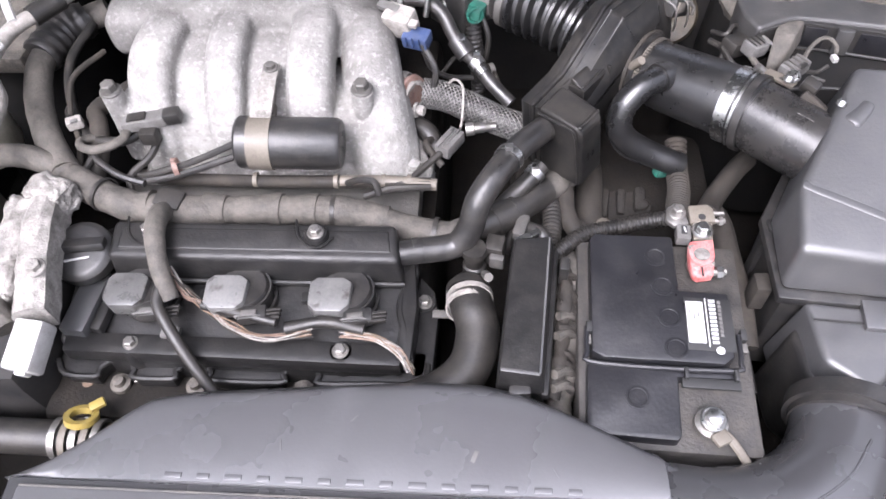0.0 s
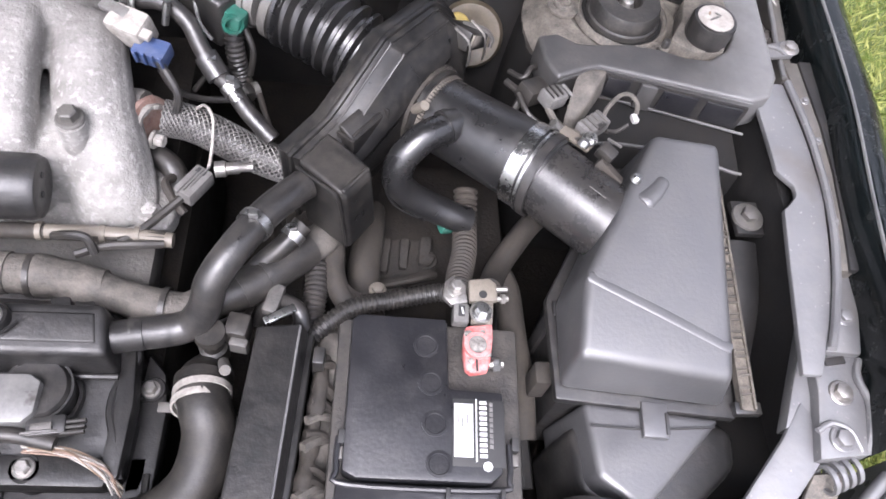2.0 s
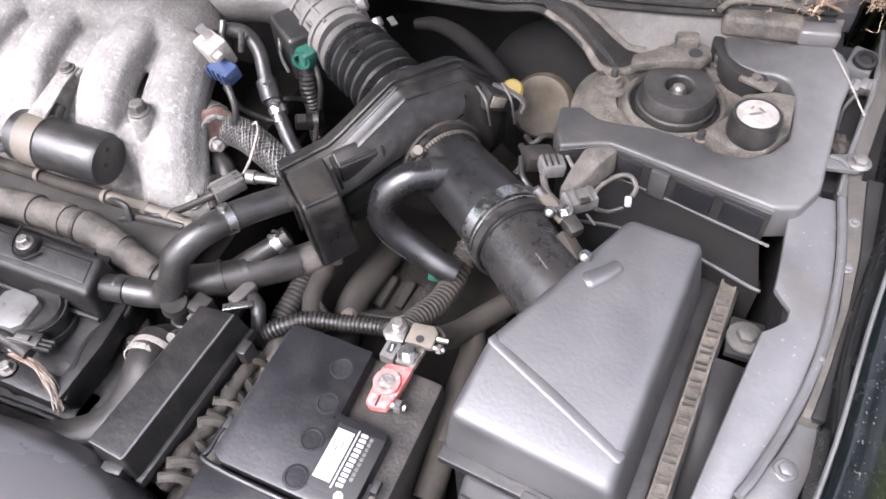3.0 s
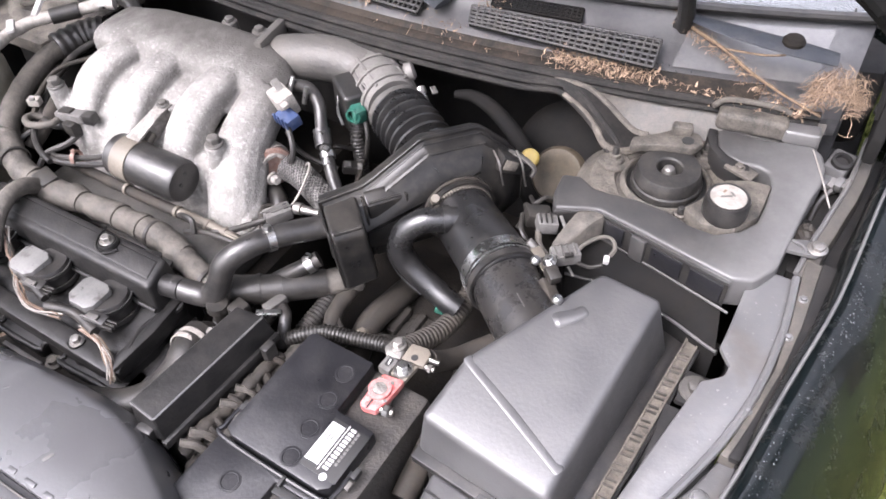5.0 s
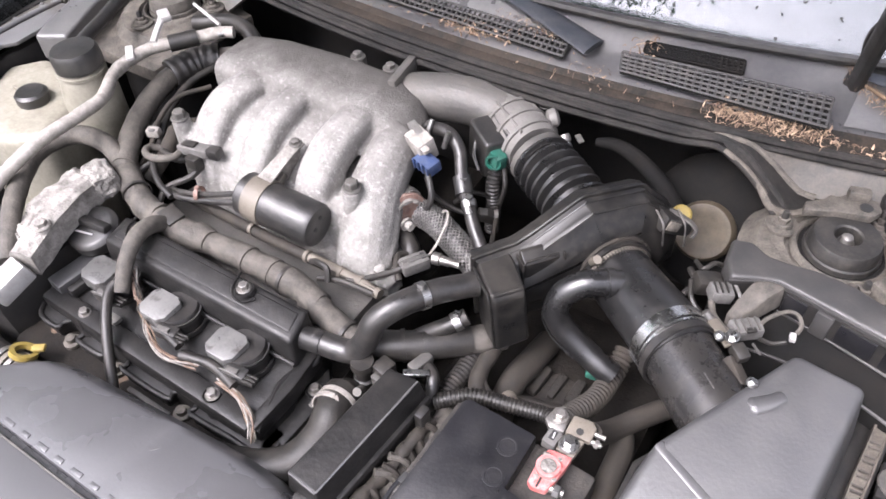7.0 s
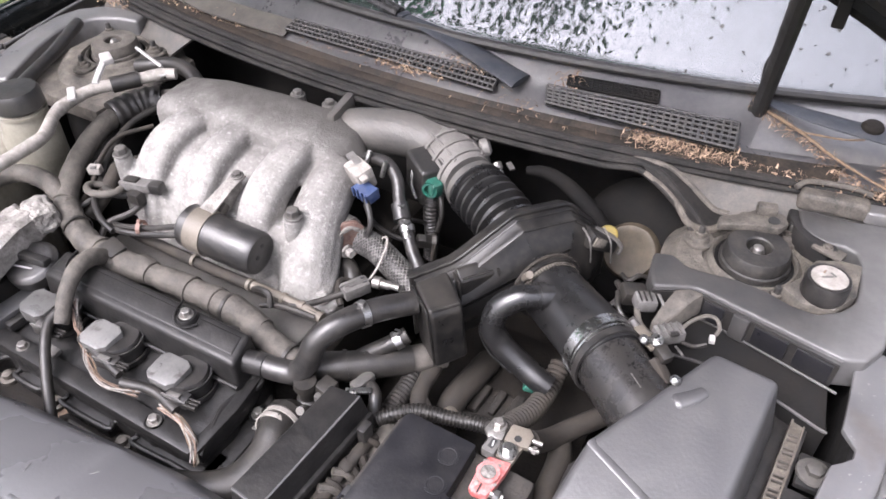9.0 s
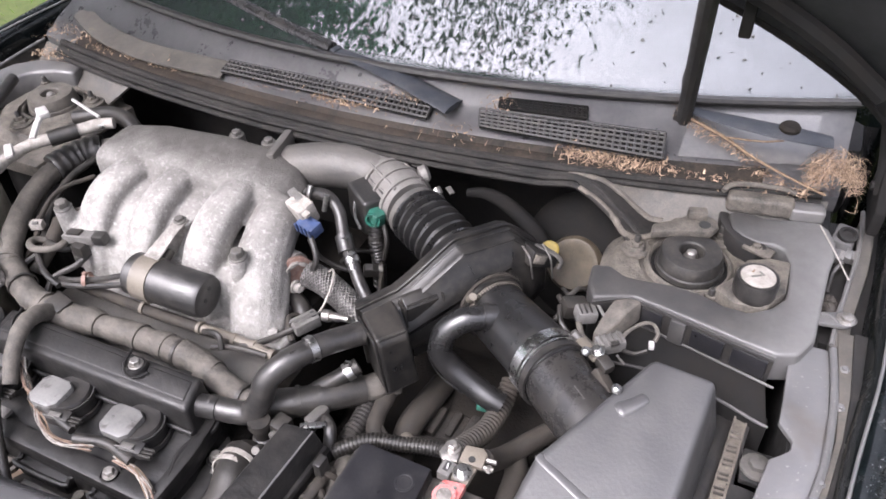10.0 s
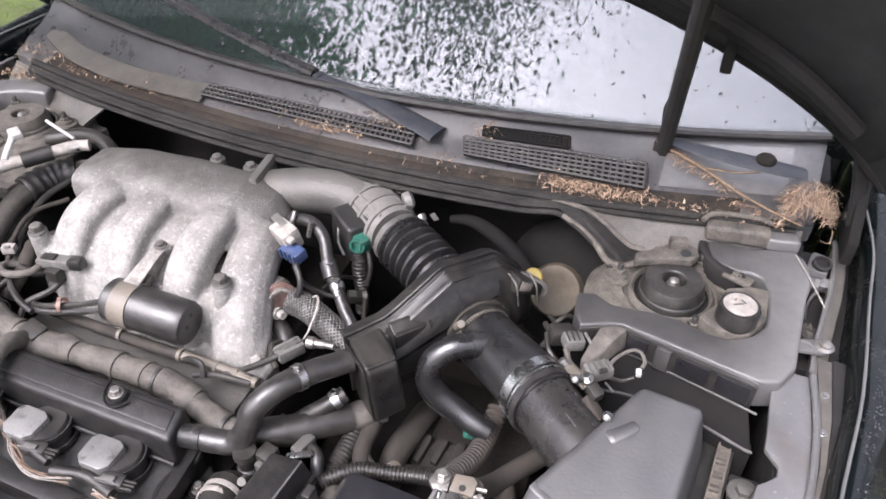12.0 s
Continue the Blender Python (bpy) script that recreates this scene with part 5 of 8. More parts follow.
# ---------- intake pipe, resonator, bellows ----------
def intake_pipe():
    t = thing("intake_pipe", (0.42, 0.73, 0.86), "black intake pipe with a bright steel hose clamp", "intake pipe")
    a, b, c, d = Vector((0.492, 0.666, 0.897)), Vector((0.430, 0.716, 0.902)), Vector((0.400, 0.741, 0.902)), Vector((0.317, 0.806, 0.889))
    part("sensor_tube", tube([a, a.lerp(b, 0.5), b.lerp(c, 0.35)], 0.0385, 28, 3), M_GLOSS, t, "satin black sensor tube")
    part("coupler", tube([b.lerp(c, 0.1), c, c.lerp(d, 0.5), d], lambda k: 0.0408 - 0.0028 * k, 32, 4), M_HOSE, t)
    part("coupler_bead", ring(b.lerp(c, 0.15), d - c, 0.0405, 0.003, 0.008, 36), M_RUBBER, t)
    part("clamp", ring(b.lerp(c, 0.62), d - c, 0.0412, 0.0016, 0.0135, 44), M_CLEAN, t, "bright steel hose clamp")
    part("clamp_edge", ring(b.lerp(c, 0.34), d - c, 0.0408, 0.0022, 0.0025, 44), M_CLEAN, t)
    part("clamp_screw", rod((0.432, 0.762, 0.930), (0.447, 0.760, 0.918), 0.005), M_STEEL, t)
    part("neck_clamp", ring(d.lerp(c, 0.11), d - c, 0.0386, 0.0016, 0.010, 44), M_DUSTYMETAL, t, "dull dusty hose clamp")
    for k in range(26):
        ang = radians(20 + 5.2 * k)
        side = (d - c).normalized().cross(Vector((0, 0, 1))).normalized()
        part("clamp_thread", block(d.lerp(c, 0.11) + 0.0405 * (math.cos(ang) * side + math.sin(ang) * Vector((0, 0, 1))), (0.0012, 0.006, 0.0010), 0.0003, (0, 0, 51)), M_CONDUIT, t)
    part("neck_screw", rod((0.300, 0.779, 0.915), (0.308, 0.771, 0.931), 0.0050), M_CREAM, t, "brass clamp screw")
    for k in range(4):
        part("scratch", block(a.lerp(b, 0.30 + 0.06 * k) + Vector((-0.004, -0.006, 0.0382)), (0.004, 0.0016, 0.0006), 0.0002, (10, 0, 140)), M_CONN, t)
    # sensor on top
    base = a.lerp(b, 0.45) + Vector((0.018, 0.022, 0.028))
    part("sensor_base", block(base, (0.030, 0.014, 0.010), 0.002, (-30, 20, -40)), M_CONDUIT, t)
    part("sensor_plug", block(base + Vector((-0.004, 0.014, 0.010)), (0.018, 0.014, 0.014), 0.003, (0, 10, -40)), M_OLDRUBBER, t)
    for p in ((0.498, 0.690, 0.944), (0.455, 0.730, 0.940)):
        part("screw", lathe([(0.0055, 0), (0.0055, 0.004), (0.004, 0.006)], p, (0.3, 0.3, 1)), M_BRIGHT, t)
    hoop = part("loop_hose", tube([(0.340, 0.765, 0.917), (0.328, 0.756, 0.919), (0.308, 0.742, 0.919), (0.290, 0.728, 0.904), (0.2865, 0.721, 0.880), (0.299, 0.720, 0.857), (0.325, 0.719, 0.838), (0.352, 0.716, 0.826), (0.366, 0.716, 0.82)], 0.0148, 18, 8), M_HOSE, t, "glossy black looped breather hose")
    part("loop_collar", ring((0.330, 0.7575, 0.919), (-0.80, -0.60, 0.06), 0.0146, 0.0022, 0.007, 24), M_HOSE, hoop)
    part("loop_seam", tube([(0.328, 0.748, 0.930), (0.306, 0.733, 0.929), (0.282, 0.717, 0.909), (0.2755, 0.710, 0.879), (0.290, 0.708, 0.849), (0.320, 0.707, 0.829)], 0.0009, 6, 6), M_HOSE, hoop)


intake_pipe()


NECK = Vector((0.318, 0.806, 0.897))
NECK_N = Vector((0.78, -0.62, 0.08)).normalized()
NECK_U = Vector((0.62, 0.78, 0.0)).normalized()
NECK_V = (Vector((0, 0, 1)) - NECK_N * NECK_N.z).normalized()


def on_face(u, v, n):
    """A point of the resonator, along its broad face (u), up it (v) and out of it (n)."""
    return NECK + NECK_U * u + NECK_V * v + NECK_N * n


def inset(outline, d):
    """The outline drawn in by d, edge by edge."""
    out, k = [], len(outline)
    turn = sum(outline[i][0] * outline[(i + 1) % k][1] - outline[(i + 1) % k][0] * outline[i][1] for i in range(k))
    way = 1 if turn > 0 else -1
    for i in range(k):
        p, q, r = Vector(outline[i - 1]), Vector(outline[i]), Vector(outline[(i + 1) % k])
        a, b = (q - p).normalized(), (r - q).normalized()
        na, nb = Vector((-a.y, a.x)) * way, Vector((-b.y, b.x)) * way
        m = (na + nb).normalized()
        out.append(tuple(q + m * (d / max(0.5, m.dot(na)))))
    return out


def resonator():
    t = thing("resonator", (0.27, 0.77, 0.80), "black moulded plastic intake resonator with dust round its neck", "resonator")
    edge = [(-0.160, 0.031), (-0.130, 0.034), (-0.108, 0.036), (-0.092, 0.043), (-0.031, 0.0775), (-0.024, 0.0790), (0.042, 0.0745), (0.051, 0.0705), (0.081, 0.041), (0.088, 0.030), (0.101, 0.000),
            (0.098, -0.040), (0.066, -0.064), (0.0, -0.066), (-0.05, -0.066), (-0.10, -0.062), (-0.158, -0.058)]

    def body(steps):
        return loft([[on_face(u, v, n) for u, v in inset(edge, d)] for d, n in steps])

    part("chamber", body([(0.016, -0.060), (0.004, -0.056), (0.001, -0.050), (0.001, -0.0385), (0.0034, -0.0345), (0.0038, -0.0325), (0.0052, -0.0312), (0.0080, -0.0200), (0.0088, -0.0176), (0.0108, -0.0160), (0.0140, -0.0148), (0.0225, -0.0090), (0.0340, -0.0030), (0.0400, -0.0010)]), M_RESO, t, sharp=34)
    part("flange", body([(-0.0012, -0.0415), (-0.0020, -0.0400), (-0.0020, -0.0378), (-0.0010, -0.0362)]), M_RESO, t, "thin seam flange round the shell", 50)
    for d, n, r, first, last in ((0.0052, -0.0318, 0.0013, 1, 11), (0.0106, -0.0172, 0.0016, 2, 10)):
        part("moulded_ridge", tube([on_face(u, v, n) for u, v in inset(edge, d)[first:last]], r, 8, 2, round_end=True), M_RESO, t)
    # the box on its free end, with a crisp bend between top and front
    box = loft([[on_face(u, v, n) for u, v in ring_] for n, ring_ in (
        (-0.030, [(-0.1585, 0.0310), (-0.118, 0.0335), (-0.112, -0.058), (-0.1575, -0.060)]),
        (-0.010, [(-0.1600, 0.0315), (-0.119, 0.0330), (-0.112, -0.058), (-0.1590, -0.060)]),
        (0.022, [(-0.1620, 0.0300), (-0.1225, 0.0300), (-0.116, -0.056), (-0.1590, -0.060)]),
        (0.0275, [(-0.1600, 0.0215), (-0.1240, 0.0215), (-0.118, -0.055), (-0.1570, -0.058)]))], True, 0.0042, 4)
    box = part("side_box", box, M_RESO, t, "squared black box on its end", 45)
    part("box_edge", tube([on_face(-0.1585, 0.0292, 0.0232), on_face(-0.1255, 0.0292, 0.0232)], 0.0024, 8, 0, round_end=True), M_RESO, box)
    part("box_seam", tube([on_face(-0.1625, 0.027, -0.028), on_face(-0.1640, 0.028, 0.0), on_face(-0.1640, 0.024, 0.020), on_face(-0.1615, -0.02, 0.024), on_face(-0.159, -0.055, 0.024)], 0.0016, 6, 5), M_RESO, box)
    # a stepped pocket between the box and the neck
    part("pocket_step", loft([[on_face(u, v, n) for u, v in ((-0.110, top), (-0.066, top), (-0.064, -0.050), (-0.108, -0.050))] for top, n in ((0.040, -0.024), (0.039, -0.019), (0.032, -0.0105), (0.029, -0.007))], True, 0.0020, 3), M_RESO, t, "stepped pocket beside the neck", 35)
    part("pocket_edge", tube([on_face(-0.107, 0.0315, -0.0095), on_face(-0.0685, 0.0315, -0.0095)], 0.0018, 8, 0, round_end=True), M_RESO, t)
    for u in (-0.112, -0.062):
        part("stiffening_rib", loft([[on_face(u + du, v, n) for du, v in ((-0.0016, 0.034), (0.0016, 0.034), (0.0016, -0.045), (-0.0016, -0.045))] for n in (-0.024, -0.004)], True, 0.0012, 2), M_RESO, t)
    part("neck_seat", ring(on_face(0, -0.008, 0.004), NECK_N, 0.0390, 0.0045, 0.010, 44), M_RESO, t)
    part("dust_rim", roughen(ring(on_face(0, -0.008, 0.001), NECK_N, 0.0430, 0.0034, 0.0040, 90), 0.0022, 260), M_CONDUIT, t, "crust of brown dust round the neck")
    part("spigot", rod((0.205, 0.69, 0.905), (0.178, 0.668, 0.906), 0.012), M_RESO, t)
    # wire bail and spring plate at the shoulder
    clip = part("shoulder_clip", loft([[on_face(u, v, n) for u, v in ((0.052, 0.030), (0.092, 0.010), (0.099, 0.026), (0.062, 0.050))] for n in (-0.030, 0.0025)], True, 0.004, 2), M_RESO, t)
    part("clip_plate", loft([[on_face(u, v, n) for u, v in ((0.058, 0.034), (0.074, 0.026), (0.080, 0.036), (0.064, 0.046))] for n in (0.0015, 0.0045)], True, 0.0010), M_DUSTYMETAL, clip, "dull metal spring plate")
    part("clip_hook", tube([on_face(0.076, 0.040, -0.020), on_face(0.092, 0.032, -0.004), on_face(0.100, 0.020, 0.004), on_face(0.094, 0.012, 0.006)], 0.0040, 8, 4, flat=0.6), M_CASTDARK, clip)
    for du in (0.0, 0.030):
        part("clip_wire", tube([on_face(0.054 + du, 0.052 - 0.3 * du, -0.014), on_face(0.053 + du, 0.046 - 0.4 * du, 0.004), on_face(0.055 + du, 0.024 - 0.4 * du, 0.0060), on_face(0.058 + du, 0.010 - 0.4 * du, 0.003)], 0.0013, 6, 4), M_STEEL, clip)


resonator()


def bellows():
    t = thing("intake_bellows", (0.20, 0.89, 0.86), "ribbed black rubber intake bellows", "bellows")
    a, b = Vector((0.171, 0.902, 0.915)), Vector((0.262, 0.846, 0.905))
    part("sleeve", tube([a, a.lerp(b, 0.5) + Vector((0, 0, 0.004)), b], 0.0325, 36, 6, ribs=(0.0125, 0.0090)), M_HOSE, t)
    part("plain_end", tube([a - (b - a) * 0.12, a, a + (b - a) * 0.06], 0.0372, 32, 3), M_RUBBER, t, "smooth rubber end under the clamp")
    part("clamp", ring(a - (b - a) * 0.06, b - a, 0.0375, 0.0015, 0.009, 40), M_CASTDARK, t)
    part("cuff", tube([b - (b - a) * 0.06, (0.274, 0.840, 0.902), (0.286, 0.832, 0.900)], 0.0385, 28, 3), M_RUBBER, t, "smooth rubber cuff")
    part("clamp_screw", rod((0.186, 0.938, 0.932), (0.200, 0.928, 0.920), 0.0055), M_BRIGHT, t, "bright worm screw of the clamp")
    part("screw_head", lathe([(0.007, 0), (0.0075, 0.003), (0.0075, 0.008), (0.006, 0.010)], (0.182, 0.941, 0.936), (0.6, -0.45, -0.6), 12), M_STEEL, t)


bellows()


def throttle():
    t = thing("throttle_body", (0.10, 0.93, 0.86), "grey cast throttle body with a black side cover", "throttle body")
    axis = Vector((0.84, -0.54, -0.04)).normalized()
    start = Vector((0.086, 0.957, 0.922))
    part("bore", roughen(lathe([(0.033, 0), (0.037, 0.002), (0.037, 0.022), (0.0385, 0.026), (0.0395, 0.052), (0.038, 0.074), (0.036, 0.082)], start, axis, 40), 0.0008, 60), M_THROTTLE, t)
    for d, wide, r in ((0.020, 0.004, 0.0375), (0.047, 0.0045, 0.0393), (0.070, 0.006, 0.0385)):
        part("casting_rib", ring(start + axis * d, axis, r, 0.0026, wide, 44), M_THROTTLE, t)
    side = axis.cross(Vector((0, 0, 1))).normalized()
    for ang, r in ((62, 0.0398), (128, 0.0392)):
        off = side * math.cos(radians(ang)) * r + Vector((0, 0, 1)) * math.sin(radians(ang)) * r
        part("casting_rib", tube([start + axis * 0.006 + off * 0.94, start + axis * 0.04 + off, start + axis * 0.078 + off * 0.95], 0.0022, 8, 3), M_THROTTLE, t)
    part("ear", roughen(lathe([(0.006, 0), (0.012, 0.003), (0.013, 0.012), (0.008, 0.016)], start + axis * 0.062 - side * 0.028 + Vector((0, 0, 0.026)), (0.7, 0.6, 0.2), 18), 0.001, 90), M_THROTTLE, t, "round cast boss")
    for p in ((0.138, 0.972, 0.945), (0.160, 0.938, 0.943)):
        bolt(t, p, 0.005, 0.008, mat=M_CASTDARK)
    cov = part("motor_cover", block((0.092, 0.899, 0.910), (0.056, 0.030, 0.062), 0.006, (0, 6, -36), 3), M_BLACK, t, "glossy black motor cover")
    part("cover_strap", block((0.101, 0.915, 0.938), (0.068, 0.007, 0.016), 0.002, (0, 4, -36)), M_BLACK, cov, "raised black cover flange")
    part("cover_rim", tube([(0.073, 0.935, 0.9475), (0.101, 0.9165, 0.9475), (0.127, 0.896, 0.9450)], 0.0013, 6, 3), M_COIL, cov)
    part("cover_wire", tube([(0.080, 0.893, 0.925), (0.084, 0.880, 0.905), (0.096, 0.872, 0.890)], 0.0022, 6, 4), M_COIL, cov)
    green = part("green_plug", block((0.119, 0.880, 0.914), (0.024, 0.018, 0.024), 0.004, (0, 10, -30)), M_GREEN, t, "green connector plug")
    part("plug_rib", ring((0.119, 0.871, 0.915), (0.2, -1, 0.1), 0.008, 0.003, 0.006, 16), M_GREEN, green)
    part("conduit", tube([(0.116, 0.884, 0.90), (0.118, 0.872, 0.875), (0.122, 0.868, 0.84), (0.124, 0.86, 0.80)], 0.009, 12, 6, ribs=(0.005, 0.0015)), M_RUBBER, t)
    part("wire", tube([(0.126, 0.885, 0.905), (0.136, 0.872, 0.88), (0.132, 0.866, 0.85)], 0.0035, 8), M_OLDRUBBER, t)
    part("tab", block((0.203, 0.943, 0.937), (0.014, 0.008, 0.003), 0.001, (0, 10, -40)), M_CASTDARK, t)


throttle()


# ---------- intake manifold ----------
def runner(points, wide, tall, power=0.62, steps=6, sides=24):
    """A cast runner: a squarish section swept along a line; wide and tall are half sizes."""
    line = smooth_line(points, steps)
    rings = []
    for i, c in enumerate(line):
        way = (line[min(i + 1, len(line) - 1)] - line[max(i - 1, 0)]).normalized()
        side = Vector((1, 0, 0)) - way * way.x
        side.normalize()
        up = side.cross(way)
        k = i / (len(line) - 1)
        w = wide(k) if callable(wide) else wide
        rings.append([c + side * w * math.copysign(abs(math.cos(a)) ** power, math.cos(a)) + up * tall * math.copysign(abs(math.sin(a)) ** power, math.sin(a)) for a in (2 * math.pi * j / sides for j in range(sides))])
    return loft(rings)


def manifold():
    t = thing("intake_manifold", (-0.13, 0.80, 0.80), "pale weathered cast aluminium intake manifold with curved runners", "intake manifold")
    def section(c, half, tall, power=0.55):
        return [(c[0], c[1] + half * math.copysign(abs(math.cos(a)) ** power, math.cos(a)), c[2] + tall * math.copysign(abs(math.sin(a)) ** power, math.sin(a))) for a in (2 * math.pi * k / 28 for k in range(28))]

    bm = loft([section((-0.330, 0.862, 0.914), 0.034, 0.024), section((-0.318, 0.864, 0.920), 0.048, 0.034), section((-0.25, 0.868, 0.926), 0.053, 0.037), section((-0.15, 0.872, 0.928), 0.054, 0.038),
               section((-0.06, 0.875, 0.925), 0.052, 0.037), section((-0.015, 0.870, 0.914), 0.044, 0.034), section((0.008, 0.862, 0.904), 0.030, 0.026)])
    for x, lean, w in ((-0.252, 0.016, 0.0265), (-0.165, 0.004, 0.0235), (-0.066, 0.0, 0.0270)):
        bm = join(bm, runner([(x + lean, 0.866, 0.930), (x + 0.6 * lean, 0.820, 0.933), (x, 0.776, 0.926), (x + 0.001, 0.742, 0.905), (x + 0.002, 0.722, 0.868), (x + 0.002, 0.715, 0.81)], w, 0.0250))
    for x in (-0.209, -0.117):
        bm = join(bm, runner([(x - 0.004, 0.852, 0.910), (x, 0.802, 0.905), (x, 0.762, 0.890), (x, 0.735, 0.864), (x, 0.718, 0.80)], 0.0300, 0.0260))
    bm = join(bm, tube([(-0.012, 0.850, 0.912), (-0.004, 0.805, 0.904), (0.004, 0.765, 0.886), (0.012, 0.735, 0.856), (0.016, 0.715, 0.81)], lambda s: 0.034 + 0.006 * s, 16, 5),
              tube([(0.012, 0.80, 0.89), (0.028, 0.76, 0.872), (0.038, 0.728, 0.836), (0.042, 0.70, 0.812)], 0.018, 12, 5),
              block((-0.115, 0.71, 0.808), (0.335, 0.06, 0.02), 0.005), block((0.030, 0.712, 0.812), (0.055, 0.055, 0.018), 0.006),
              lathe([(0.016, 0), (0.0135, 0.06), (0.0125, 0.100)], (-0.003, 0.732, 0.822)), lathe([(0.016, 0), (0.0135, 0.06), (0.0125, 0.100)], (-0.286, 0.717, 0.83)),
              block((-0.270, 0.730, 0.860), (0.04, 0.05, 0.10), 0.01), block((-0.140, 0.768, 0.850), (0.29, 0.12, 0.085), 0.02))
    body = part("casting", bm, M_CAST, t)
    mod = body.modifiers.new("fuse", "REMESH")
    mod.mode, mod.voxel_size, mod.use_smooth_shade = "VOXEL", 0.0027, True
    sm = body.modifiers.new("fillet", "SMOOTH")
    sm.factor, sm.iterations = 0.5, 3
    part("bolt_post", roughen(lathe([(0.017, 0), (0.0145, 0.05), (0.0125, 0.098)], (-0.003, 0.730, 0.822), sides=20), 0.001, 150), M_CAST, t)
    part("foot_flange", crusty(plate([(-0.012, 0.694), (0.016, 0.680), (0.048, 0.676), (0.070, 0.690), (0.074, 0.714), (0.060, 0.732), (0.062, 0.752), (0.040, 0.766), (-0.01, 0.740)], 0.797, 0.824, 0.004), 0.004, 80, 3), M_CAST, t, "crusty corroded foot")
    part("front_foot", crusty(plate([(-0.285, 0.70), (-0.22, 0.692), (-0.15, 0.696), (-0.08, 0.690), (-0.01, 0.694), (-0.01, 0.72), (-0.285, 0.73)], 0.797, 0.815, 0.004), 0.002, 70, 2), M_CASTDARK, t)
    bolt(t, (-0.003, 0.732, 0.921), 0.0085, 0.013, mat=M_CASTDARK)
    bolt(t, (-0.286, 0.717, 0.930), 0.0085, 0.013, mat=M_CASTDARK)
    bolt(t, (0.052, 0.700, 0.826), 0.008, 0.010, mat=M_CAST)
    # back lugs and the neck to the throttle
    for x, y in ((-0.135, 0.925), (-0.078, 0.925)):
        part("lug", join(lathe([(0.014, 0), (0.012, 0.03), (0.011, 0.045)], (x, y, 0.915)), block((x, y - 0.02, 0.93), (0.016, 0.04, 0.03), 0.004)), M_CASTDARK, t)
        bolt(t, (x, y, 0.958), 0.007, 0.009, mat=M_CASTDARK)
    part("flange", block((-0.058, 0.925, 0.925), (0.014, 0.07, 0.085), 0.006, (0, 0, 8)), M_CASTDARK, t)
    part("neck", tube([(-0.06, 0.920, 0.920), (-0.02, 0.930, 0.930), (0.03, 0.946, 0.932), (0.075, 0.952, 0.928), (0.10, 0.944, 0.924)], 0.033, 24, 6), M_CASTDARK, t, "dull grey aluminium neck tube")


manifold()


def canister():
    t = thing("vacuum_canister", (-0.085, 0.682, 0.84), "shiny black cylinder with a tan clamp band", "canister")
    a, ax = (-0.142, 0.680, 0.890), (1, 0.03, -0.05)
    part("body", lathe([(0.001, 0), (0.027, 0), (0.0295, 0.003), (0.0295, 0.112), (0.027, 0.117), (0.024, 0.118), (0.001, 0.118)], a, ax, 32), M_BLACK, t)
    part("band", ring(Vector(a) + Vector(ax) * 0.028, ax, 0.0297, 0.0015, 0.026, 36), M_CREAM, t, "tan clamp band")
    part("band_ear", block((-0.112, 0.705, 0.905), (0.024, 0.03, 0.012), 0.003, (25, 0, 0)), M_LOOM, t)
    part("strap", roughen(loft([[(x - w, y, z), (x + w, y, z), (x + w, y, z + 0.003), (x - w, y, z + 0.003)] for x, y, z, w in ((-0.112, 0.690, 0.916, 0.012), (-0.111, 0.712, 0.922, 0.011), (-0.108, 0.735, 0.930, 0.009), (-0.107, 0.757, 0.934, 0.010))], True, 0.001), 0.0008, 90), M_CORRODED, t, "corroded alloy strap")
    part("strap_web", plate([(-0.113, 0.700), (-0.108, 0.700), (-0.105, 0.754), (-0.109, 0.754)], 0.896, lambda x, y: 0.914 + 0.30 * (y - 0.70), 0.001), M_CORRODED, t)
    bolt(t, (-0.107, 0.750, 0.937), 0.006, 0.006, mat=M_CASTDARK)
    for dy in (0, 0.012):
        part("hole", lathe([(0.003, 0), (0.003, 0.001)], (-0.0235, 0.676 + dy, 0.885 + dy), ax, 10), M_INK, t)


canister()


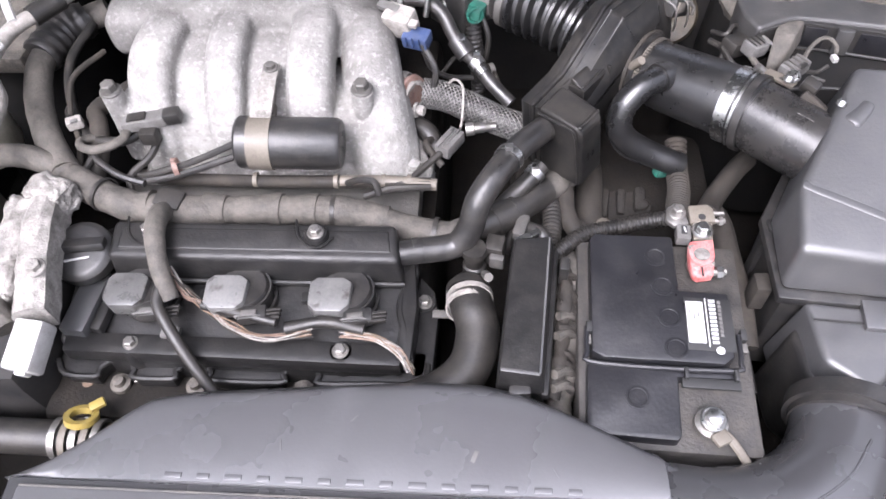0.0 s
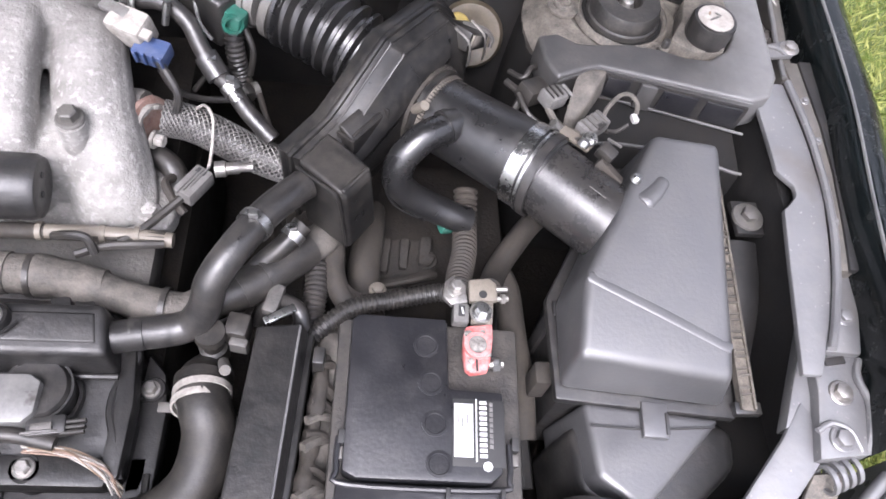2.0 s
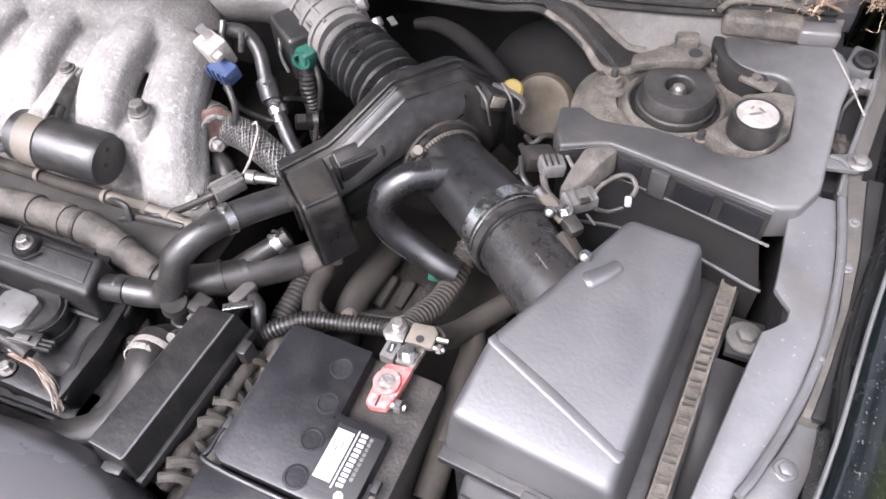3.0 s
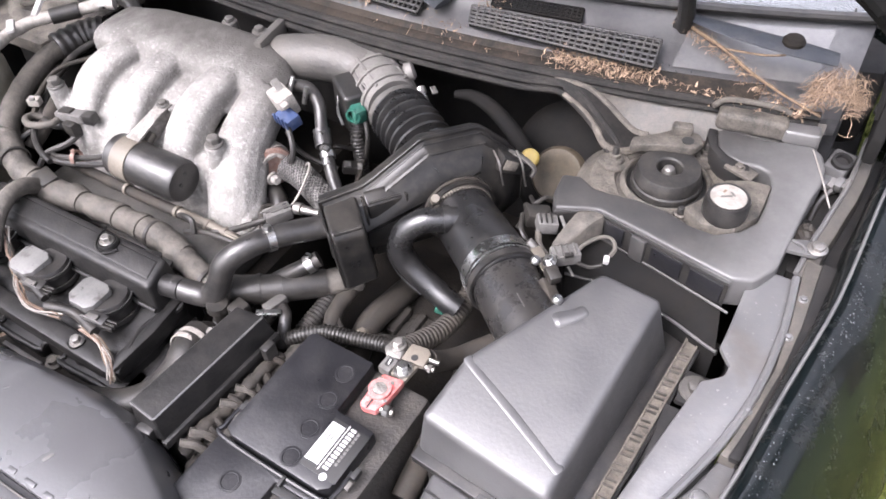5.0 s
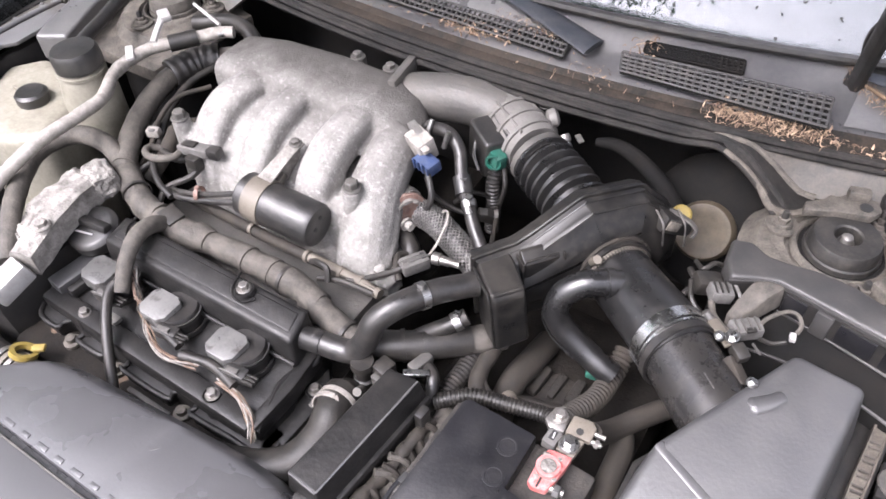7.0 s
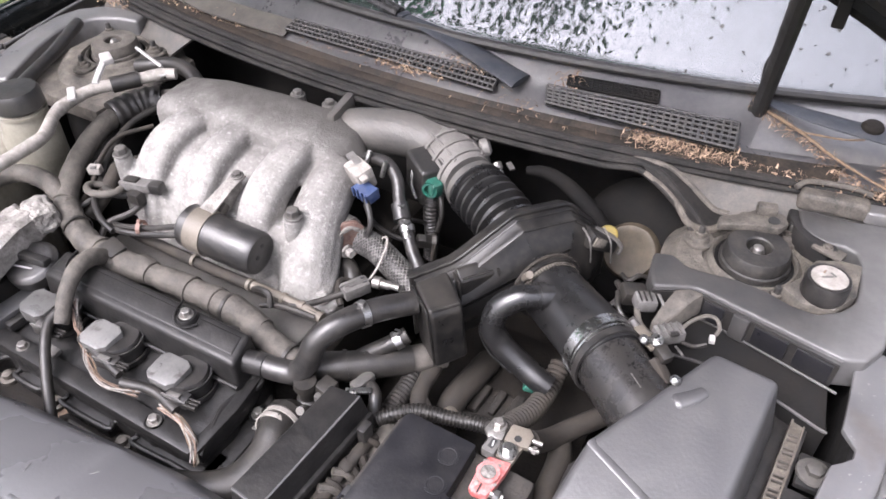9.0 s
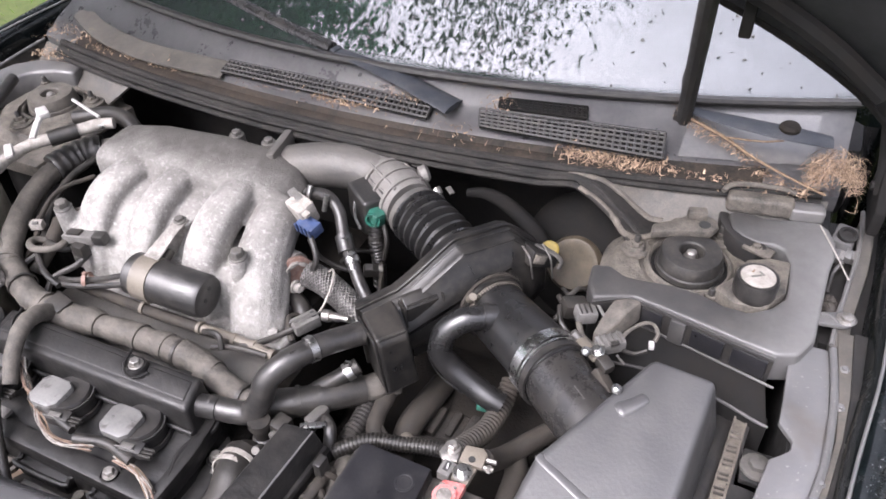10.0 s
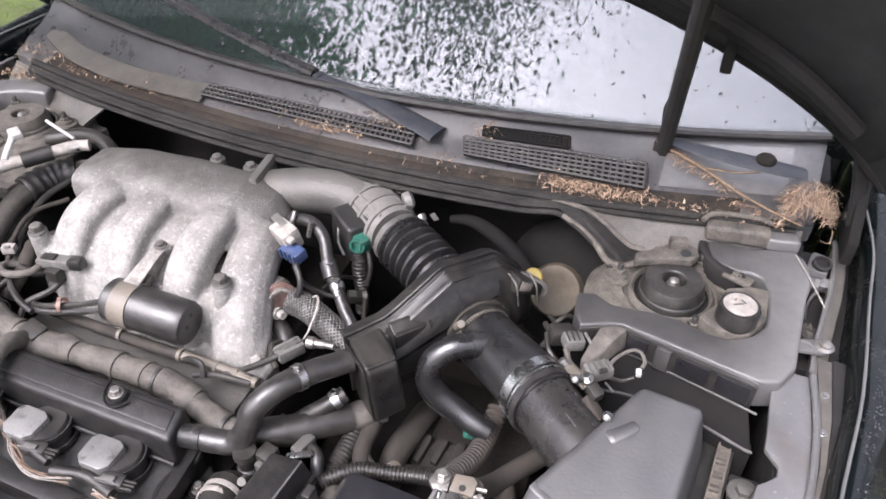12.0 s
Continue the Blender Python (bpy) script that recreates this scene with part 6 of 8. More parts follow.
# ---------- front cylinder bank ----------
def bank():
    t = thing("valve_cover", (-0.12, 0.51, 0.72), "dusty black plastic valve cover over the front cylinder bank", "valve cover")
    ol = [(-0.312, 0.462), (-0.240, 0.446), (-0.10, 0.446), (0.03, 0.444), (0.066, 0.452), (0.068, 0.50), (0.060, 0.520), (0.062, 0.560), (0.045, 0.590), (-0.29, 0.598), (-0.312, 0.57)]
    cover = part("cover", plate(ol, 0.74, lambda x, y: 0.812 + 0.16 * (y - 0.45), 0.006, 3, 0.004), M_COVER, t)
    # the long raised chamber at the back
    part("chamber", loft([[(-0.262, 0.528, 0.815), (0.056, 0.530, 0.815), (0.050, 0.582, 0.815), (-0.262, 0.580, 0.815)],
                          [(-0.257, 0.533, 0.872), (0.052, 0.535, 0.870), (0.046, 0.576, 0.879), (-0.257, 0.574, 0.880)]], True, 0.006, 3), M_COVER, t, "long raised oil chamber")
    part("chamber_lip", tube([(-0.262, 0.527, 0.836), (-0.10, 0.528, 0.836), (0.056, 0.529, 0.836)], 0.0028, 8, 3), M_COVER, t)
    part("chamber_crown", loft([[(-0.248, 0.541, 0.872), (0.044, 0.543, 0.870), (0.040, 0.569, 0.876), (-0.248, 0.567, 0.877)], [(-0.246, 0.543, 0.8755), (0.042, 0.545, 0.8735), (0.038, 0.567, 0.8785), (-0.246, 0.565, 0.8795)]], True, 0.001), M_COVER, t)
    part("front_ledge", plate([(-0.300, 0.446), (0.058, 0.440), (0.060, 0.466), (-0.300, 0.470)], 0.80, 0.824, 0.005), M_COVER, t)
    part("end_rim", plate([(0.052, 0.446), (0.068, 0.446), (0.070, 0.510), (0.064, 0.565), (0.050, 0.565), (0.054, 0.51)], 0.80, 0.828, 0.004), M_COVER, t)
    part("end_lip", tube([(0.046, 0.585, 0.826), (0.058, 0.570, 0.824), (0.064, 0.552, 0.820), (0.055, 0.532, 0.822), (0.052, 0.505, 0.824), (0.060, 0.478, 0.824), (0.066, 0.448, 0.818)], 0.0045, 8, 6), M_COVER, t)
    # scalloped joint along the front foot, drawn in round two foot bolts
    pts = [(-0.318, 0.450), (-0.305, 0.434)]
    for cxx in (-0.250, -0.166, -0.050):
        pts += [(cxx + 0.021 * math.cos(a), 0.432 + 0.021 * math.sin(a)) for a in (math.pi * (1 - k / 8) for k in range(9))]
    pts += [(0.03, 0.434), (0.078, 0.436), (0.082, 0.458)]
    part("joint_flange", plate(pts + [(0.082, 0.475), (-0.318, 0.475)], 0.770, 0.790, 0.003), M_COVER, t)
    part("foot_lip", tube([(x, y + 0.001, 0.791) for x, y in pts], 0.0034, 8, 3), M_COVER, t)
    part("side_flange", plate([(0.062, 0.44), (0.088, 0.445), (0.090, 0.52), (0.084, 0.55), (0.066, 0.57)], 0.765, 0.79, 0.004), M_COVER, t)
    for p in ((-0.219, 0.564, 0.876), (-0.036, 0.560, 0.884), (0.074, 0.534, 0.792), (-0.005, 0.455, 0.824), (-0.227, 0.457, 0.822)):
        part("bolt_boss", lathe([(0.0145, -0.03), (0.013, -0.003), (0.0115, 0)], p), M_COVER, t)
        bolt(t, Vector(p) + Vector((0, 0, -0.0005)), 0.006, 0.009)
    for p in ((-0.219, 0.564, 0.879), (-0.036, 0.560, 0.879)):
        part("boss_wall", tube([(p[0] - 0.024, 0.579, p[2] + 0.0005), (p[0] - 0.019, 0.560, p[2] + 0.0005), (p[0] - 0.010, 0.549, p[2]), (p[0], 0.5455, p[2] - 0.001), (p[0] + 0.010, 0.549, p[2]), (p[0] + 0.018, 0.558, p[2] + 0.0005)], 0.0016, 6, 5), M_COVER, t)
    for x in (-0.166, -0.050, -0.250):
        part("foot_bolt", lathe([(0.011, 0), (0.011, 0.006), (0.0065, 0.007), (0.0062, 0.014), (0.004, 0.015)], (x, 0.433, 0.770), sides=20), M_DUSTYMETAL, t)
    # coils
    for x in (-0.228, -0.122, -0.013):
        coil = part("coil_stem", lathe([(0.027, -0.022), (0.0265, 0.006), (0.024, 0.010)], (x + 0.011, 0.512, 0.842), (0, 0.05, 1), 24), M_RUBBER, t)
        cap = [(-0.022, -0.013), (-0.013, -0.021), (0.013, -0.021), (0.021, -0.013), (0.022, 0.013), (0.013, 0.019), (-0.015, 0.019), (-0.022, 0.012)]
        bm = plate(cap, 0.0, 0.022, 0.003)
        bm.transform(pose(x - 0.004, 0.503, 0.838, 2, 0, 1))
        part("coil_cap", bm, M_COIL, coil, "pale dusty coil cap")
        part("coil_ear", block((x - 0.032, 0.508, 0.838), (0.012, 0.012, 0.008), 0.002), M_COVER, coil)
        plug = part("coil_plug", block((x + 0.026, 0.482, 0.846), (0.030, 0.016, 0.014), 0.003, (0, 0, 8)), M_BLACK, coil, "black coil connector")
        part("boot_ring", ring((x + 0.011, 0.512, 0.846), (0, 0.05, 1), 0.0268, 0.002, 0.005, 28), M_BLACK, coil)
        part("boot_ring", ring((x + 0.011, 0.512, 0.828), (0, 0.05, 1), 0.0285, 0.003, 0.006, 28), M_RUBBER, coil)
        part("plug_clip", block((x + 0.024, 0.480, 0.8545), (0.016, 0.006, 0.003), 0.001, (0, 0, 8)), M_CASTDARK, coil)
        part("plug_catch", tube([(x + 0.012, 0.4745, 0.852), (x + 0.012, 0.474, 0.8560), (x + 0.028, 0.476, 0.8565), (x + 0.036, 0.478, 0.852)], 0.0011, 6, 3), M_CONN, coil)
        for k in range(3):
            part("plug_rib", block((x + 0.046, 0.4775 + 0.0045 * k, 0.848), (0.018, 0.0030, 0.006), 0.0008, (0, 0, 8)), M_OLDRUBBER, plug)
    part("step", block((-0.285, 0.50, 0.828), (0.028, 0.075, 0.018), 0.003, (0, 0, -6)), M_GREY, t, "grey stepped cover end")
    part("step", block((-0.262, 0.507, 0.826), (0.012, 0.08, 0.014), 0.003, (0, 0, -6)), M_COVER, t)
    part("clip", block((-0.185, 0.468, 0.828), (0.02, 0.012, 0.006), 0.001), M_CONN, t)
    for x in (-0.205, -0.17, 0.0, 0.02):
        part("tab", block((x, 0.590, 0.845), (0.016, 0.012, 0.006), 0.001, (0, 0, 12)), M_CONN if x < -0.18 else M_BLACK, t)
    part("spigot", tube([(0.05, 0.558, 0.852), (0.075, 0.562, 0.853)], 0.014, 16, 0), M_COVER, t)
    part("side_tab", block((0.096, 0.515, 0.80), (0.024, 0.009, 0.004), 0.001), M_CASTDARK, t)


bank()

oil = thing("oil_filler_cap", (-0.290, 0.546, 0.845), "black plastic oil filler cap with a worn printed mark", "cap")
part("cap", lathe([(0.030, 0.0), (0.034, 0.006), (0.034, 0.020), (0.030, 0.025), (0.026, 0.026), (0.001, 0.0262)], (-0.290, 0.546, 0.848), (0.05, -0.25, 1), 28), M_BLACK, oil)
part("grip", block((-0.290, 0.542, 0.877), (0.060, 0.014, 0.010), 0.003, (-14, 0, 8)), M_BLACK, oil)
part("print", block((-0.288, 0.528, 0.8722), (0.026, 0.003, 0.0008), 0.0002, (-14, 0, 14)), M_LABEL, oil, "worn white printed mark")


# engine under the covers, so that no gap shows daylight
eng = thing("engine_block", (-0.12, 0.68, 0.56), "grimy dark engine block deep in the bay", "engine")
part("block", roughen(block((-0.12, 0.66, 0.66), (0.40, 0.50, 0.20), 0.02), 0.01, 20), M_GRIME, eng)
part("rear_bank", roughen(block((-0.13, 0.86, 0.76), (0.40, 0.18, 0.12), 0.02), 0.008, 25), M_GRIME, eng)
part("valley", roughen(block((-0.12, 0.66, 0.785), (0.36, 0.10, 0.05), 0.01), 0.006, 30), M_CASTDARK, eng)
part("front_face", roughen(block((-0.12, 0.425, 0.70), (0.42, 0.06, 0.14), 0.01), 0.008, 30), M_GRIME, eng)
part("gearbox", roughen(block((0.30, 0.72, 0.67), (0.26, 0.26, 0.16), 0.03), 0.012, 18), M_GRIME, eng)


# ---------- battery ----------
def battery():
    t = thing("battery", (0.315, 0.48, 0.63), "black car battery with a white printed label, dusty shoulders", "battery")
    turn = pose(0.318, 0.475, 0, 0, 0, -2.0)

    def local(bm):
        bm.transform(turn)
        return bm

    part("case", local(block((0, 0, 0.735), (0.168, 0.232, 0.196), 0.006)), M_TRAY, t, "dusty black case")
    top = part("lid", local(plate([(-0.072, -0.028), (-0.060, -0.034), (0.052, -0.034), (0.062, -0.026), (0.064, 0.010), (0.064, 0.045), (0.016, 0.046), (0.014, 0.112), (-0.066, 0.112), (-0.072, 0.106)], 0.828, 0.853, 0.003)), M_BATTERY, t, "smooth black lid")
    part("front_lid", local(plate([(-0.077, -0.102), (-0.073, -0.108), (0.004, -0.110), (0.008, -0.105), (0.009, -0.047), (0.066, -0.046), (0.066, -0.036), (-0.076, -0.036)], 0.826, 0.8465, 0.003)), M_BATTERY, t)
    part("lid_lip", local(tube([(-0.076, 0.0, 0.8485), (-0.076, -0.026, 0.8485), (-0.066, -0.0385, 0.8485), (0.056, -0.0385, 0.8485), (0.068, -0.029, 0.8485), (0.069, 0.0, 0.8485)], 0.0026, 8, 5)), M_BATTERY, top)
    for x, y in ((-0.005, 0.085), (0.0, 0.05), (0.004, 0.014), (0.008, -0.02), (-0.03, -0.07)):
        part("vent_plug", local(lathe([(0.0115, 0), (0.0115, 0.0008), (0.009, 0.0010), (0.0085, 0.0004)], (x, y, 0.8528 if y > -0.04 else 0.8465))), M_BATTERY, top)
    for s in (-1, 1):
        part("side_clip", local(block((s * 0.0735, 0.0, 0.848), (0.006, 0.012, 0.008), 0.001)), M_INK, top)
        part("clip_tab", local(block((s * 0.0735, -0.013, 0.846), (0.006, 0.010, 0.006), 0.001)), M_CASTDARK, top)
    plate_x, plate_y = 0.040, 0.010
    lab = part("label_ground", local(block((0.0415, 0.008, 0.8534), (0.045, 0.058, 0.0006), 0.0002)), M_INK, top)
    part("label", local(block((0.0285, 0.0095, 0.8543), (0.0165, 0.046, 0.0006), 0.0002)), M_LABEL, lab, "white paper label")
    for k in range(3):
        part("print", local(block((0.0275 + 0.004 * (k - 1), 0.019 - 0.003 * (k % 2), 0.8548), (0.0012, 0.008, 0.0004), 0.0001)), M_CONN, lab)
    part("rule", local(block((0.0395, 0.010, 0.8543), (0.0012, 0.054, 0.0006), 0.0001)), M_LABEL, lab)
    for k in range(11):
        part("print_bar", local(block((0.0455, 0.034 - 0.0046 * k, 0.8543), (0.0062, 0.0030, 0.0006), 0.0001)), M_LABEL, lab)
    for k in range(9):
        part("print_bar", local(block((0.0525, 0.033 - 0.0046 * k, 0.8543), (0.0030, 0.0034, 0.0006), 0.0001)), M_CONN, lab)
    part("print_mark", local(lathe([(0.0042, 0), (0.0042, 0.0005), (0.001, 0.0006)], (0.049, -0.0205, 0.8538), sides=8)), M_LABEL, lab)
    part("slot", local(block((0.039, -0.052, 0.845), (0.054, 0.010, 0.004), 0.001)), M_INK, t)
    for dx in (0.016, 0.062):
        part("latch", local(block((dx, -0.044, 0.850), (0.004, 0.012, 0.005), 0.001)), M_INK, t)
    # negative post
    neg = part("negative_post", lathe([(0.015, 0), (0.015, 0.007), (0.010, 0.008), (0.0095, 0.017), (0.007, 0.019)], (0.350, 0.384, 0.838), sides=24), M_STEEL, t, "corroded lead post")
    part("clamp_nut", bolt_mesh((0.350, 0.384, 0.853), 0.008, 0.009), M_BRIGHT, neg)
    part("clamp_arm", tube([(0.355, 0.378, 0.846), (0.366, 0.366, 0.846), (0.378, 0.350, 0.838), (0.392, 0.335, 0.825)], 0.0045, 8, 5, flat=0.6), M_CREAM, neg)
    part("crust", roughen(block((0.356, 0.368, 0.847), (0.014, 0.012, 0.006), 0.002, (0, 0, 30)), 0.003, 150), M_CREAM, neg)


battery()


def positive_clamp():
    t = thing("battery_terminal", (0.362, 0.575, 0.835), "red positive battery clamp crusted white, with a zinc link block", "terminal")
    part("post", lathe([(0.012, 0), (0.0095, 0.020), (0.0085, 0.024)], (0.362, 0.560, 0.836), sides=20), M_STEEL, t)
    part("clamp", roughen(plate([(0.351, 0.537), (0.356, 0.534), (0.371, 0.537), (0.374, 0.548), (0.377, 0.566), (0.378, 0.583), (0.353, 0.580), (0.350, 0.566), (0.350, 0.550)], 0.844, 0.855, 0.003), 0.0008, 150), M_RED, t, "red clamp with white crust")
    part("clamp_ring", roughen(ring((0.362, 0.560, 0.857), (0, 0, 1), 0.0082, 0.0042, 0.005, 26), 0.0008, 200), M_RED, t)
    part("clamp_slot", block((0.361, 0.543, 0.8552), (0.0022, 0.014, 0.0012), 0.0004), M_INK, t)
    part("crust", roughen(lathe([(0.0085, 0), (0.0075, 0.003), (0.002, 0.0045)], (0.362, 0.560, 0.857), sides=24), 0.0018, 320), M_CORRODED, t)
    for x, y, r in ((0.355, 0.572, 0.004), (0.372, 0.552, 0.003), (0.356, 0.546, 0.0035), (0.368, 0.574, 0.003)):
        part("crust_spot", roughen(lathe([(r, 0), (r * 0.8, 0.0012), (r * 0.2, 0.0018)], (x, y, 0.8545), sides=12), 0.0010, 400), M_CORRODED, t)
    part("cross_bolt", rod((0.354, 0.5425, 0.849), (0.386, 0.546, 0.849), 0.0038, 8), M_STEEL, t)
    part("cross_nut", lathe([(0.0066, 0), (0.0066, 0.006), (0.0045, 0.0075)], (0.376, 0.545, 0.849), (1, 0.10, 0), 6), M_BRIGHT, t)
    link = part("link_plate", roughen(plate([(0.333, 0.611), (0.341, 0.603), (0.357, 0.606), (0.354, 0.630), (0.345, 0.635), (0.336, 0.628)], 0.843, 0.850, 0.002), 0.0007, 160), M_STEEL, t, "tarnished zinc link plate")
    right = part("link_plate", roughen(plate([(0.358, 0.606), (0.385, 0.608), (0.385, 0.626), (0.378, 0.632), (0.358, 0.629)], 0.845, 0.852, 0.002), 0.0006, 160), M_CREAM, t, "tarnished zinc link plate")
    part("nut", bolt_mesh((0.346, 0.620, 0.850), 0.0062, 0.010), M_STEEL, link)
    part("hole", lathe([(0.0040, 0), (0.0040, 0.0006)], (0.371, 0.614, 0.8519), sides=14), M_INK, right)
    part("tongue", roughen(plate([(0.358, 0.584), (0.378, 0.582), (0.381, 0.606), (0.360, 0.606)], 0.846, 0.853, 0.002), 0.0006, 150), M_CREAM, right)
    part("nut", bolt_mesh((0.368, 0.5945, 0.853), 0.0066, 0.010), M_BRIGHT, right)
    part("washer", lathe([(0.011, 0), (0.011, 0.0015), (0.007, 0.002)], (0.368, 0.5945, 0.853)), M_STEEL, right)
    part("fuse_frame", block((0.3495, 0.594, 0.846), (0.015, 0.019, 0.014), 0.002, (0, 0, -4)), M_CONN, link, "grey fuse carrier")
    part("fuse_window", block((0.3498, 0.5955, 0.8532), (0.0062, 0.011, 0.0012), 0.0004, (0, 0, -4)), M_INK, link)
    part("fuse_blade", block((0.3505, 0.5955, 0.8540), (0.0016, 0.007, 0.0008), 0.0002, (0, 0, 10)), M_LABEL, link)
    for y in (0.612, 0.622):
        part("stud", rod((0.383, y, 0.847), (0.396, y + 0.001, 0.847), 0.0028, 8), M_STEEL, right)
    part("stud_nut", lathe([(0.005, 0), (0.005, 0.004)], (0.389, 0.6125, 0.847), (1, 0.05, 0), 6), M_STEEL, right)


positive_clamp()


def relay_box():
    t = thing("relay_box", (0.183, 0.485, 0.74), "long black relay box with a dusty lid and clips", "relay box")
    bm = loft([[(0.153, 0.408, 0.846), (0.199, 0.404, 0.846), (0.213, 0.569, 0.846), (0.167, 0.566, 0.846)], [(0.156, 0.413, 0.8815), (0.194, 0.409, 0.8815), (0.207, 0.565, 0.8790), (0.170, 0.561, 0.8800)]], True, 0.0024, 3)
    lid = part("lid", bm, M_COVER, t, "dusty black lid")
    part("lid_edge", tube([(0.158, 0.4125, 0.8812), (0.1925, 0.4088, 0.8812), (0.1935, 0.4105, 0.8812), (0.2055, 0.563, 0.8788)], 0.0011, 6, 1), M_TRIM, lid, "worn pale edge")
    part("lid_step", loft([[(0.196, 0.402, 0.840), (0.204, 0.402, 0.840), (0.218, 0.570, 0.840), (0.208, 0.570, 0.840)], [(0.196, 0.403, 0.850), (0.203, 0.403, 0.850), (0.217, 0.569, 0.850), (0.208, 0.569, 0.850)]], True, 0.002), M_COVER, lid)
    part("body", roughen(block((0.186, 0.49, 0.79), (0.044, 0.150, 0.095), 0.005, (0, 0, -5)), 0.002, 40), M_BLACK, t)
    part("side_case", roughen(loft([[(0.206, 0.418, 0.74), (0.226, 0.420, 0.74), (0.240, 0.565, 0.74), (0.218, 0.563, 0.74)], [(0.206, 0.420, 0.812), (0.222, 0.422, 0.806), (0.236, 0.563, 0.806), (0.218, 0.561, 0.814)]], True, 0.004), 0.002, 50), M_DUSTYMETAL, t, "dusty ribbed side case")
    part("front_clip", block((0.176, 0.404, 0.850), (0.020, 0.010, 0.018), 0.002, (0, 0, 6)), M_BLACK, t)
    part("clip_bar", block((0.176, 0.397, 0.853), (0.014, 0.003, 0.003), 0.001, (0, 0, 6)), M_CASTDARK, t)
    part("side_clip", block((0.222, 0.545, 0.845), (0.010, 0.016, 0.03), 0.002, (0, 0, -5)), M_BLACK, t)
    part("side_clip", block((0.210, 0.435, 0.820), (0.010, 0.016, 0.03), 0.002, (0, 0, -5)), M_BLACK, t)
    for k, (line, r) in enumerate((([(0.213, 0.400, 0.775), (0.219, 0.430, 0.803), (0.224, 0.470, 0.812), (0.230, 0.515, 0.808), (0.235, 0.560, 0.815), (0.232, 0.590, 0.800)], 0.0135),
                                   ([(0.222, 0.405, 0.755), (0.229, 0.445, 0.782), (0.233, 0.490, 0.786), (0.239, 0.540, 0.790), (0.243, 0.575, 0.780)], 0.0120),
                                   ([(0.208, 0.412, 0.822), (0.214, 0.440, 0.834), (0.219, 0.480, 0.830), (0.224, 0.520, 0.836), (0.226, 0.555, 0.828)], 0.0075))):
        part("wrapped_loom", crusty(tube(line, lambda q, r=r: r * (1 + 0.04 * math.sin(31 * q) + 0.03 * math.sin(67 * q + 1)), 14, 12, wobble=0.30), 0.0012, 110, 1), (M_LOOM, M_CONDUIT, M_CONDUIT)[k], t, "wrinkled dusty taped bundle")
    for y, dz, ang in ((0.418, 0.002, 14), (0.432, 0.004, 18), (0.447, 0.0, -8), (0.458, -0.002, -12), (0.474, 0.002, 16), (0.486, 0.0, -6), (0.497, 0.003, 10), (0.514, 0.001, -14), (0.530, 0.0, -20), (0.545, 0.002, 8)):
        x = 0.2165 + 0.09 * (y - 0.425)
        part("cable", tube([(x - 0.008, y - 0.004, 0.838 + dz), (x + 0.004, y + 0.0003 * ang, 0.832), (x + 0.012, y + 0.0006 * ang, 0.812), (x + 0.013, y + 0.0009 * ang, 0.778)], 0.0036 + 0.00008 * abs(ang), 8, 5, wobble=0.2), M_LOOM if ang > 9 else M_CONDUIT, t)


relay_box()


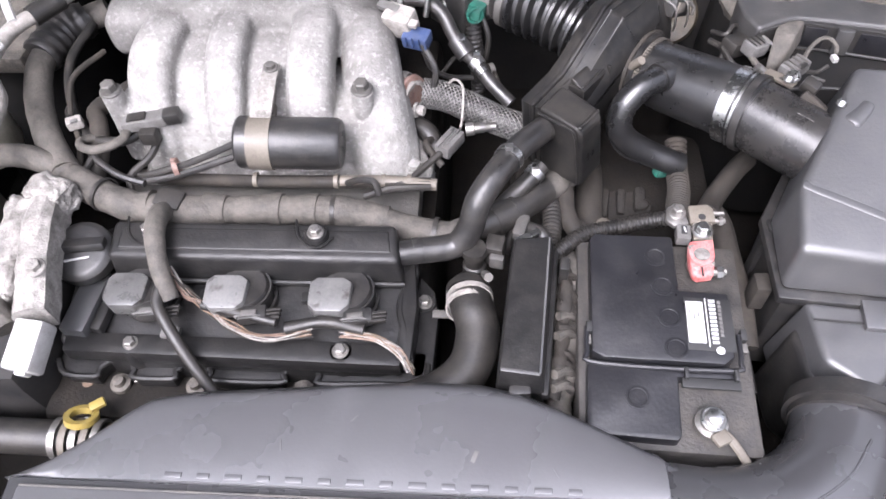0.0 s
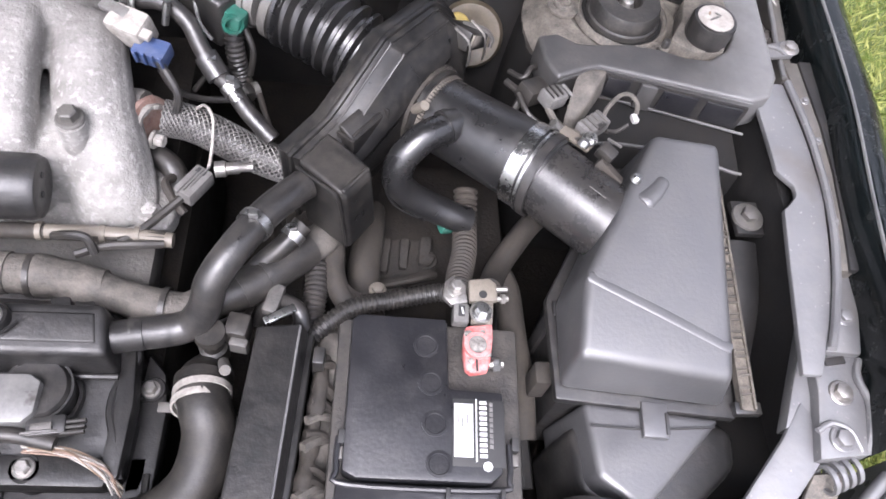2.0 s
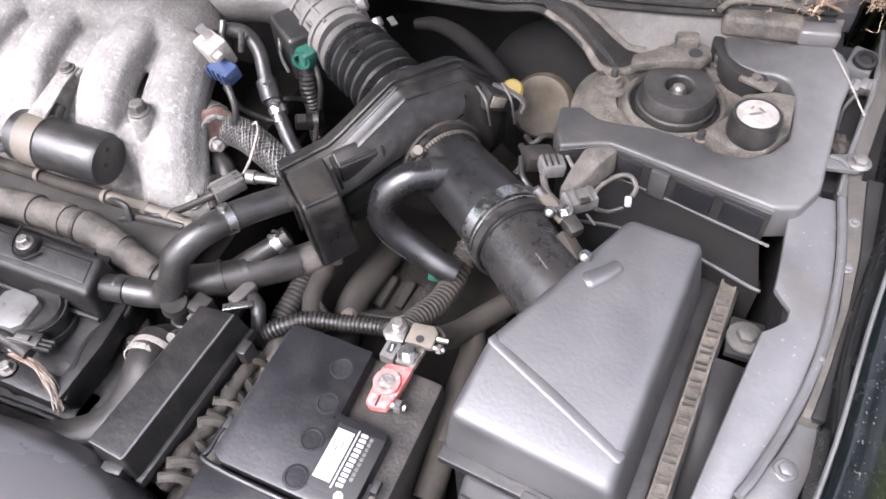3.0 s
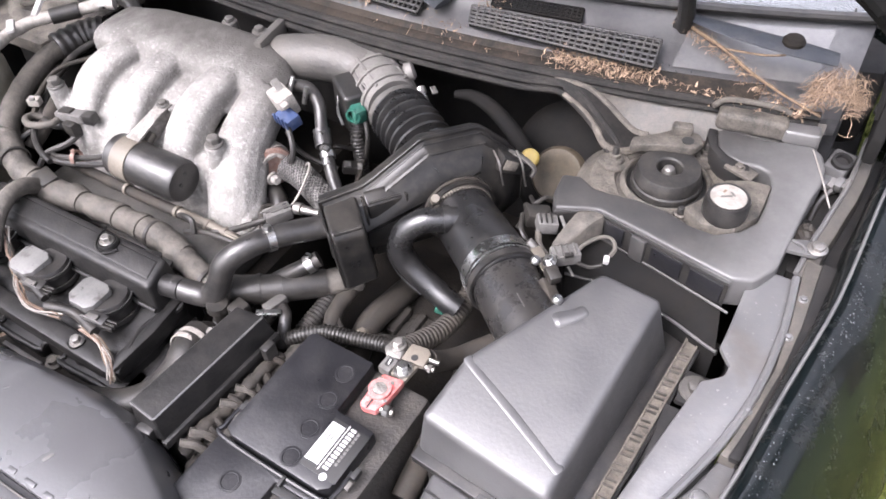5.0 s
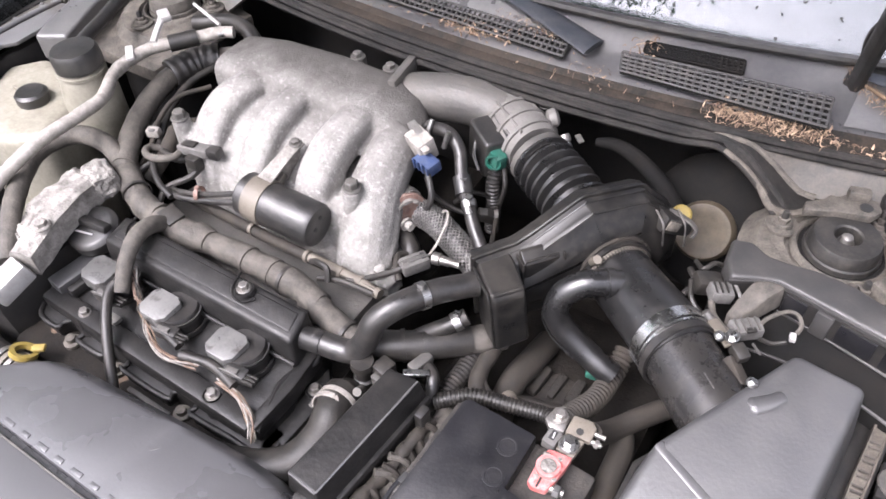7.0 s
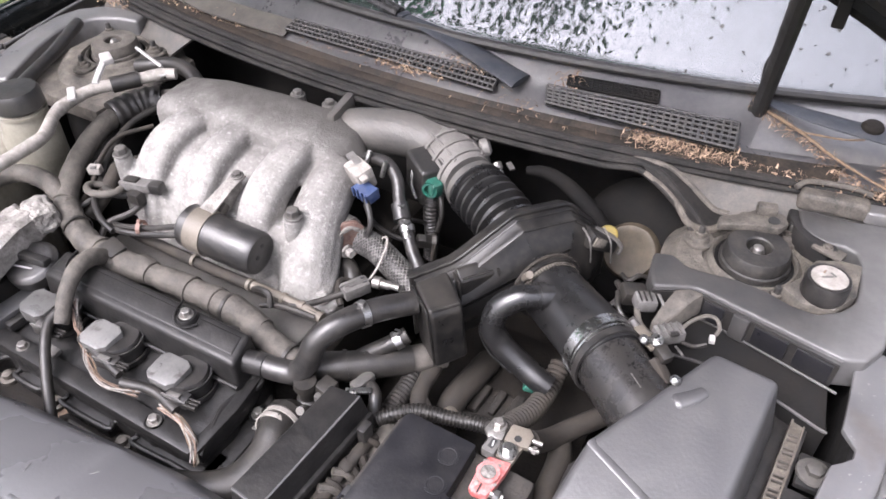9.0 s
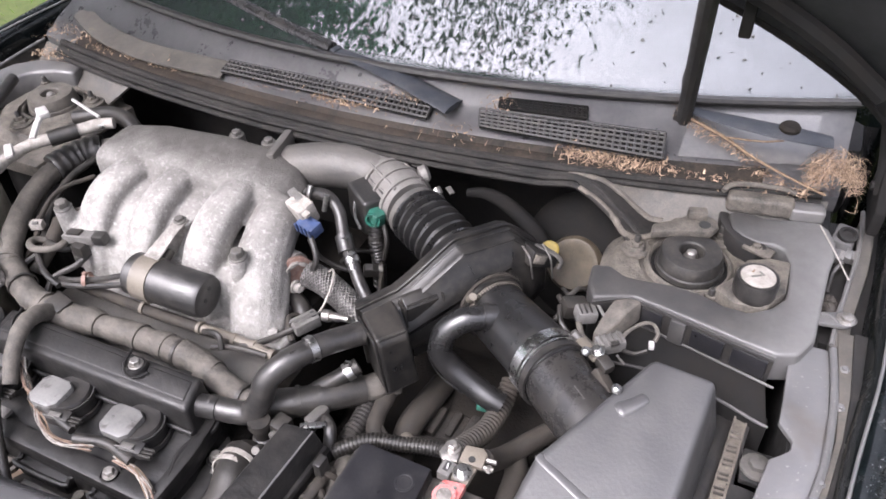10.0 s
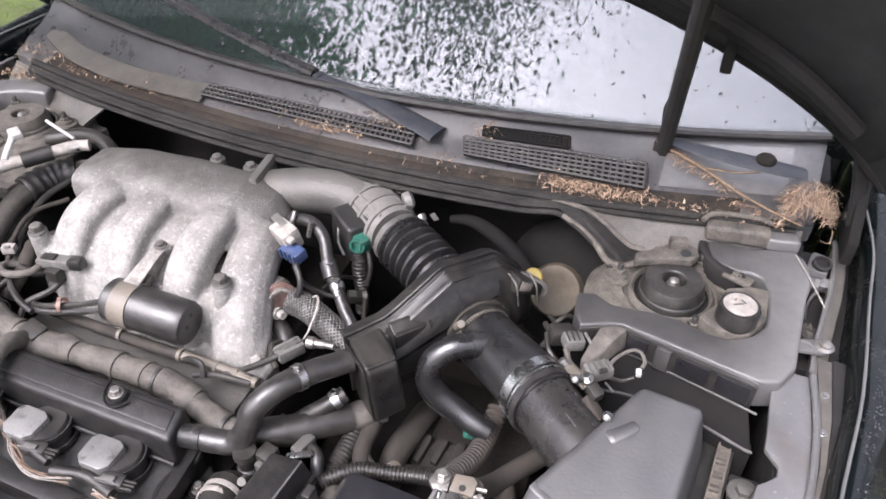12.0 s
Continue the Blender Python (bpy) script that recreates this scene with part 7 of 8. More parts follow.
# ---------- front duct ----------
def front_duct():
    t = thing("front_air_duct", (0.02, 0.29, 0.78), "broad satin grey plastic air duct across the front", "duct")
    crest = [(-0.270, 0.298), (-0.238, 0.320), (-0.205, 0.347), (-0.182, 0.367), (-0.164, 0.379), (-0.13, 0.385), (-0.06, 0.391), (0.02, 0.398), (0.09, 0.403), (0.14, 0.402), (0.18, 0.393), (0.215, 0.378), (0.25, 0.361), (0.279, 0.347), (0.296, 0.340)]

    def section(x):
        c = at_table(crest, x)
        low = -0.07 * max(0.0, -x - 0.13)
        side = 0.45 * max(0.0, min(1.0, (x - 0.14) / 0.08))
        f = c - 0.297
        rows = [(0.297, 0.8815), (0.2985, 0.8850), (0.297 + 0.25 * f, 0.8868), (0.297 + 0.55 * f, 0.8846), (0.297 + 0.78 * f, 0.8800), (0.297 + 0.90 * f, 0.8752 + 0.002 * side), (0.297 + 0.965 * f, 0.8705 + 0.006 * side),
                (c, 0.8645 + 0.008 * side), (c + 0.007, 0.8540 + 0.006 * side), (c + 0.0125, 0.838), (c + 0.0165, 0.815), (c + 0.018, 0.785), (0.297, 0.785)]
        return [(x, y, z + (low if z > 0.8 else 0)) for y, z in rows]

    xs = sorted(set([p[0] for p in crest] + [-0.26 + 0.02 * k for k in range(28)]))
    part("shell", loft([section(x) for x in xs]), M_DUCT, t, sharp=50)
    nose = [(-0.262, 0.2965), (0.292, 0.2965), (0.292, 0.20), (-0.262, 0.20)]
    part("groove", plate(nose, 0.79, 0.8822, 0.001), M_ELBOW, t, "dark seam along the duct's front edge")
    part("front_step", plate([(-0.252, 0.2892), (0.285, 0.2892), (0.285, 0.20), (-0.252, 0.20)], 0.80, 0.8842, 0.003), M_DUCT, t)
    part("seam_lip", tube([(-0.250, 0.2895, 0.8838), (0.0, 0.2895, 0.8846), (0.28, 0.2895, 0.8838)], 0.0011, 6, 4), M_CASTDARK, t)
    for k in range(14):
        part("slot", block((-0.118 + 0.026 * k, 0.3030, 0.8856), (0.015 - 0.004 * (k % 2), 0.0050, 0.0018), 0.0007), M_DUCT, t)
    part("scuff", block((0.137, 0.329, 0.8868), (0.004, 0.011, 0.0008), 0.0003, (0, 0, -20)), M_CONN, t, "pale scuff mark")
    for p, a in (((-0.03, 0.332, 0.8866), 8), ((0.205, 0.318, 0.8868), 30), ((0.03, 0.36, 0.8835), -40)):
        part("scuff", block(p, (0.0012, 0.010, 0.0006), 0.0002, (0, 0, a)), M_TRIM, t)
    sn = thing("snorkel", (0.42, 0.34, 0.78), "satin grey plastic elbow duct to the air cleaner", "duct")
    part("elbow", tube([(0.262, 0.302, 0.838), (0.30, 0.300, 0.836), (0.345, 0.298, 0.832), (0.40, 0.308, 0.826), (0.446, 0.336, 0.822), (0.472, 0.370, 0.818), (0.487, 0.408, 0.815)], lambda k: 0.046 + 0.005 * k, 28, 8, flat=0.92), M_ELBOW, sn)
    part("web", loft([[(0.281, 0.349, 0.8690), (0.290, 0.338, 0.872), (0.290, 0.312, 0.872), (0.281, 0.30, 0.850), (0.281, 0.352, 0.82)], [(0.318, 0.334, 0.858), (0.320, 0.328, 0.866), (0.320, 0.312, 0.868), (0.318, 0.30, 0.850), (0.318, 0.338, 0.82)], [(0.360, 0.318, 0.846), (0.362, 0.316, 0.852), (0.362, 0.310, 0.854), (0.360, 0.30, 0.840), (0.360, 0.322, 0.81)]], True, 0.004, 3), M_ELBOW, sn, "ramp between the duct and its elbow", 60)
    part("bead", ring((0.484, 0.394, 0.816), (0.35, 0.93, -0.05), 0.050, 0.004, 0.008, 40), M_RUBBER, sn)
    part("mould_line", tube([(0.292, 0.290, 0.880), (0.34, 0.292, 0.8755), (0.40, 0.302, 0.870), (0.448, 0.330, 0.867), (0.478, 0.366, 0.864)], 0.0012, 6), M_ELBOW, sn)


front_duct()
dip = thing("dipstick", (-0.264, 0.385, 0.78), "yellow plastic dipstick ring", "dipstick")
part("loop", ring((-0.266, 0.384, 0.799), (0.1, 0.55, 0.85), 0.011, 0.006, 0.007, 24), M_YELLOW, dip)
part("tongue", block((-0.252, 0.397, 0.802), (0.016, 0.010, 0.006), 0.002, (0, 0, 35)), M_YELLOW, dip)
part("stem", rod((-0.266, 0.384, 0.79), (-0.262, 0.40, 0.70), 0.004, 8), M_STEEL, dip)

# ---------- hoses ----------
hose("breather_hose", [(0.062, 0.561, 0.853), (0.088, 0.566, 0.850), (0.110, 0.572, 0.852), (0.124, 0.580, 0.872), (0.132, 0.592, 0.900), (0.150, 0.618, 0.914), (0.172, 0.655, 0.911), (0.200, 0.690, 0.905)], 0.0142, M_RUBBER,
     "glossy black breather hose bent up from the valve cover", clamps=(0.80,), sides=16, steps=8)
rc = hose("radiator_hose", [(0.124, 0.545, 0.80), (0.122, 0.528, 0.822), (0.128, 0.508, 0.828), (0.134, 0.482, 0.822), (0.126, 0.445, 0.815), (0.098, 0.418, 0.812), (0.05, 0.402, 0.805), (-0.01, 0.392, 0.79), (-0.08, 0.38, 0.76)], 0.0225, M_OLDRUBBER,
     "thick dusty black radiator hose", sides=18, steps=7)
for d in (0.0, 0.010):
    part("band", ring((0.1245, 0.520 - d, 0.8250 + 0.1 * d), (0.10, -0.95, 0.2), 0.0232, 0.0018, 0.006, 32), M_WIREWHITE, rc)
part("cuff", roughen(ring((0.1225, 0.528, 0.823), (0.08, -0.95, 0.3), 0.0228, 0.0012, 0.010, 32), 0.0008, 200), M_OLDRUBBER, rc, "crusty black cuff")
part("screw", rod((0.140, 0.545, 0.835), (0.144, 0.533, 0.848), 0.005), M_CASTDARK, rc)
hose("heater_hose", [(0.020, 0.868, 0.935), (0.055, 0.862, 0.944), (0.080, 0.850, 0.935), (0.094, 0.832, 0.918), (0.108, 0.815, 0.905), (0.122, 0.803, 0.900), (0.140, 0.785, 0.885), (0.165, 0.765, 0.87)], 0.0085, M_RUBBER,
     "black coolant hose with steel clamps", clamps=(0.55, 0.74), sides=12, steps=6)
part_join = thing("hose_joint", (0.108, 0.815, 0.89), "black plastic hose joint", "hose joint")
part("sleeve", tube([(0.098, 0.826, 0.915), (0.112, 0.810, 0.903)], 0.0115, 14, 0), M_BLACK, part_join)
part("tip", tube([(0.120, 0.803, 0.901), (0.132, 0.790, 0.894)], 0.0065, 10, 0), M_BRIGHT, part_join)
BRAID = [(0.058, 0.786, 0.866), (0.085, 0.784, 0.862), (0.115, 0.776, 0.853), (0.150, 0.765, 0.842), (0.19, 0.757, 0.832)]
bp = hose("braided_pipe", BRAID, 0.0165, M_OLDRUBBER, "braided steel gas pipe", "pipe", sides=16, steps=5)
for strand in helix(BRAID, 0.0172, 0.0010, 1.6, 16, 1) + helix(BRAID, 0.0176, 0.0010, 1.6, 16, -1):
    part("braid_strand", strand, M_BRAID, bp)
fl = thing("pipe_flange", (0.048, 0.784, 0.84), "heat-stained pipe flange with a bolt", "flange")
part("plate", roughen(lathe([(0.014, 0), (0.027, 0.001), (0.029, 0.004), (0.027, 0.008), (0.018, 0.009)], (0.040, 0.780, 0.866), (0.85, -0.5, 0.15), 28), 0.003, 55), M_COPPER, fl)
part("gasket", crusty(ring((0.049, 0.775, 0.868), (0.85, -0.5, 0.15), 0.017, 0.004, 0.006, 24), 0.0015, 130, 1), M_CORRODED, fl, "white corroded gasket ring")
part("collar", crusty(tube([(0.012, 0.794, 0.866), (0.040, 0.788, 0.867)], 0.0225, 18, 3), 0.002, 110, 1), M_CORRODED, fl)
bolt(fl, (0.050, 0.765, 0.858), 0.0065, 0.012, (1, -0.3, 0.1), M_CORRODED)
part("lower_pipe", tube([(0.045, 0.765, 0.835), (0.065, 0.752, 0.832), (0.075, 0.735, 0.82)], 0.012, 12), M_OLDRUBBER, fl)
sen = thing("oxygen_sensor_plug", (0.095, 0.72, 0.835), "grey sensor connector with a chrome fitting and a white wire", "connector")
part("housing", block((0.094, 0.719, 0.850), (0.020, 0.036, 0.018), 0.003, (0, 0, -32)), M_CONN, sen)
part("tab", block((0.090, 0.708, 0.857), (0.012, 0.012, 0.004), 0.001, (0, 0, -32)), M_CONN, sen)
part("fitting", lathe([(0.008, 0), (0.008, 0.010), (0.006, 0.011), (0.006, 0.022), (0.0045, 0.024), (0.0045, 0.036)], (0.112, 0.735, 0.856), (0.96, 0.12, 0.05), 16), M_STEEL, sen, "chrome fitting")
for k in range(3):
    part("housing_rib", block((0.094 + 0.0055 * (k - 1), 0.719 + 0.0034 * (k - 1), 0.8595), (0.0018, 0.030, 0.003), 0.0006, (0, 0, -32)), M_CONN, sen)
part("lock_slot", block((0.100, 0.729, 0.8592), (0.010, 0.006, 0.002), 0.0006, (0, 0, -32)), M_INK, sen)
part("white_wire", tube([(0.086, 0.792, 0.872), (0.098, 0.790, 0.884), (0.108, 0.775, 0.884), (0.108, 0.750, 0.866), (0.106, 0.735, 0.858)], 0.0016, 8), M_WIREWHITE, sen, "white wire")
part("lead", tube([(0.086, 0.708, 0.848), (0.070, 0.690, 0.845), (0.052, 0.668, 0.845), (0.035, 0.655, 0.845)], 0.0042, 8), M_OLDRUBBER, sen)
part("lead", tube([(0.070, 0.735, 0.838), (0.066, 0.722, 0.845), (0.076, 0.705, 0.842), (0.086, 0.695, 0.836)], 0.0045, 8), M_CONDUIT, sen)
bl = thing("sensor_connector", (0.048, 0.82, 0.90), "blue and pale grey sensor connector", "connector")
part("plug", block((0.053, 0.816, 0.924), (0.032, 0.022, 0.018), 0.003, (10, 0, -18)), M_BLUE, bl, "blue plug")
for k in range(4):
    part("plug_rib", block((0.040 + 0.008 * k, 0.8055 - 0.0022 * k, 0.9275), (0.003, 0.003, 0.016), 0.0008, (10, 0, -18)), M_BLUE, bl)
part("socket", block((0.033, 0.834, 0.934), (0.036, 0.026, 0.034), 0.004, (14, 0, -24)), M_WIREWHITE, bl, "stained white socket")
part("socket_lip", block((0.041, 0.822, 0.943), (0.030, 0.010, 0.006), 0.0015, (14, 0, -24)), M_WIREWHITE, bl)
part("socket_cap", block((0.020, 0.842, 0.948), (0.030, 0.012, 0.008), 0.002, (14, 0, -30)), M_CONN, bl)
part("screw", rod((0.062, 0.842, 0.935), (0.066, 0.848, 0.958), 0.0035, 8), M_BRIGHT, bl)
part("screw", rod((0.030, 0.850, 0.935), (0.032, 0.862, 0.955), 0.0035, 8), M_BRIGHT, bl)
part("lead", tube([(0.060, 0.805, 0.925), (0.075, 0.79, 0.90), (0.072, 0.782, 0.88)], 0.004, 8), M_RUBBER, bl)

hose("wire_lead", [(0.118, 0.862, 0.862), (0.104, 0.848, 0.872), (0.092, 0.846, 0.866), (0.078, 0.838, 0.850)], 0.0030, M_OLDRUBBER, "thin dusty wire lead under the throttle body", "wire", sides=8)
hose("wire_lead", [(0.062, 0.800, 0.918), (0.070, 0.802, 0.890), (0.090, 0.812, 0.868), (0.118, 0.822, 0.858)], 0.0034, M_RUBBER, "black wire lead below a blue plug", "wire", sides=8)
hose("wire_lead", [(0.130, 0.862, 0.845), (0.142, 0.842, 0.852), (0.150, 0.820, 0.850), (0.158, 0.800, 0.842)], 0.0032, M_CONDUIT, "dusty brown wire lead beside the bellows", "wire", sides=8)
lp = thing("sensor_connector", (0.128, 0.835, 0.84), "small dusty black sensor plug under the throttle body", "connector")
part("plug", block((0.128, 0.836, 0.853), (0.022, 0.016, 0.014), 0.003, (0, 8, 30)), M_OLDRUBBER, lp)
part("clip", block((0.128, 0.832, 0.862), (0.010, 0.012, 0.003), 0.001, (0, 8, 30)), M_CONN, lp)
part("collar", ring((0.140, 0.843, 0.853), (0.85, 0.5, 0), 0.006, 0.002, 0.006, 14), M_CASTDARK, lp)

# ---------- wiring loom ----------
loom = thing("engine_harness", (-0.05, 0.62, 0.80), "thick dusty taped engine wiring loom", "wiring loom")
part("trunk", tube([(-0.355, 0.655, 0.872), (-0.318, 0.630, 0.874), (-0.262, 0.606, 0.868), (-0.205, 0.600, 0.862), (-0.14, 0.612, 0.852), (-0.06, 0.618, 0.846), (-0.01, 0.617, 0.842), (0.04, 0.604, 0.840), (0.095, 0.592, 0.838), (0.13, 0.605, 0.838), (0.170, 0.632, 0.836), (0.205, 0.668, 0.828), (0.235, 0.70, 0.82)],
                   lambda s: 0.0165 * (1 + 0.016 * ((s * 34) % 1)) + 0.004 * math.exp(-((s - 0.25) / 0.03) ** 2) + 0.002 * math.exp(-((s - 0.5) / 0.05) ** 2), 16, 14, wobble=0.13), M_LOOM, loom)
part("sleeve", tube([(0.120, 0.600, 0.8385), (0.150, 0.617, 0.8375), (0.178, 0.640, 0.835), (0.205, 0.668, 0.828)], 0.0185, 14, 6, wobble=0.03), M_OLDRUBBER, loom)
for p, d in (((0.085, 0.593, 0.8385), (1, -0.1, 0)), ((0.148, 0.616, 0.838), (0.8, 0.6, 0)), ((0.168, 0.632, 0.836), (0.75, 0.65, 0)), ((-0.03, 0.6175, 0.844), (1, 0, 0)), ((-0.285, 0.615, 0.872), (0.9, -0.4, 0))):
    part("tape_edge", ring(p, d, 0.0185, 0.0012, 0.005, 20), M_OLDRUBBER, loom)
part("upper_branch", tube([(-0.335, 0.640, 0.880), (-0.372, 0.690, 0.888), (-0.405, 0.755, 0.892), (-0.420, 0.820, 0.894), (-0.398, 0.878, 0.894), (-0.36, 0.90, 0.90)], lambda s: 0.016 * (1 + 0.015 * ((s * 26) % 1)), 14, 9, wobble=0.06), M_LOOM, loom, "dusty black convoluted sleeve")
part("sleeve_cuff", tube([(-0.424, 0.815, 0.894), (-0.412, 0.862, 0.895), (-0.385, 0.888, 0.897)], 0.0225, 16, 5, ribs=(0.014, 0.002)), M_RUBBER, loom)
part("left_branch", tube([(-0.330, 0.640, 0.878), (-0.380, 0.650, 0.895), (-0.425, 0.636, 0.900), (-0.438, 0.580, 0.900), (-0.385, 0.505, 0.895), (-0.33, 0.445, 0.87)], lambda s: 0.013 * (1 + 0.04 * ((s * 22) % 1)), 12, 9, wobble=0.08), M_LOOM, loom)
part("coil_branch", tube([(-0.212, 0.598, 0.868), (-0.205, 0.572, 0.890), (-0.200, 0.545, 0.894), (-0.192, 0.515, 0.878), (-0.180, 0.490, 0.858)], lambda s: 0.012 - 0.003 * s, 12, 7, wobble=0.08), M_LOOM, loom)
part("drop_cable", tube([(-0.190, 0.512, 0.868), (-0.192, 0.485, 0.862), (-0.178, 0.462, 0.852), (-0.155, 0.435, 0.83), (-0.125, 0.405, 0.80)], 0.0065, 10, 6), M_OLDRUBBER, loom)
part("clip", block((-0.205, 0.604, 0.881), (0.030, 0.024, 0.006), 0.002, (4, 6, -12)), M_OLDRUBBER, loom)
for sx, sy, sz in ((-0.16, 0.609, 0.856), (-0.10, 0.616, 0.849), (-0.06, 0.618, 0.846), (0.02, 0.609, 0.841), (-0.24, 0.603, 0.866)):
    part("tape_wrap", tube([(sx - 0.012, sy, sz), (sx, sy + 0.0005, sz), (sx + 0.012, sy, sz)], 0.0178, 14, 3, wobble=0.2), M_LOOM, loom)

rnd = random.Random(12)
cut = thing("cut_wires", (-0.06, 0.465, 0.825), "bundle of frayed copper, white and brown wires", "wires")
def frayed(path, count, spread, mats):
    for k in range(count):
        pts = [tuple(v + rnd.uniform(-spread, spread) for v in p) for p in path]
        part("wire", tube(pts, rnd.uniform(0.0005, 0.0010), 5, 4), mats[k % len(mats)], cut)


frayed([(-0.186, 0.520, 0.866), (-0.168, 0.502, 0.852), (-0.146, 0.488, 0.846), (-0.118, 0.470, 0.842), (-0.080, 0.458, 0.842), (-0.035, 0.466, 0.842)], 20, 0.0042, (M_WIRE, M_WIREWHITE, M_RUST, M_OLDRUBBER, M_WIRE, M_CONDUIT))
frayed([(-0.002, 0.468, 0.840), (0.028, 0.464, 0.838), (0.055, 0.453, 0.832), (0.068, 0.438, 0.816)], 18, 0.0042, (M_WIREWHITE, M_WIREWHITE, M_RUST, M_CREAM, M_WIRE))
part("taped_sleeve", tube([(-0.060, 0.468, 0.844), (-0.02, 0.476, 0.846), (0.02, 0.470, 0.842)], 0.0065, 10, 5, wobble=0.15), M_OLDRUBBER, cut)
part("taped_sleeve", tube([(-0.150, 0.490, 0.850), (-0.10, 0.480, 0.848), (-0.07, 0.474, 0.846)], 0.0055, 10, 5, wobble=0.15), M_OLDRUBBER, cut)

rail = thing("fuel_rail", (-0.05, 0.665, 0.82), "cream dusty metal fuel rail below the manifold", "pipe")
part("pipe", tube([(-0.25, 0.668, 0.838), (-0.12, 0.664, 0.840), (0.0, 0.664, 0.842), (0.075, 0.662, 0.842)], 0.0075, 10, 4), M_CONDUIT, rail)
part("pipe_end", tube([(-0.03, 0.664, 0.8425), (0.03, 0.664, 0.843), (0.082, 0.661, 0.842)], 0.0072, 12, 4), M_CREAM, rail, "cream coloured pipe end")
for x in (-0.035, 0.02, 0.05, -0.13):
    part("ferrule", ring((x, 0.664, 0.8425), (1, 0, 0), 0.0072, 0.0016, 0.005, 16), M_CREAM, rail)
part("loop_bracket", tube([(-0.02, 0.655, 0.850), (-0.005, 0.650, 0.862), (0.012, 0.648, 0.862), (0.018, 0.640, 0.848)], 0.004, 8), M_OLDRUBBER, rail)
hose("thin_hose", [(0.075, 0.655, 0.845), (0.05, 0.650, 0.850), (0.025, 0.648, 0.848), (0.0, 0.642, 0.842)], 0.004, M_OLDRUBBER, "thin dusty vacuum hose", sides=8)

# leads round the left end of the manifold
hose("vacuum_hose", [(-0.372, 0.872, 0.900), (-0.384, 0.810, 0.892), (-0.362, 0.740, 0.880), (-0.325, 0.698, 0.876), (-0.285, 0.690, 0.878), (-0.262, 0.708, 0.880)], 0.0058, M_OLDRUBBER, "thin dusty black vacuum hose in a loop", sides=10, steps=7)
hose("vacuum_hose", [(-0.345, 0.720, 0.878), (-0.32, 0.675, 0.872), (-0.285, 0.650, 0.866), (-0.250, 0.640, 0.862)], 0.0045, M_RUBBER, "thin black vacuum hose", sides=8)
hose("wire_lead", [(-0.262, 0.654, 0.860), (-0.240, 0.652, 0.866), (-0.200, 0.668, 0.868), (-0.145, 0.690, 0.880)], 0.004, M_OLDRUBBER, "dusty wire lead to the black cylinder", "wire", sides=8)
hose("wire_lead", [(-0.270, 0.648, 0.858), (-0.238, 0.646, 0.862), (-0.198, 0.658, 0.864), (-0.142, 0.676, 0.874)], 0.004, M_RUBBER, "black wire lead to the black cylinder", "wire", sides=8)
hose("wire_lead", [(-0.245, 0.700, 0.875), (-0.252, 0.675, 0.868), (-0.270, 0.650, 0.862), (-0.262, 0.625, 0.855)], 0.0045, M_OLDRUBBER, "dusty wire lead below a plug", "wire", sides=8)
tie = single("cable_tie", join(ring((-0.217, 0.661, 0.866), (1, 0.35, 0.05), 0.010, 0.0015, 0.006, 16), block((-0.217, 0.661, 0.878), (0.006, 0.005, 0.005), 0.001)), M_COPPER, "orange cable tie round two leads", "cable tie")
ic = thing("sensor_connector", (-0.240, 0.715, 0.86), "black and grey sensor plug on the manifold corner", "connector")
part("plug", block((-0.255, 0.704, 0.898), (0.052, 0.020, 0.014), 0.003, (0, -6, 8)), M_CONN, ic)
part("clip", block((-0.222, 0.708, 0.902), (0.020, 0.016, 0.016), 0.003, (0, -6, 8)), M_BLACK, ic)
part("lower_plug", block((-0.250, 0.692, 0.886), (0.020, 0.016, 0.020), 0.003), M_OLDRUBBER, ic)
part("clip_rib", block((-0.262, 0.702, 0.906), (0.022, 0.012, 0.003), 0.001, (0, -6, 8)), M_OLDRUBBER, ic)

# ---------- thin hoses at the manifold's end ----------
hose("vacuum_hose", [(-0.262, 0.720, 0.880), (-0.275, 0.698, 0.890), (-0.276, 0.682, 0.892), (-0.287, 0.670, 0.892), (-0.307, 0.665, 0.890), (-0.324, 0.671, 0.888), (-0.330, 0.684, 0.884), (-0.318, 0.697, 0.876)], 0.0052, M_LOOM, "short grey hose looped at the manifold's end", sides=10)
hose("coolant_hose", [(-0.300, 0.790, 0.872), (-0.330, 0.740, 0.880), (-0.322, 0.716, 0.880), (-0.316, 0.690, 0.868), (-0.318, 0.655, 0.850)], 0.0105, M_CONDUIT, "dusty hose under the manifold's end", sides=12, wobble=0.08)
hose("wire_lead", [(-0.318, 0.668, 0.872), (-0.322, 0.650, 0.868), (-0.309, 0.640, 0.866), (-0.300, 0.622, 0.862)], 0.0040, M_OLDRUBBER, "dusty wire lead hooked over the loom", "wire", sides=8)
hose("wire_lead", [(-0.340, 0.820, 0.900), (-0.362, 0.770, 0.902), (-0.352, 0.720, 0.892), (-0.338, 0.690, 0.878), (-0.330, 0.650, 0.862)], 0.0036, M_CONDUIT, "thin dusty wire lead beside a vacuum hose", "wire", sides=8)
wp = thing("wire_plug", (-0.341, 0.704, 0.885), "small stained white wire plug on a dusty lead", "connector")
part("housing", roughen(block((-0.341, 0.704, 0.893), (0.018, 0.013, 0.012), 0.002, (0, 0, 25)), 0.0006, 150), M_WIREWHITE, wp)
part("latch", block((-0.338, 0.700, 0.900), (0.008, 0.005, 0.003), 0.0008, (0, 0, 25)), M_CONN, wp)
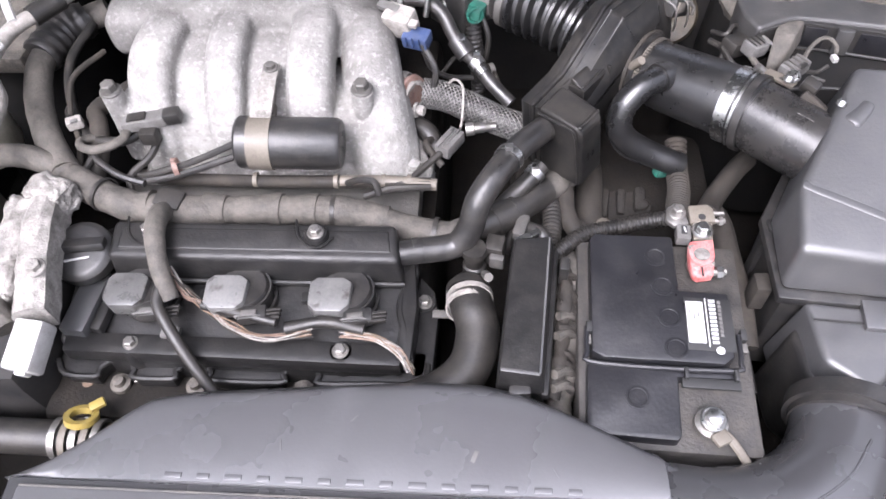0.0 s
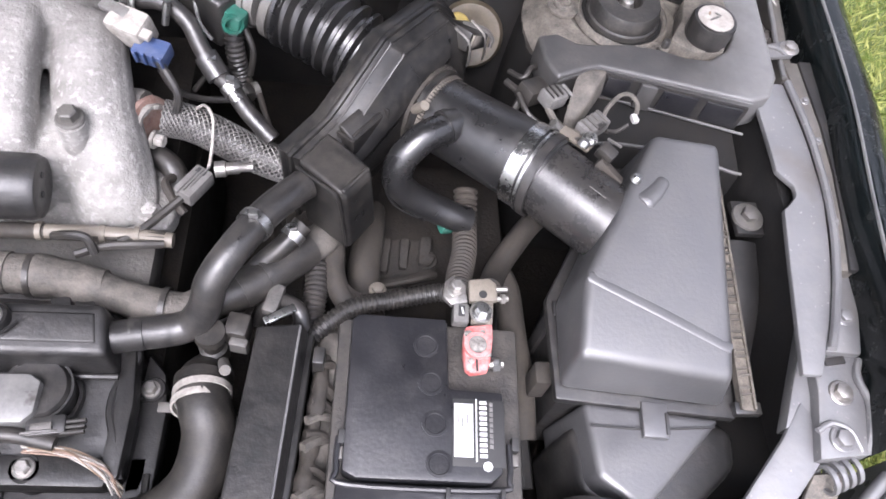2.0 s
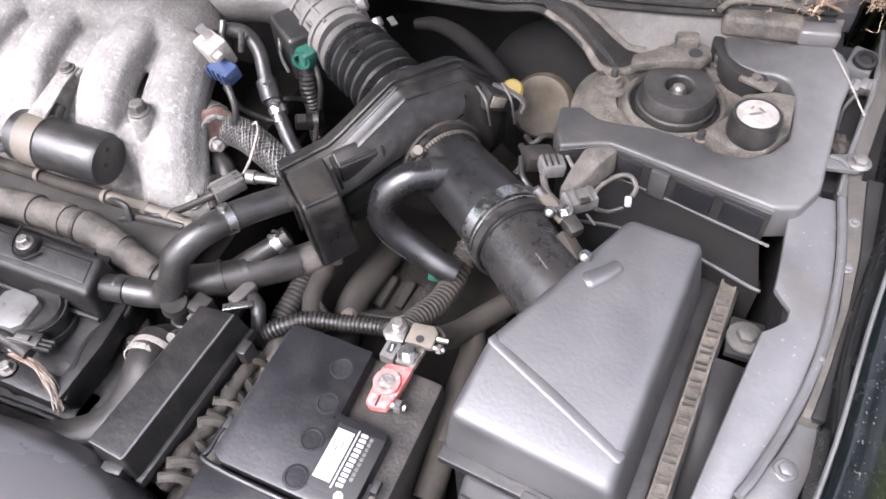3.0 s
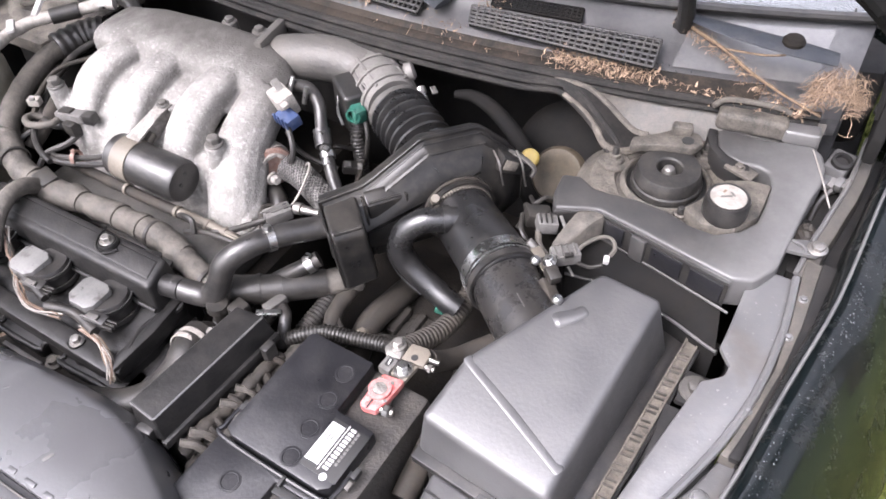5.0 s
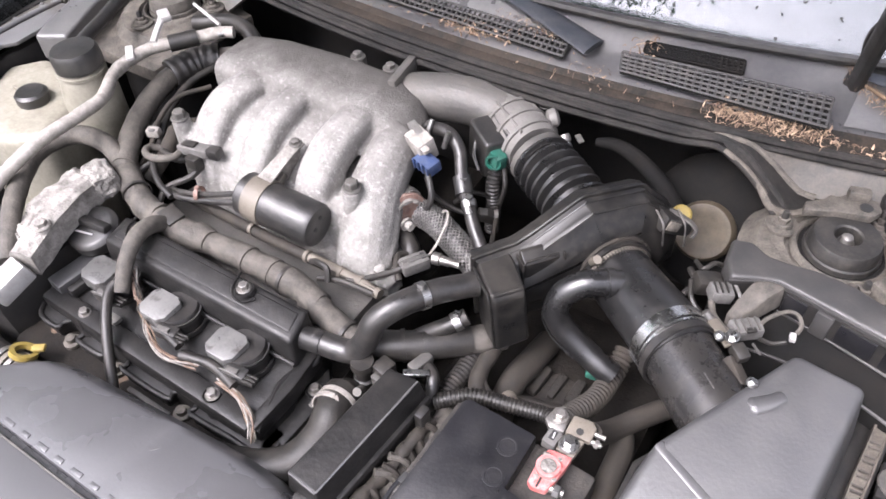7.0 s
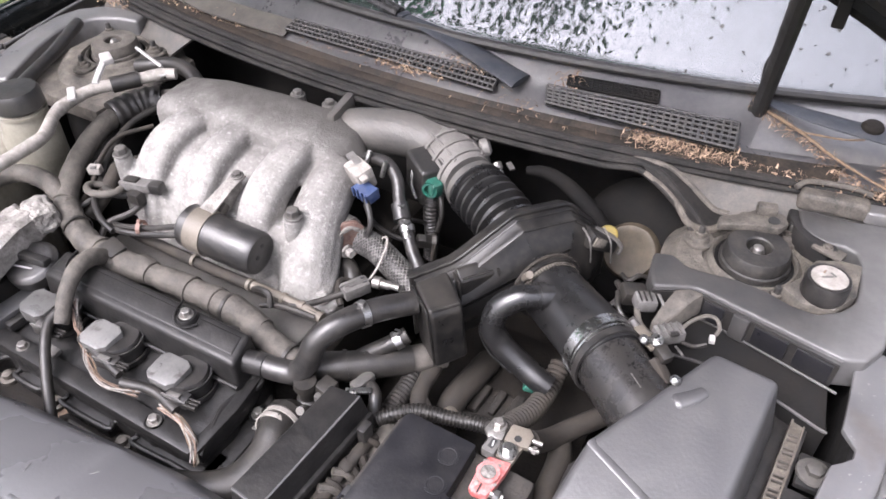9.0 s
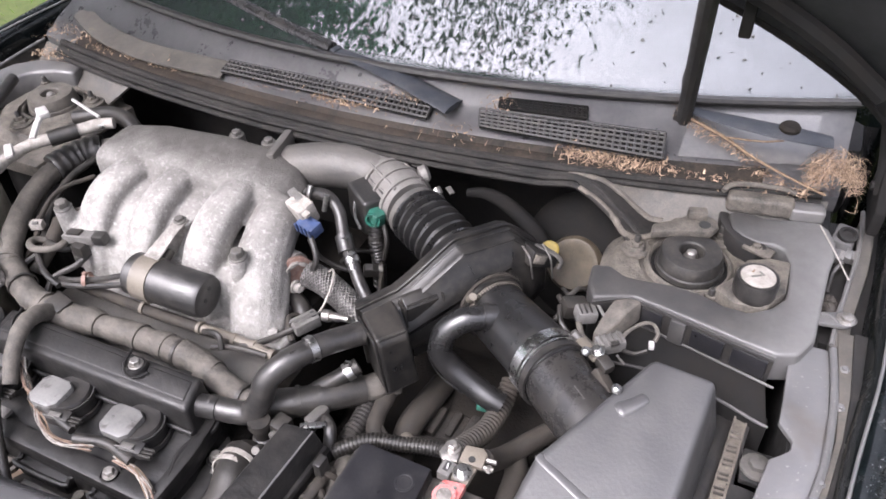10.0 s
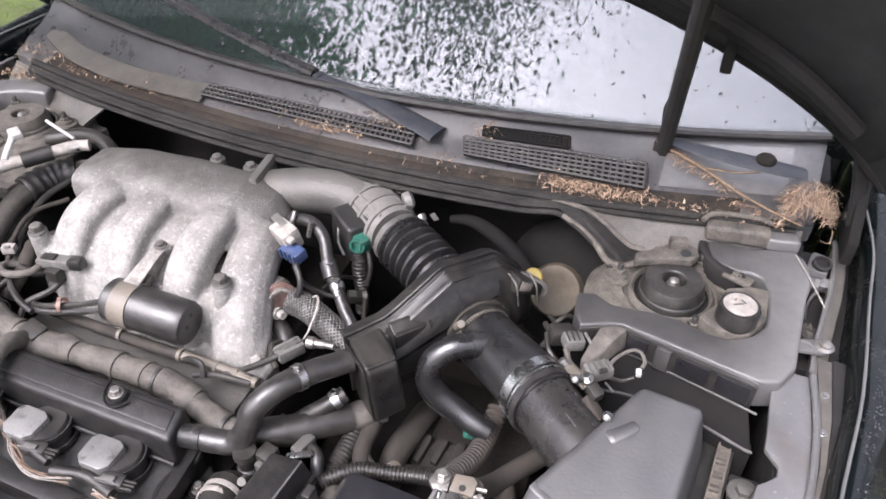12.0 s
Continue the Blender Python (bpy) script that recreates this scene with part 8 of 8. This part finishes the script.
part("lead", tube([(-0.348, 0.710, 0.893), (-0.360, 0.725, 0.888), (-0.368, 0.745, 0.880)], 0.0030, 8, 4), M_OLDRUBBER, wp)

# ---------- clutter behind the battery ----------
hose("split_conduit", [(0.366, 0.755, 0.82), (0.365, 0.72, 0.81), (0.362, 0.68, 0.815), (0.352, 0.64, 0.832), (0.350, 0.622, 0.842)], 0.0115, M_CONDUIT, "dusty tan split conduit to the battery terminal", "conduit", sides=12, steps=8, ribs=(0.006, 0.0018))
hose("ground_cable", [(0.455, 0.745, 0.80), (0.435, 0.723, 0.80), (0.410, 0.688, 0.802), (0.396, 0.664, 0.806), (0.386, 0.640, 0.822), (0.380, 0.626, 0.838)], 0.0125, M_CONDUIT, "thick dusty brown cable", "cable", sides=12)
hose("ground_cable", [(0.400, 0.675, 0.79), (0.410, 0.650, 0.79), (0.413, 0.600, 0.79), (0.418, 0.555, 0.785), (0.420, 0.50, 0.77)], 0.014, M_CONDUIT, "thick dusty brown cable beside the battery", "cable", sides=12)
hose("split_conduit", [(0.212, 0.700, 0.812), (0.212, 0.677, 0.812), (0.215, 0.642, 0.810), (0.213, 0.608, 0.806), (0.216, 0.585, 0.80)], 0.0105, M_OLDRUBBER, "ribbed dusty black conduit", "conduit", sides=12, ribs=(0.005, 0.0015))
hose("cable", [(0.231, 0.700, 0.812), (0.230, 0.674, 0.812), (0.234, 0.640, 0.81), (0.246, 0.620, 0.806), (0.262, 0.610, 0.80)], 0.0105, M_CONDUIT, "dusty brown taped loom", "cable", sides=12, wobble=0.12)
hose("split_conduit", [(0.214, 0.578, 0.824), (0.232, 0.592, 0.830), (0.252, 0.605, 0.832), (0.288, 0.614, 0.832), (0.325, 0.621, 0.836), (0.338, 0.620, 0.840)], 0.0078, M_OLDRUBBER, "ribbed dusty black conduit behind the battery", "conduit", sides=12, ribs=(0.0045, 0.0014))
hose("coolant_hose", [(0.268, 0.760, 0.76), (0.266, 0.720, 0.77), (0.262, 0.670, 0.775), (0.27, 0.62, 0.76)], 0.017, M_CONDUIT, "dusty brown hose deep in the bay", sides=12)
hose("coolant_hose", [(0.130, 0.59, 0.82), (0.155, 0.63, 0.84), (0.185, 0.655, 0.858), (0.20, 0.672, 0.866)], 0.010, M_OLDRUBBER, "short dusty hose under the breather", clamps=(0.8,), sides=12)
hose("lower_hose", [(0.16, 0.60, 0.80), (0.175, 0.612, 0.825), (0.198, 0.60, 0.838), (0.206, 0.585, 0.83), (0.207, 0.575, 0.81)], 0.0075, M_RUBBER, "small black hose arching over the relay box end", sides=12)
tr = thing("gearbox_bracket", (0.30, 0.69, 0.72), "grimy brown folded bracket plate behind the battery", "bracket")
part("plate", crusty(plate([(0.240, 0.662), (0.272, 0.660), (0.342, 0.682), (0.340, 0.728), (0.300, 0.732), (0.240, 0.716)], 0.735, 0.752, 0.004), 0.0020, 45, 5), M_MUCK, tr)
for k, (x, w) in enumerate(((0.262, 0.010), (0.283, 0.014), (0.306, 0.011), (0.329, 0.013))):
    part("pad", roughen(block((x, 0.700 + 0.004 * k, 0.755 + 0.002 * (k % 2)), (w, 0.046 - 0.004 * k, 0.012), 0.004, (5, 0, -8 + 2 * k)), 0.0025, 55), M_MUCK, tr)
part("fold", tube([(0.250, 0.664, 0.765), (0.275, 0.661, 0.770), (0.305, 0.668, 0.772), (0.335, 0.678, 0.768)], 0.0055, 8, 5, wobble=0.35), M_MUCK, tr)
part("fold", tube([(0.262, 0.654, 0.776), (0.290, 0.658, 0.780), (0.322, 0.668, 0.778), (0.338, 0.676, 0.772)], 0.0038, 8, 5, wobble=0.35), M_CONDUIT, tr)
bolt(tr, (0.332, 0.703, 0.754), 0.008, 0.009, mat=M_MUCK)
bolt(tr, (0.275, 0.640, 0.800), 0.006, 0.007, mat=M_CREAM)
part("cross_strap", tube([(0.236, 0.640, 0.812), (0.255, 0.628, 0.806), (0.276, 0.632, 0.800), (0.300, 0.645, 0.79)], 0.0055, 8, 5, wobble=0.2), M_CONDUIT, tr)
part("teal_clip", block((0.345, 0.712, 0.812), (0.016, 0.012, 0.012), 0.003, (0, 20, 20)), M_GREEN, tr)
vb = thing("coolant_valve", (0.135, 0.575, 0.80), "grey metal coolant fitting with plastic plugs", "valve")
part("fitting", lathe([(0.013, 0), (0.013, 0.02), (0.010, 0.022), (0.010, 0.04), (0.014, 0.042), (0.013, 0.05)], (0.128, 0.565, 0.805)), M_OLDRUBBER, vb)
part("plug", block((0.150, 0.575, 0.838), (0.020, 0.022, 0.030), 0.003, (0, 0, -10)), M_OLDRUBBER, vb)
part("plug_front", block((0.152, 0.560, 0.838), (0.016, 0.008, 0.018), 0.002, (0, 0, -10)), M_CASTDARK, vb)
part("clip_tab", block((0.185, 0.588, 0.846), (0.030, 0.008, 0.004), 0.001, (0, 0, 30)), M_BRIGHT, vb)
part("link", block((0.178, 0.606, 0.838), (0.014, 0.030, 0.012), 0.003, (0, 0, -15)), M_CASTDARK, vb)
up = thing("vertical_bracket", (0.475, 0.60, 0.70), "dark ribbed bracket between battery and air cleaner", "bracket")
part("post", block((0.440, 0.600, 0.79), (0.010, 0.016, 0.14), 0.003), M_BAYDARK, up)
part("clip", block((0.428, 0.545, 0.815), (0.016, 0.022, 0.04), 0.003), M_CONDUIT, up)
part("strut", tube([(0.415, 0.66, 0.78), (0.405, 0.60, 0.76), (0.420, 0.53, 0.75), (0.425, 0.46, 0.74)], 0.010, 8, 5), M_BAYDARK, up)
rm = thing("sensor_harness", (0.46, 0.785, 0.90), "dusty wiring with two grey plugs and a looped lead", "wiring")
part("plug", block((0.437, 0.799, 0.926), (0.024, 0.020, 0.016), 0.003, (0, 8, 32)), M_CONN, rm, "dusty grey plug")
for k in range(3):
    part("plug_rib", block((0.431 + 0.005 * k, 0.796 + 0.003 * k, 0.9352), (0.002, 0.016, 0.002), 0.0006, (0, 8, 32)), M_OLDRUBBER, rm)
part("plug_boot", block((0.420, 0.812, 0.918), (0.030, 0.022, 0.020), 0.004, (0, 12, 35)), M_OLDRUBBER, rm)
part("sensor_plug", block((0.474, 0.767, 0.924), (0.032, 0.019, 0.016), 0.003, (0, 0, 38)), M_CONN, rm, "grey ribbed sensor plug")
for k in range(4):
    part("plug_rib", block((0.4655 + 0.0055 * k, 0.7605 + 0.0043 * k, 0.9328), (0.0022, 0.017, 0.0024), 0.0006, (0, 0, 38)), M_CASTDARK, rm)
part("plug_lock", block((0.480, 0.762, 0.932), (0.010, 0.006, 0.004), 0.001, (0, 0, 38)), M_OLDRUBBER, rm)
part("lead", tube([(0.432, 0.788, 0.922), (0.440, 0.774, 0.918), (0.452, 0.764, 0.918), (0.462, 0.758, 0.922)], 0.0036, 8), M_LOOM, rm)
part("lead", tube([(0.404, 0.806, 0.920), (0.412, 0.786, 0.916), (0.425, 0.776, 0.912), (0.447, 0.752, 0.922), (0.462, 0.744, 0.930)], 0.0030, 8), M_OLDRUBBER, rm)
part("lead", tube([(0.398, 0.840, 0.915), (0.410, 0.826, 0.922), (0.418, 0.836, 0.926), (0.428, 0.846, 0.918)], 0.0028, 8), M_OLDRUBBER, rm)
part("lead", tube([(0.396, 0.832, 0.908), (0.408, 0.812, 0.912), (0.402, 0.796, 0.904)], 0.0038, 8), M_OLDRUBBER, rm)
part("loop", tube([(0.484, 0.774, 0.928), (0.490, 0.785, 0.934), (0.503, 0.797, 0.939), (0.514, 0.798, 0.939), (0.5205, 0.790, 0.935), (0.519, 0.781, 0.932)], 0.0023, 8, 6), M_LOOM, rm, "pale looped lead")
part("loop_tip", block((0.517, 0.776, 0.930), (0.006, 0.009, 0.006), 0.001, (0, 0, 12)), M_WHITE, rm)
part("return_lead", tube([(0.489, 0.766, 0.920), (0.502, 0.770, 0.916), (0.514, 0.776, 0.920)], 0.0022, 8, 5), M_OLDRUBBER, rm)
part("screw_head", roughen(bolt_mesh((0.466, 0.744, 0.932), 0.0052, 0.008, (-0.2, -0.2, 1)), 0.0006, 200), M_BRIGHT, rm)
part("bracket_tab", roughen(block((0.455, 0.748, 0.926), (0.034, 0.012, 0.004), 0.001, (0, 0, -40)), 0.0008, 120), M_CREAM, rm)
part("pin", rod((0.486, 0.748, 0.930), (0.496, 0.736, 0.934), 0.0014, 6), M_STEEL, rm)

# ---------- brake parts at the back ----------
bk = thing("brake_booster", (0.40, 0.98, 0.76), "dark round brake booster deep behind the resonator", "brake booster")
# drum coloured near-black in place of the shade behind the resonator
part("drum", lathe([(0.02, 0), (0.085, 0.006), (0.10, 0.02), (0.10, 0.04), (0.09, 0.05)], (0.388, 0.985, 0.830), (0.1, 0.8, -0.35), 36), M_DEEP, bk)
part("face", lathe([(0.001, 0.0026), (0.024, 0.0022), (0.028, 0.0004), (0.036, 0.0006), (0.040, 0.006), (0.040, 0.03), (0.03, 0.032)], (0.377, 0.968, 0.838), (0.1, 0.75, -0.55), 32), M_TAN, bk, "tan round cap face")
part("reservoir_cap", lathe([(0.011, 0), (0.0125, 0.003), (0.0125, 0.013), (0.010, 0.015), (0.002, 0.015)], (0.351, 0.936, 0.878), (0.2, -0.5, 1), 24), M_YELLOW, bk, "yellow brake fluid cap")
hose("brake_line", [(0.212, 0.985, 0.906), (0.240, 0.985, 0.912), (0.275, 0.975, 0.910), (0.318, 0.955, 0.898), (0.345, 0.945, 0.875)], lambda s: 0.006 + 0.008 * s * (1.6 - s), M_DEEP, "black vacuum hose along the firewall", sides=12)

# ---------- far side of the bay ----------
tank = thing("washer_tank", (-0.55, 0.67, 0.62), "milky white fluid tank with black caps", "tank")
part("tank", plate([(-0.670, 0.700), (-0.630, 0.752), (-0.555, 0.735), (-0.487, 0.690), (-0.462, 0.610), (-0.500, 0.575), (-0.60, 0.57)], 0.64, 0.90, 0.02, 4), M_TANK, tank)
part("small_cap", lathe([(0.022, 0), (0.024, 0.004), (0.024, 0.016), (0.020, 0.020), (0.001, 0.0205)], (-0.545, 0.660, 0.898)), M_BLACK, tank)
part("cap_tab", block((-0.575, 0.662, 0.910), (0.022, 0.012, 0.008), 0.002), M_TANK, tank)
ps = thing("reservoir", (-0.478, 0.725, 0.82), "cream plastic fluid reservoir with a black screw cap", "reservoir")
part("bottle", lathe([(0.036, 0), (0.040, 0.01), (0.041, 0.075), (0.036, 0.095), (0.033, 0.112), (0.030, 0.118)], (-0.474, 0.711, 0.835), sides=28), M_TANK, ps, "milky cream bottle")
part("neck_ring", ring((-0.474, 0.711, 0.949), (0, 0, 1), 0.031, 0.004, 0.005, 28), M_TANK, ps)
part("cap", lathe([(0.032, 0), (0.0345, 0.003), (0.0345, 0.024), (0.031, 0.030), (0.001, 0.031)], (-0.474, 0.712, 0.953), (-0.04, 0.0, 1), 22), M_BLACK, ps)
part("hose", tube([(-0.492, 0.735, 0.972), (-0.515, 0.775, 0.968), (-0.55, 0.84, 0.962), (-0.60, 0.93, 0.960)], 0.010, 10), M_RUBBER, ps)
ac = thing("coolant_pipe", (-0.40, 0.70, 0.93), "cream coated metal pipe with a white clip", "pipe")
part("pipe", tube([(-0.345, 0.892, 0.952), (-0.366, 0.878, 0.952), (-0.405, 0.829, 0.950), (-0.424, 0.801, 0.950), (-0.432, 0.771, 0.948), (-0.428, 0.731, 0.946), (-0.396, 0.684, 0.946), (-0.391, 0.640, 0.946), (-0.394, 0.585, 0.944), (-0.402, 0.535, 0.930), (-0.43, 0.48, 0.89)], 0.0092, 12, 9, wobble=0.12), M_WIREWHITE, ac, "cream coated pipe")
part("clip", block((-0.432, 0.768, 0.957), (0.036, 0.012, 0.006), 0.003, (0, 0, -38)), M_WHITE, ac)
part("clip_hook", tube([(-0.421, 0.803, 0.958), (-0.436, 0.826, 0.962), (-0.444, 0.842, 0.966), (-0.456, 0.856, 0.966)], 0.0056, 8, 5, flat=0.7), M_WHITE, ac, "white plastic hook")
part("clip_head", block((-0.450, 0.856, 0.968), (0.028, 0.017, 0.010), 0.003, (0, 0, -30)), M_WHITE, ac)
part("strap", tube([(-0.438, 0.906, 0.966), (-0.368, 0.888, 0.960)], 0.0026, 8, 0), M_WHITE, ac)
part("sleeve", tube([(-0.410, 0.822, 0.950), (-0.385, 0.856, 0.951)], 0.0125, 14, 3), M_OLDRUBBER, ac)
part("bare_end", tube([(-0.384, 0.857, 0.952), (-0.350, 0.890, 0.952)], 0.0068, 12, 0), M_BRIGHT, ac)
hose("air_hose", [(-0.30, 0.89, 0.93), (-0.33, 0.91, 0.945), (-0.38, 0.92, 0.945), (-0.44, 0.90, 0.935)], 0.012, M_OLDRUBBER, "dusty hose at the manifold's back corner", sides=12)
sb = thing("engine_mount_bracket", (-0.30, 0.50, 0.80), "corroded white alloy bracket at the engine's end", "bracket")
part("arm", crusty(loft([[(x - 0.016, y - 0.004, z - 0.02), (x + 0.016, y + 0.006, z - 0.02), (x + 0.015, y + 0.006, z + 0.012), (x + 0.006, y + 0.003, z + 0.017), (x - 0.010, y - 0.002, z + 0.016), (x - 0.016, y - 0.004, z + 0.008)] for x, y, z in ((-0.330, 0.585, 0.890), (-0.322, 0.548, 0.896), (-0.312, 0.505, 0.894), (-0.306, 0.480, 0.889), (-0.300, 0.450, 0.882))]), 0.0016, 120, 4), M_CORRODED, sb)
part("lump", crusty(block((-0.352, 0.550, 0.872), (0.040, 0.090, 0.055), 0.012, (0, 0, 6)), 0.0055, 70, 6), M_CORRODED, sb)
part("lump", crusty(block((-0.330, 0.600, 0.890), (0.050, 0.036, 0.034), 0.010, (0, 0, -20)), 0.0050, 80, 6), M_CORRODED, sb)
part("lump", crusty(block((-0.350, 0.498, 0.865), (0.032, 0.055, 0.05), 0.010), 0.0045, 80, 6), M_CORRODED, sb)
part("end_block", roughen(block((-0.299, 0.425, 0.872), (0.030, 0.050, 0.028), 0.004, (16, 0, -6)), 0.0012, 120), M_WHITE, sb, "stained white plastic end")
part("end_tab", block((-0.298, 0.402, 0.868), (0.012, 0.012, 0.012), 0.002, (16, 0, -6)), M_WHITE, sb)
bolt(sb, (-0.300, 0.492, 0.909), 0.0075, 0.009, mat=M_CORRODED)
pl = thing("pulley_cover", (-0.37, 0.46, 0.74), "dark pulley cover at the engine's end", "cover")
part("cover", roughen(block((-0.375, 0.50, 0.76), (0.10, 0.20, 0.16), 0.03), 0.008, 20), M_BAYDARK, pl)
part("fin", plate([(-0.39, 0.40), (-0.33, 0.41), (-0.335, 0.44), (-0.385, 0.445)], 0.79, 0.80, 0.003), M_OLDRUBBER, pl)
hose("filler_hose", [(-0.46, 0.370, 0.785), (-0.35, 0.368, 0.782), (-0.29, 0.368, 0.778), (-0.20, 0.365, 0.77)], 0.0185, M_OLDRUBBER, "black hose with a coiled steel clamp", sides=16)
hc = thing("hose_clamp", (-0.27, 0.368, 0.76), "coiled bright steel hose clamp", "hose clamp")
for k in range(5):
    part("band", ring((-0.292 + 0.011 * k, 0.368, 0.779), (1, 0, -0.05), 0.0188, 0.003, 0.007, 24), M_CREAM if k % 2 else M_STEEL, hc)
fx = thing("front_brackets", (-0.24, 0.43, 0.74), "rusty brackets and bolts below the valve cover", "bracket")
for x, y in ((-0.290, 0.436), (-0.255, 0.434), (-0.150, 0.428)):
    part("stud", roughen(lathe([(0.014, 0), (0.013, 0.018), (0.008, 0.02), (0.007, 0.03)], (x, y, 0.74)), 0.001, 80), M_RUST, fx)
part("eyelet", ring((-0.228, 0.438, 0.765), (0.2, -0.6, 1), 0.006, 0.005, 0.005, 18), M_STEEL, fx)
part("strip", block((-0.095, 0.422, 0.778), (0.07, 0.006, 0.004), 0.001), M_CASTDARK, fx)
lt = thing("air_duct", (-0.60, 0.93, 0.93), "grey dusty plastic duct at the far strut tower", "duct")
far_outer = [(-0.615, 0.735), (-0.634, 0.769), (-0.658, 0.832), (-0.675, 0.893), (-0.677, 0.945), (-0.664, 0.985), (-0.632, 1.012), (-0.590, 1.022), (-0.540, 1.024)]
far_inner = [(-0.535, 0.996), (-0.575, 0.990), (-0.610, 0.972), (-0.630, 0.945), (-0.630, 0.905), (-0.612, 0.850), (-0.588, 0.800), (-0.570, 0.760)]
part("arm", plate(far_outer + far_inner, 0.905, lambda x, y: 0.948 + 0.03 * max(0, y - 0.93), 0.006, 3), M_TRIM, lt, sharp=45)
dp = thing("dash_panel", (-0.52, 1.0, 0.90), "dusty grey sheet metal panel under the far cowl end", "panel")
part("sheet", loft([[(-0.400, 1.004, 0.955), (-0.66, 1.062, 0.958), (-0.66, 1.066, 0.954), (-0.400, 1.008, 0.951)], [(-0.44, 0.968, 0.922), (-0.67, 1.035, 0.925), (-0.67, 1.040, 0.921), (-0.44, 0.974, 0.918)]], True, 0.002), M_SHEET, dp)
part("floor", plate([(-0.66, 0.80), (-0.44, 0.80), (-0.42, 1.0), (-0.66, 1.05)], 0.88, 0.905, 0.004), M_DUSTYMETAL, dp)


# ---------- trees over the car, seen in the glass, and the lawn ----------
def tree(place, height, crown, spread, clumps, seed, label, leaf=1.0, mat=None):
    rnd = random.Random(seed)
    x, y, z = place
    t = thing("tree", place, label, "tree", "trees round the lawn")
    bm = tube([(x, y, -0.1), (x + 0.1, y + 0.05, height * 0.3), (x - 0.05, y, height * 0.6), (x, y, height * 0.95)], lambda s: 0.22 * (1 - 0.8 * s), 10, 5)
    ends = []
    for k in range(14):
        a = rnd.uniform(0, 6.283)
        h0 = height * rnd.uniform(0.35, 0.85)
        r = spread * rnd.uniform(0.5, 1.0)
        e = Vector((x + r * math.cos(a), y + r * math.sin(a), h0 + rnd.uniform(-0.3, 0.8)))
        bm = join(bm, tube([(x, y, h0 - 0.4), (x + 0.5 * r * math.cos(a), y + 0.5 * r * math.sin(a), h0 + 0.1), e], lambda s: 0.06 * (1 - 0.85 * s), 6, 3))
        ends.append((Vector((x, y, h0)), e))
    part("trunk", bm, M_BARK, t)
    verts, faces = [], []
    for _ in range(clumps):
        o, e = rnd.choice(ends)
        c = o.lerp(e, rnd.uniform(0.35, 1.1)) + Vector((rnd.gauss(0, crown), rnd.gauss(0, crown), rnd.gauss(0, crown * 0.7)))
        for _ in range(12):
            p = c + Vector((rnd.gauss(0, 0.16), rnd.gauss(0, 0.16), rnd.gauss(0, 0.12)))
            u = Vector((rnd.gauss(0, 1), rnd.gauss(0, 1), rnd.gauss(0, 0.5))).normalized() * rnd.uniform(0.022, 0.048) * leaf
            w = u.cross(Vector((rnd.gauss(0, 1), rnd.gauss(0, 1), 1.5))).normalized() * u.length * 0.45
            k = len(verts)
            verts += [p - u, p + w, p + u, p - w]
            faces.append((k, k + 1, k + 2, k + 3))
    me = bpy.data.meshes.new("crown")
    me.from_pydata([Vector(v) - Vector(place) for v in verts], [], faces)
    me.materials.append(mat or M_FOLIAGE)
    ob = new("crown", me)
    ob.parent = t


tree((-1.2, 3.6, 0), 8.2, 0.42, 2.1, 4600, 21, "tall leafy green tree beside the car", 0.75)
tree((-7.3, 2.7, 0), 10.2, 0.8, 2.7, 5600, 22, "dense leafy green tree further along the lawn", 2.3, M_FARLEAVES)
tree((4.2, 3.0, 0), 8.3, 0.35, 1.9, 700, 23, "slender leafy tree across the lawn")
grass("grass", 1, -0.6, 2.6, 120000, 31)
grass("grass", -1, 0.2, 3.2, 80000, 32)
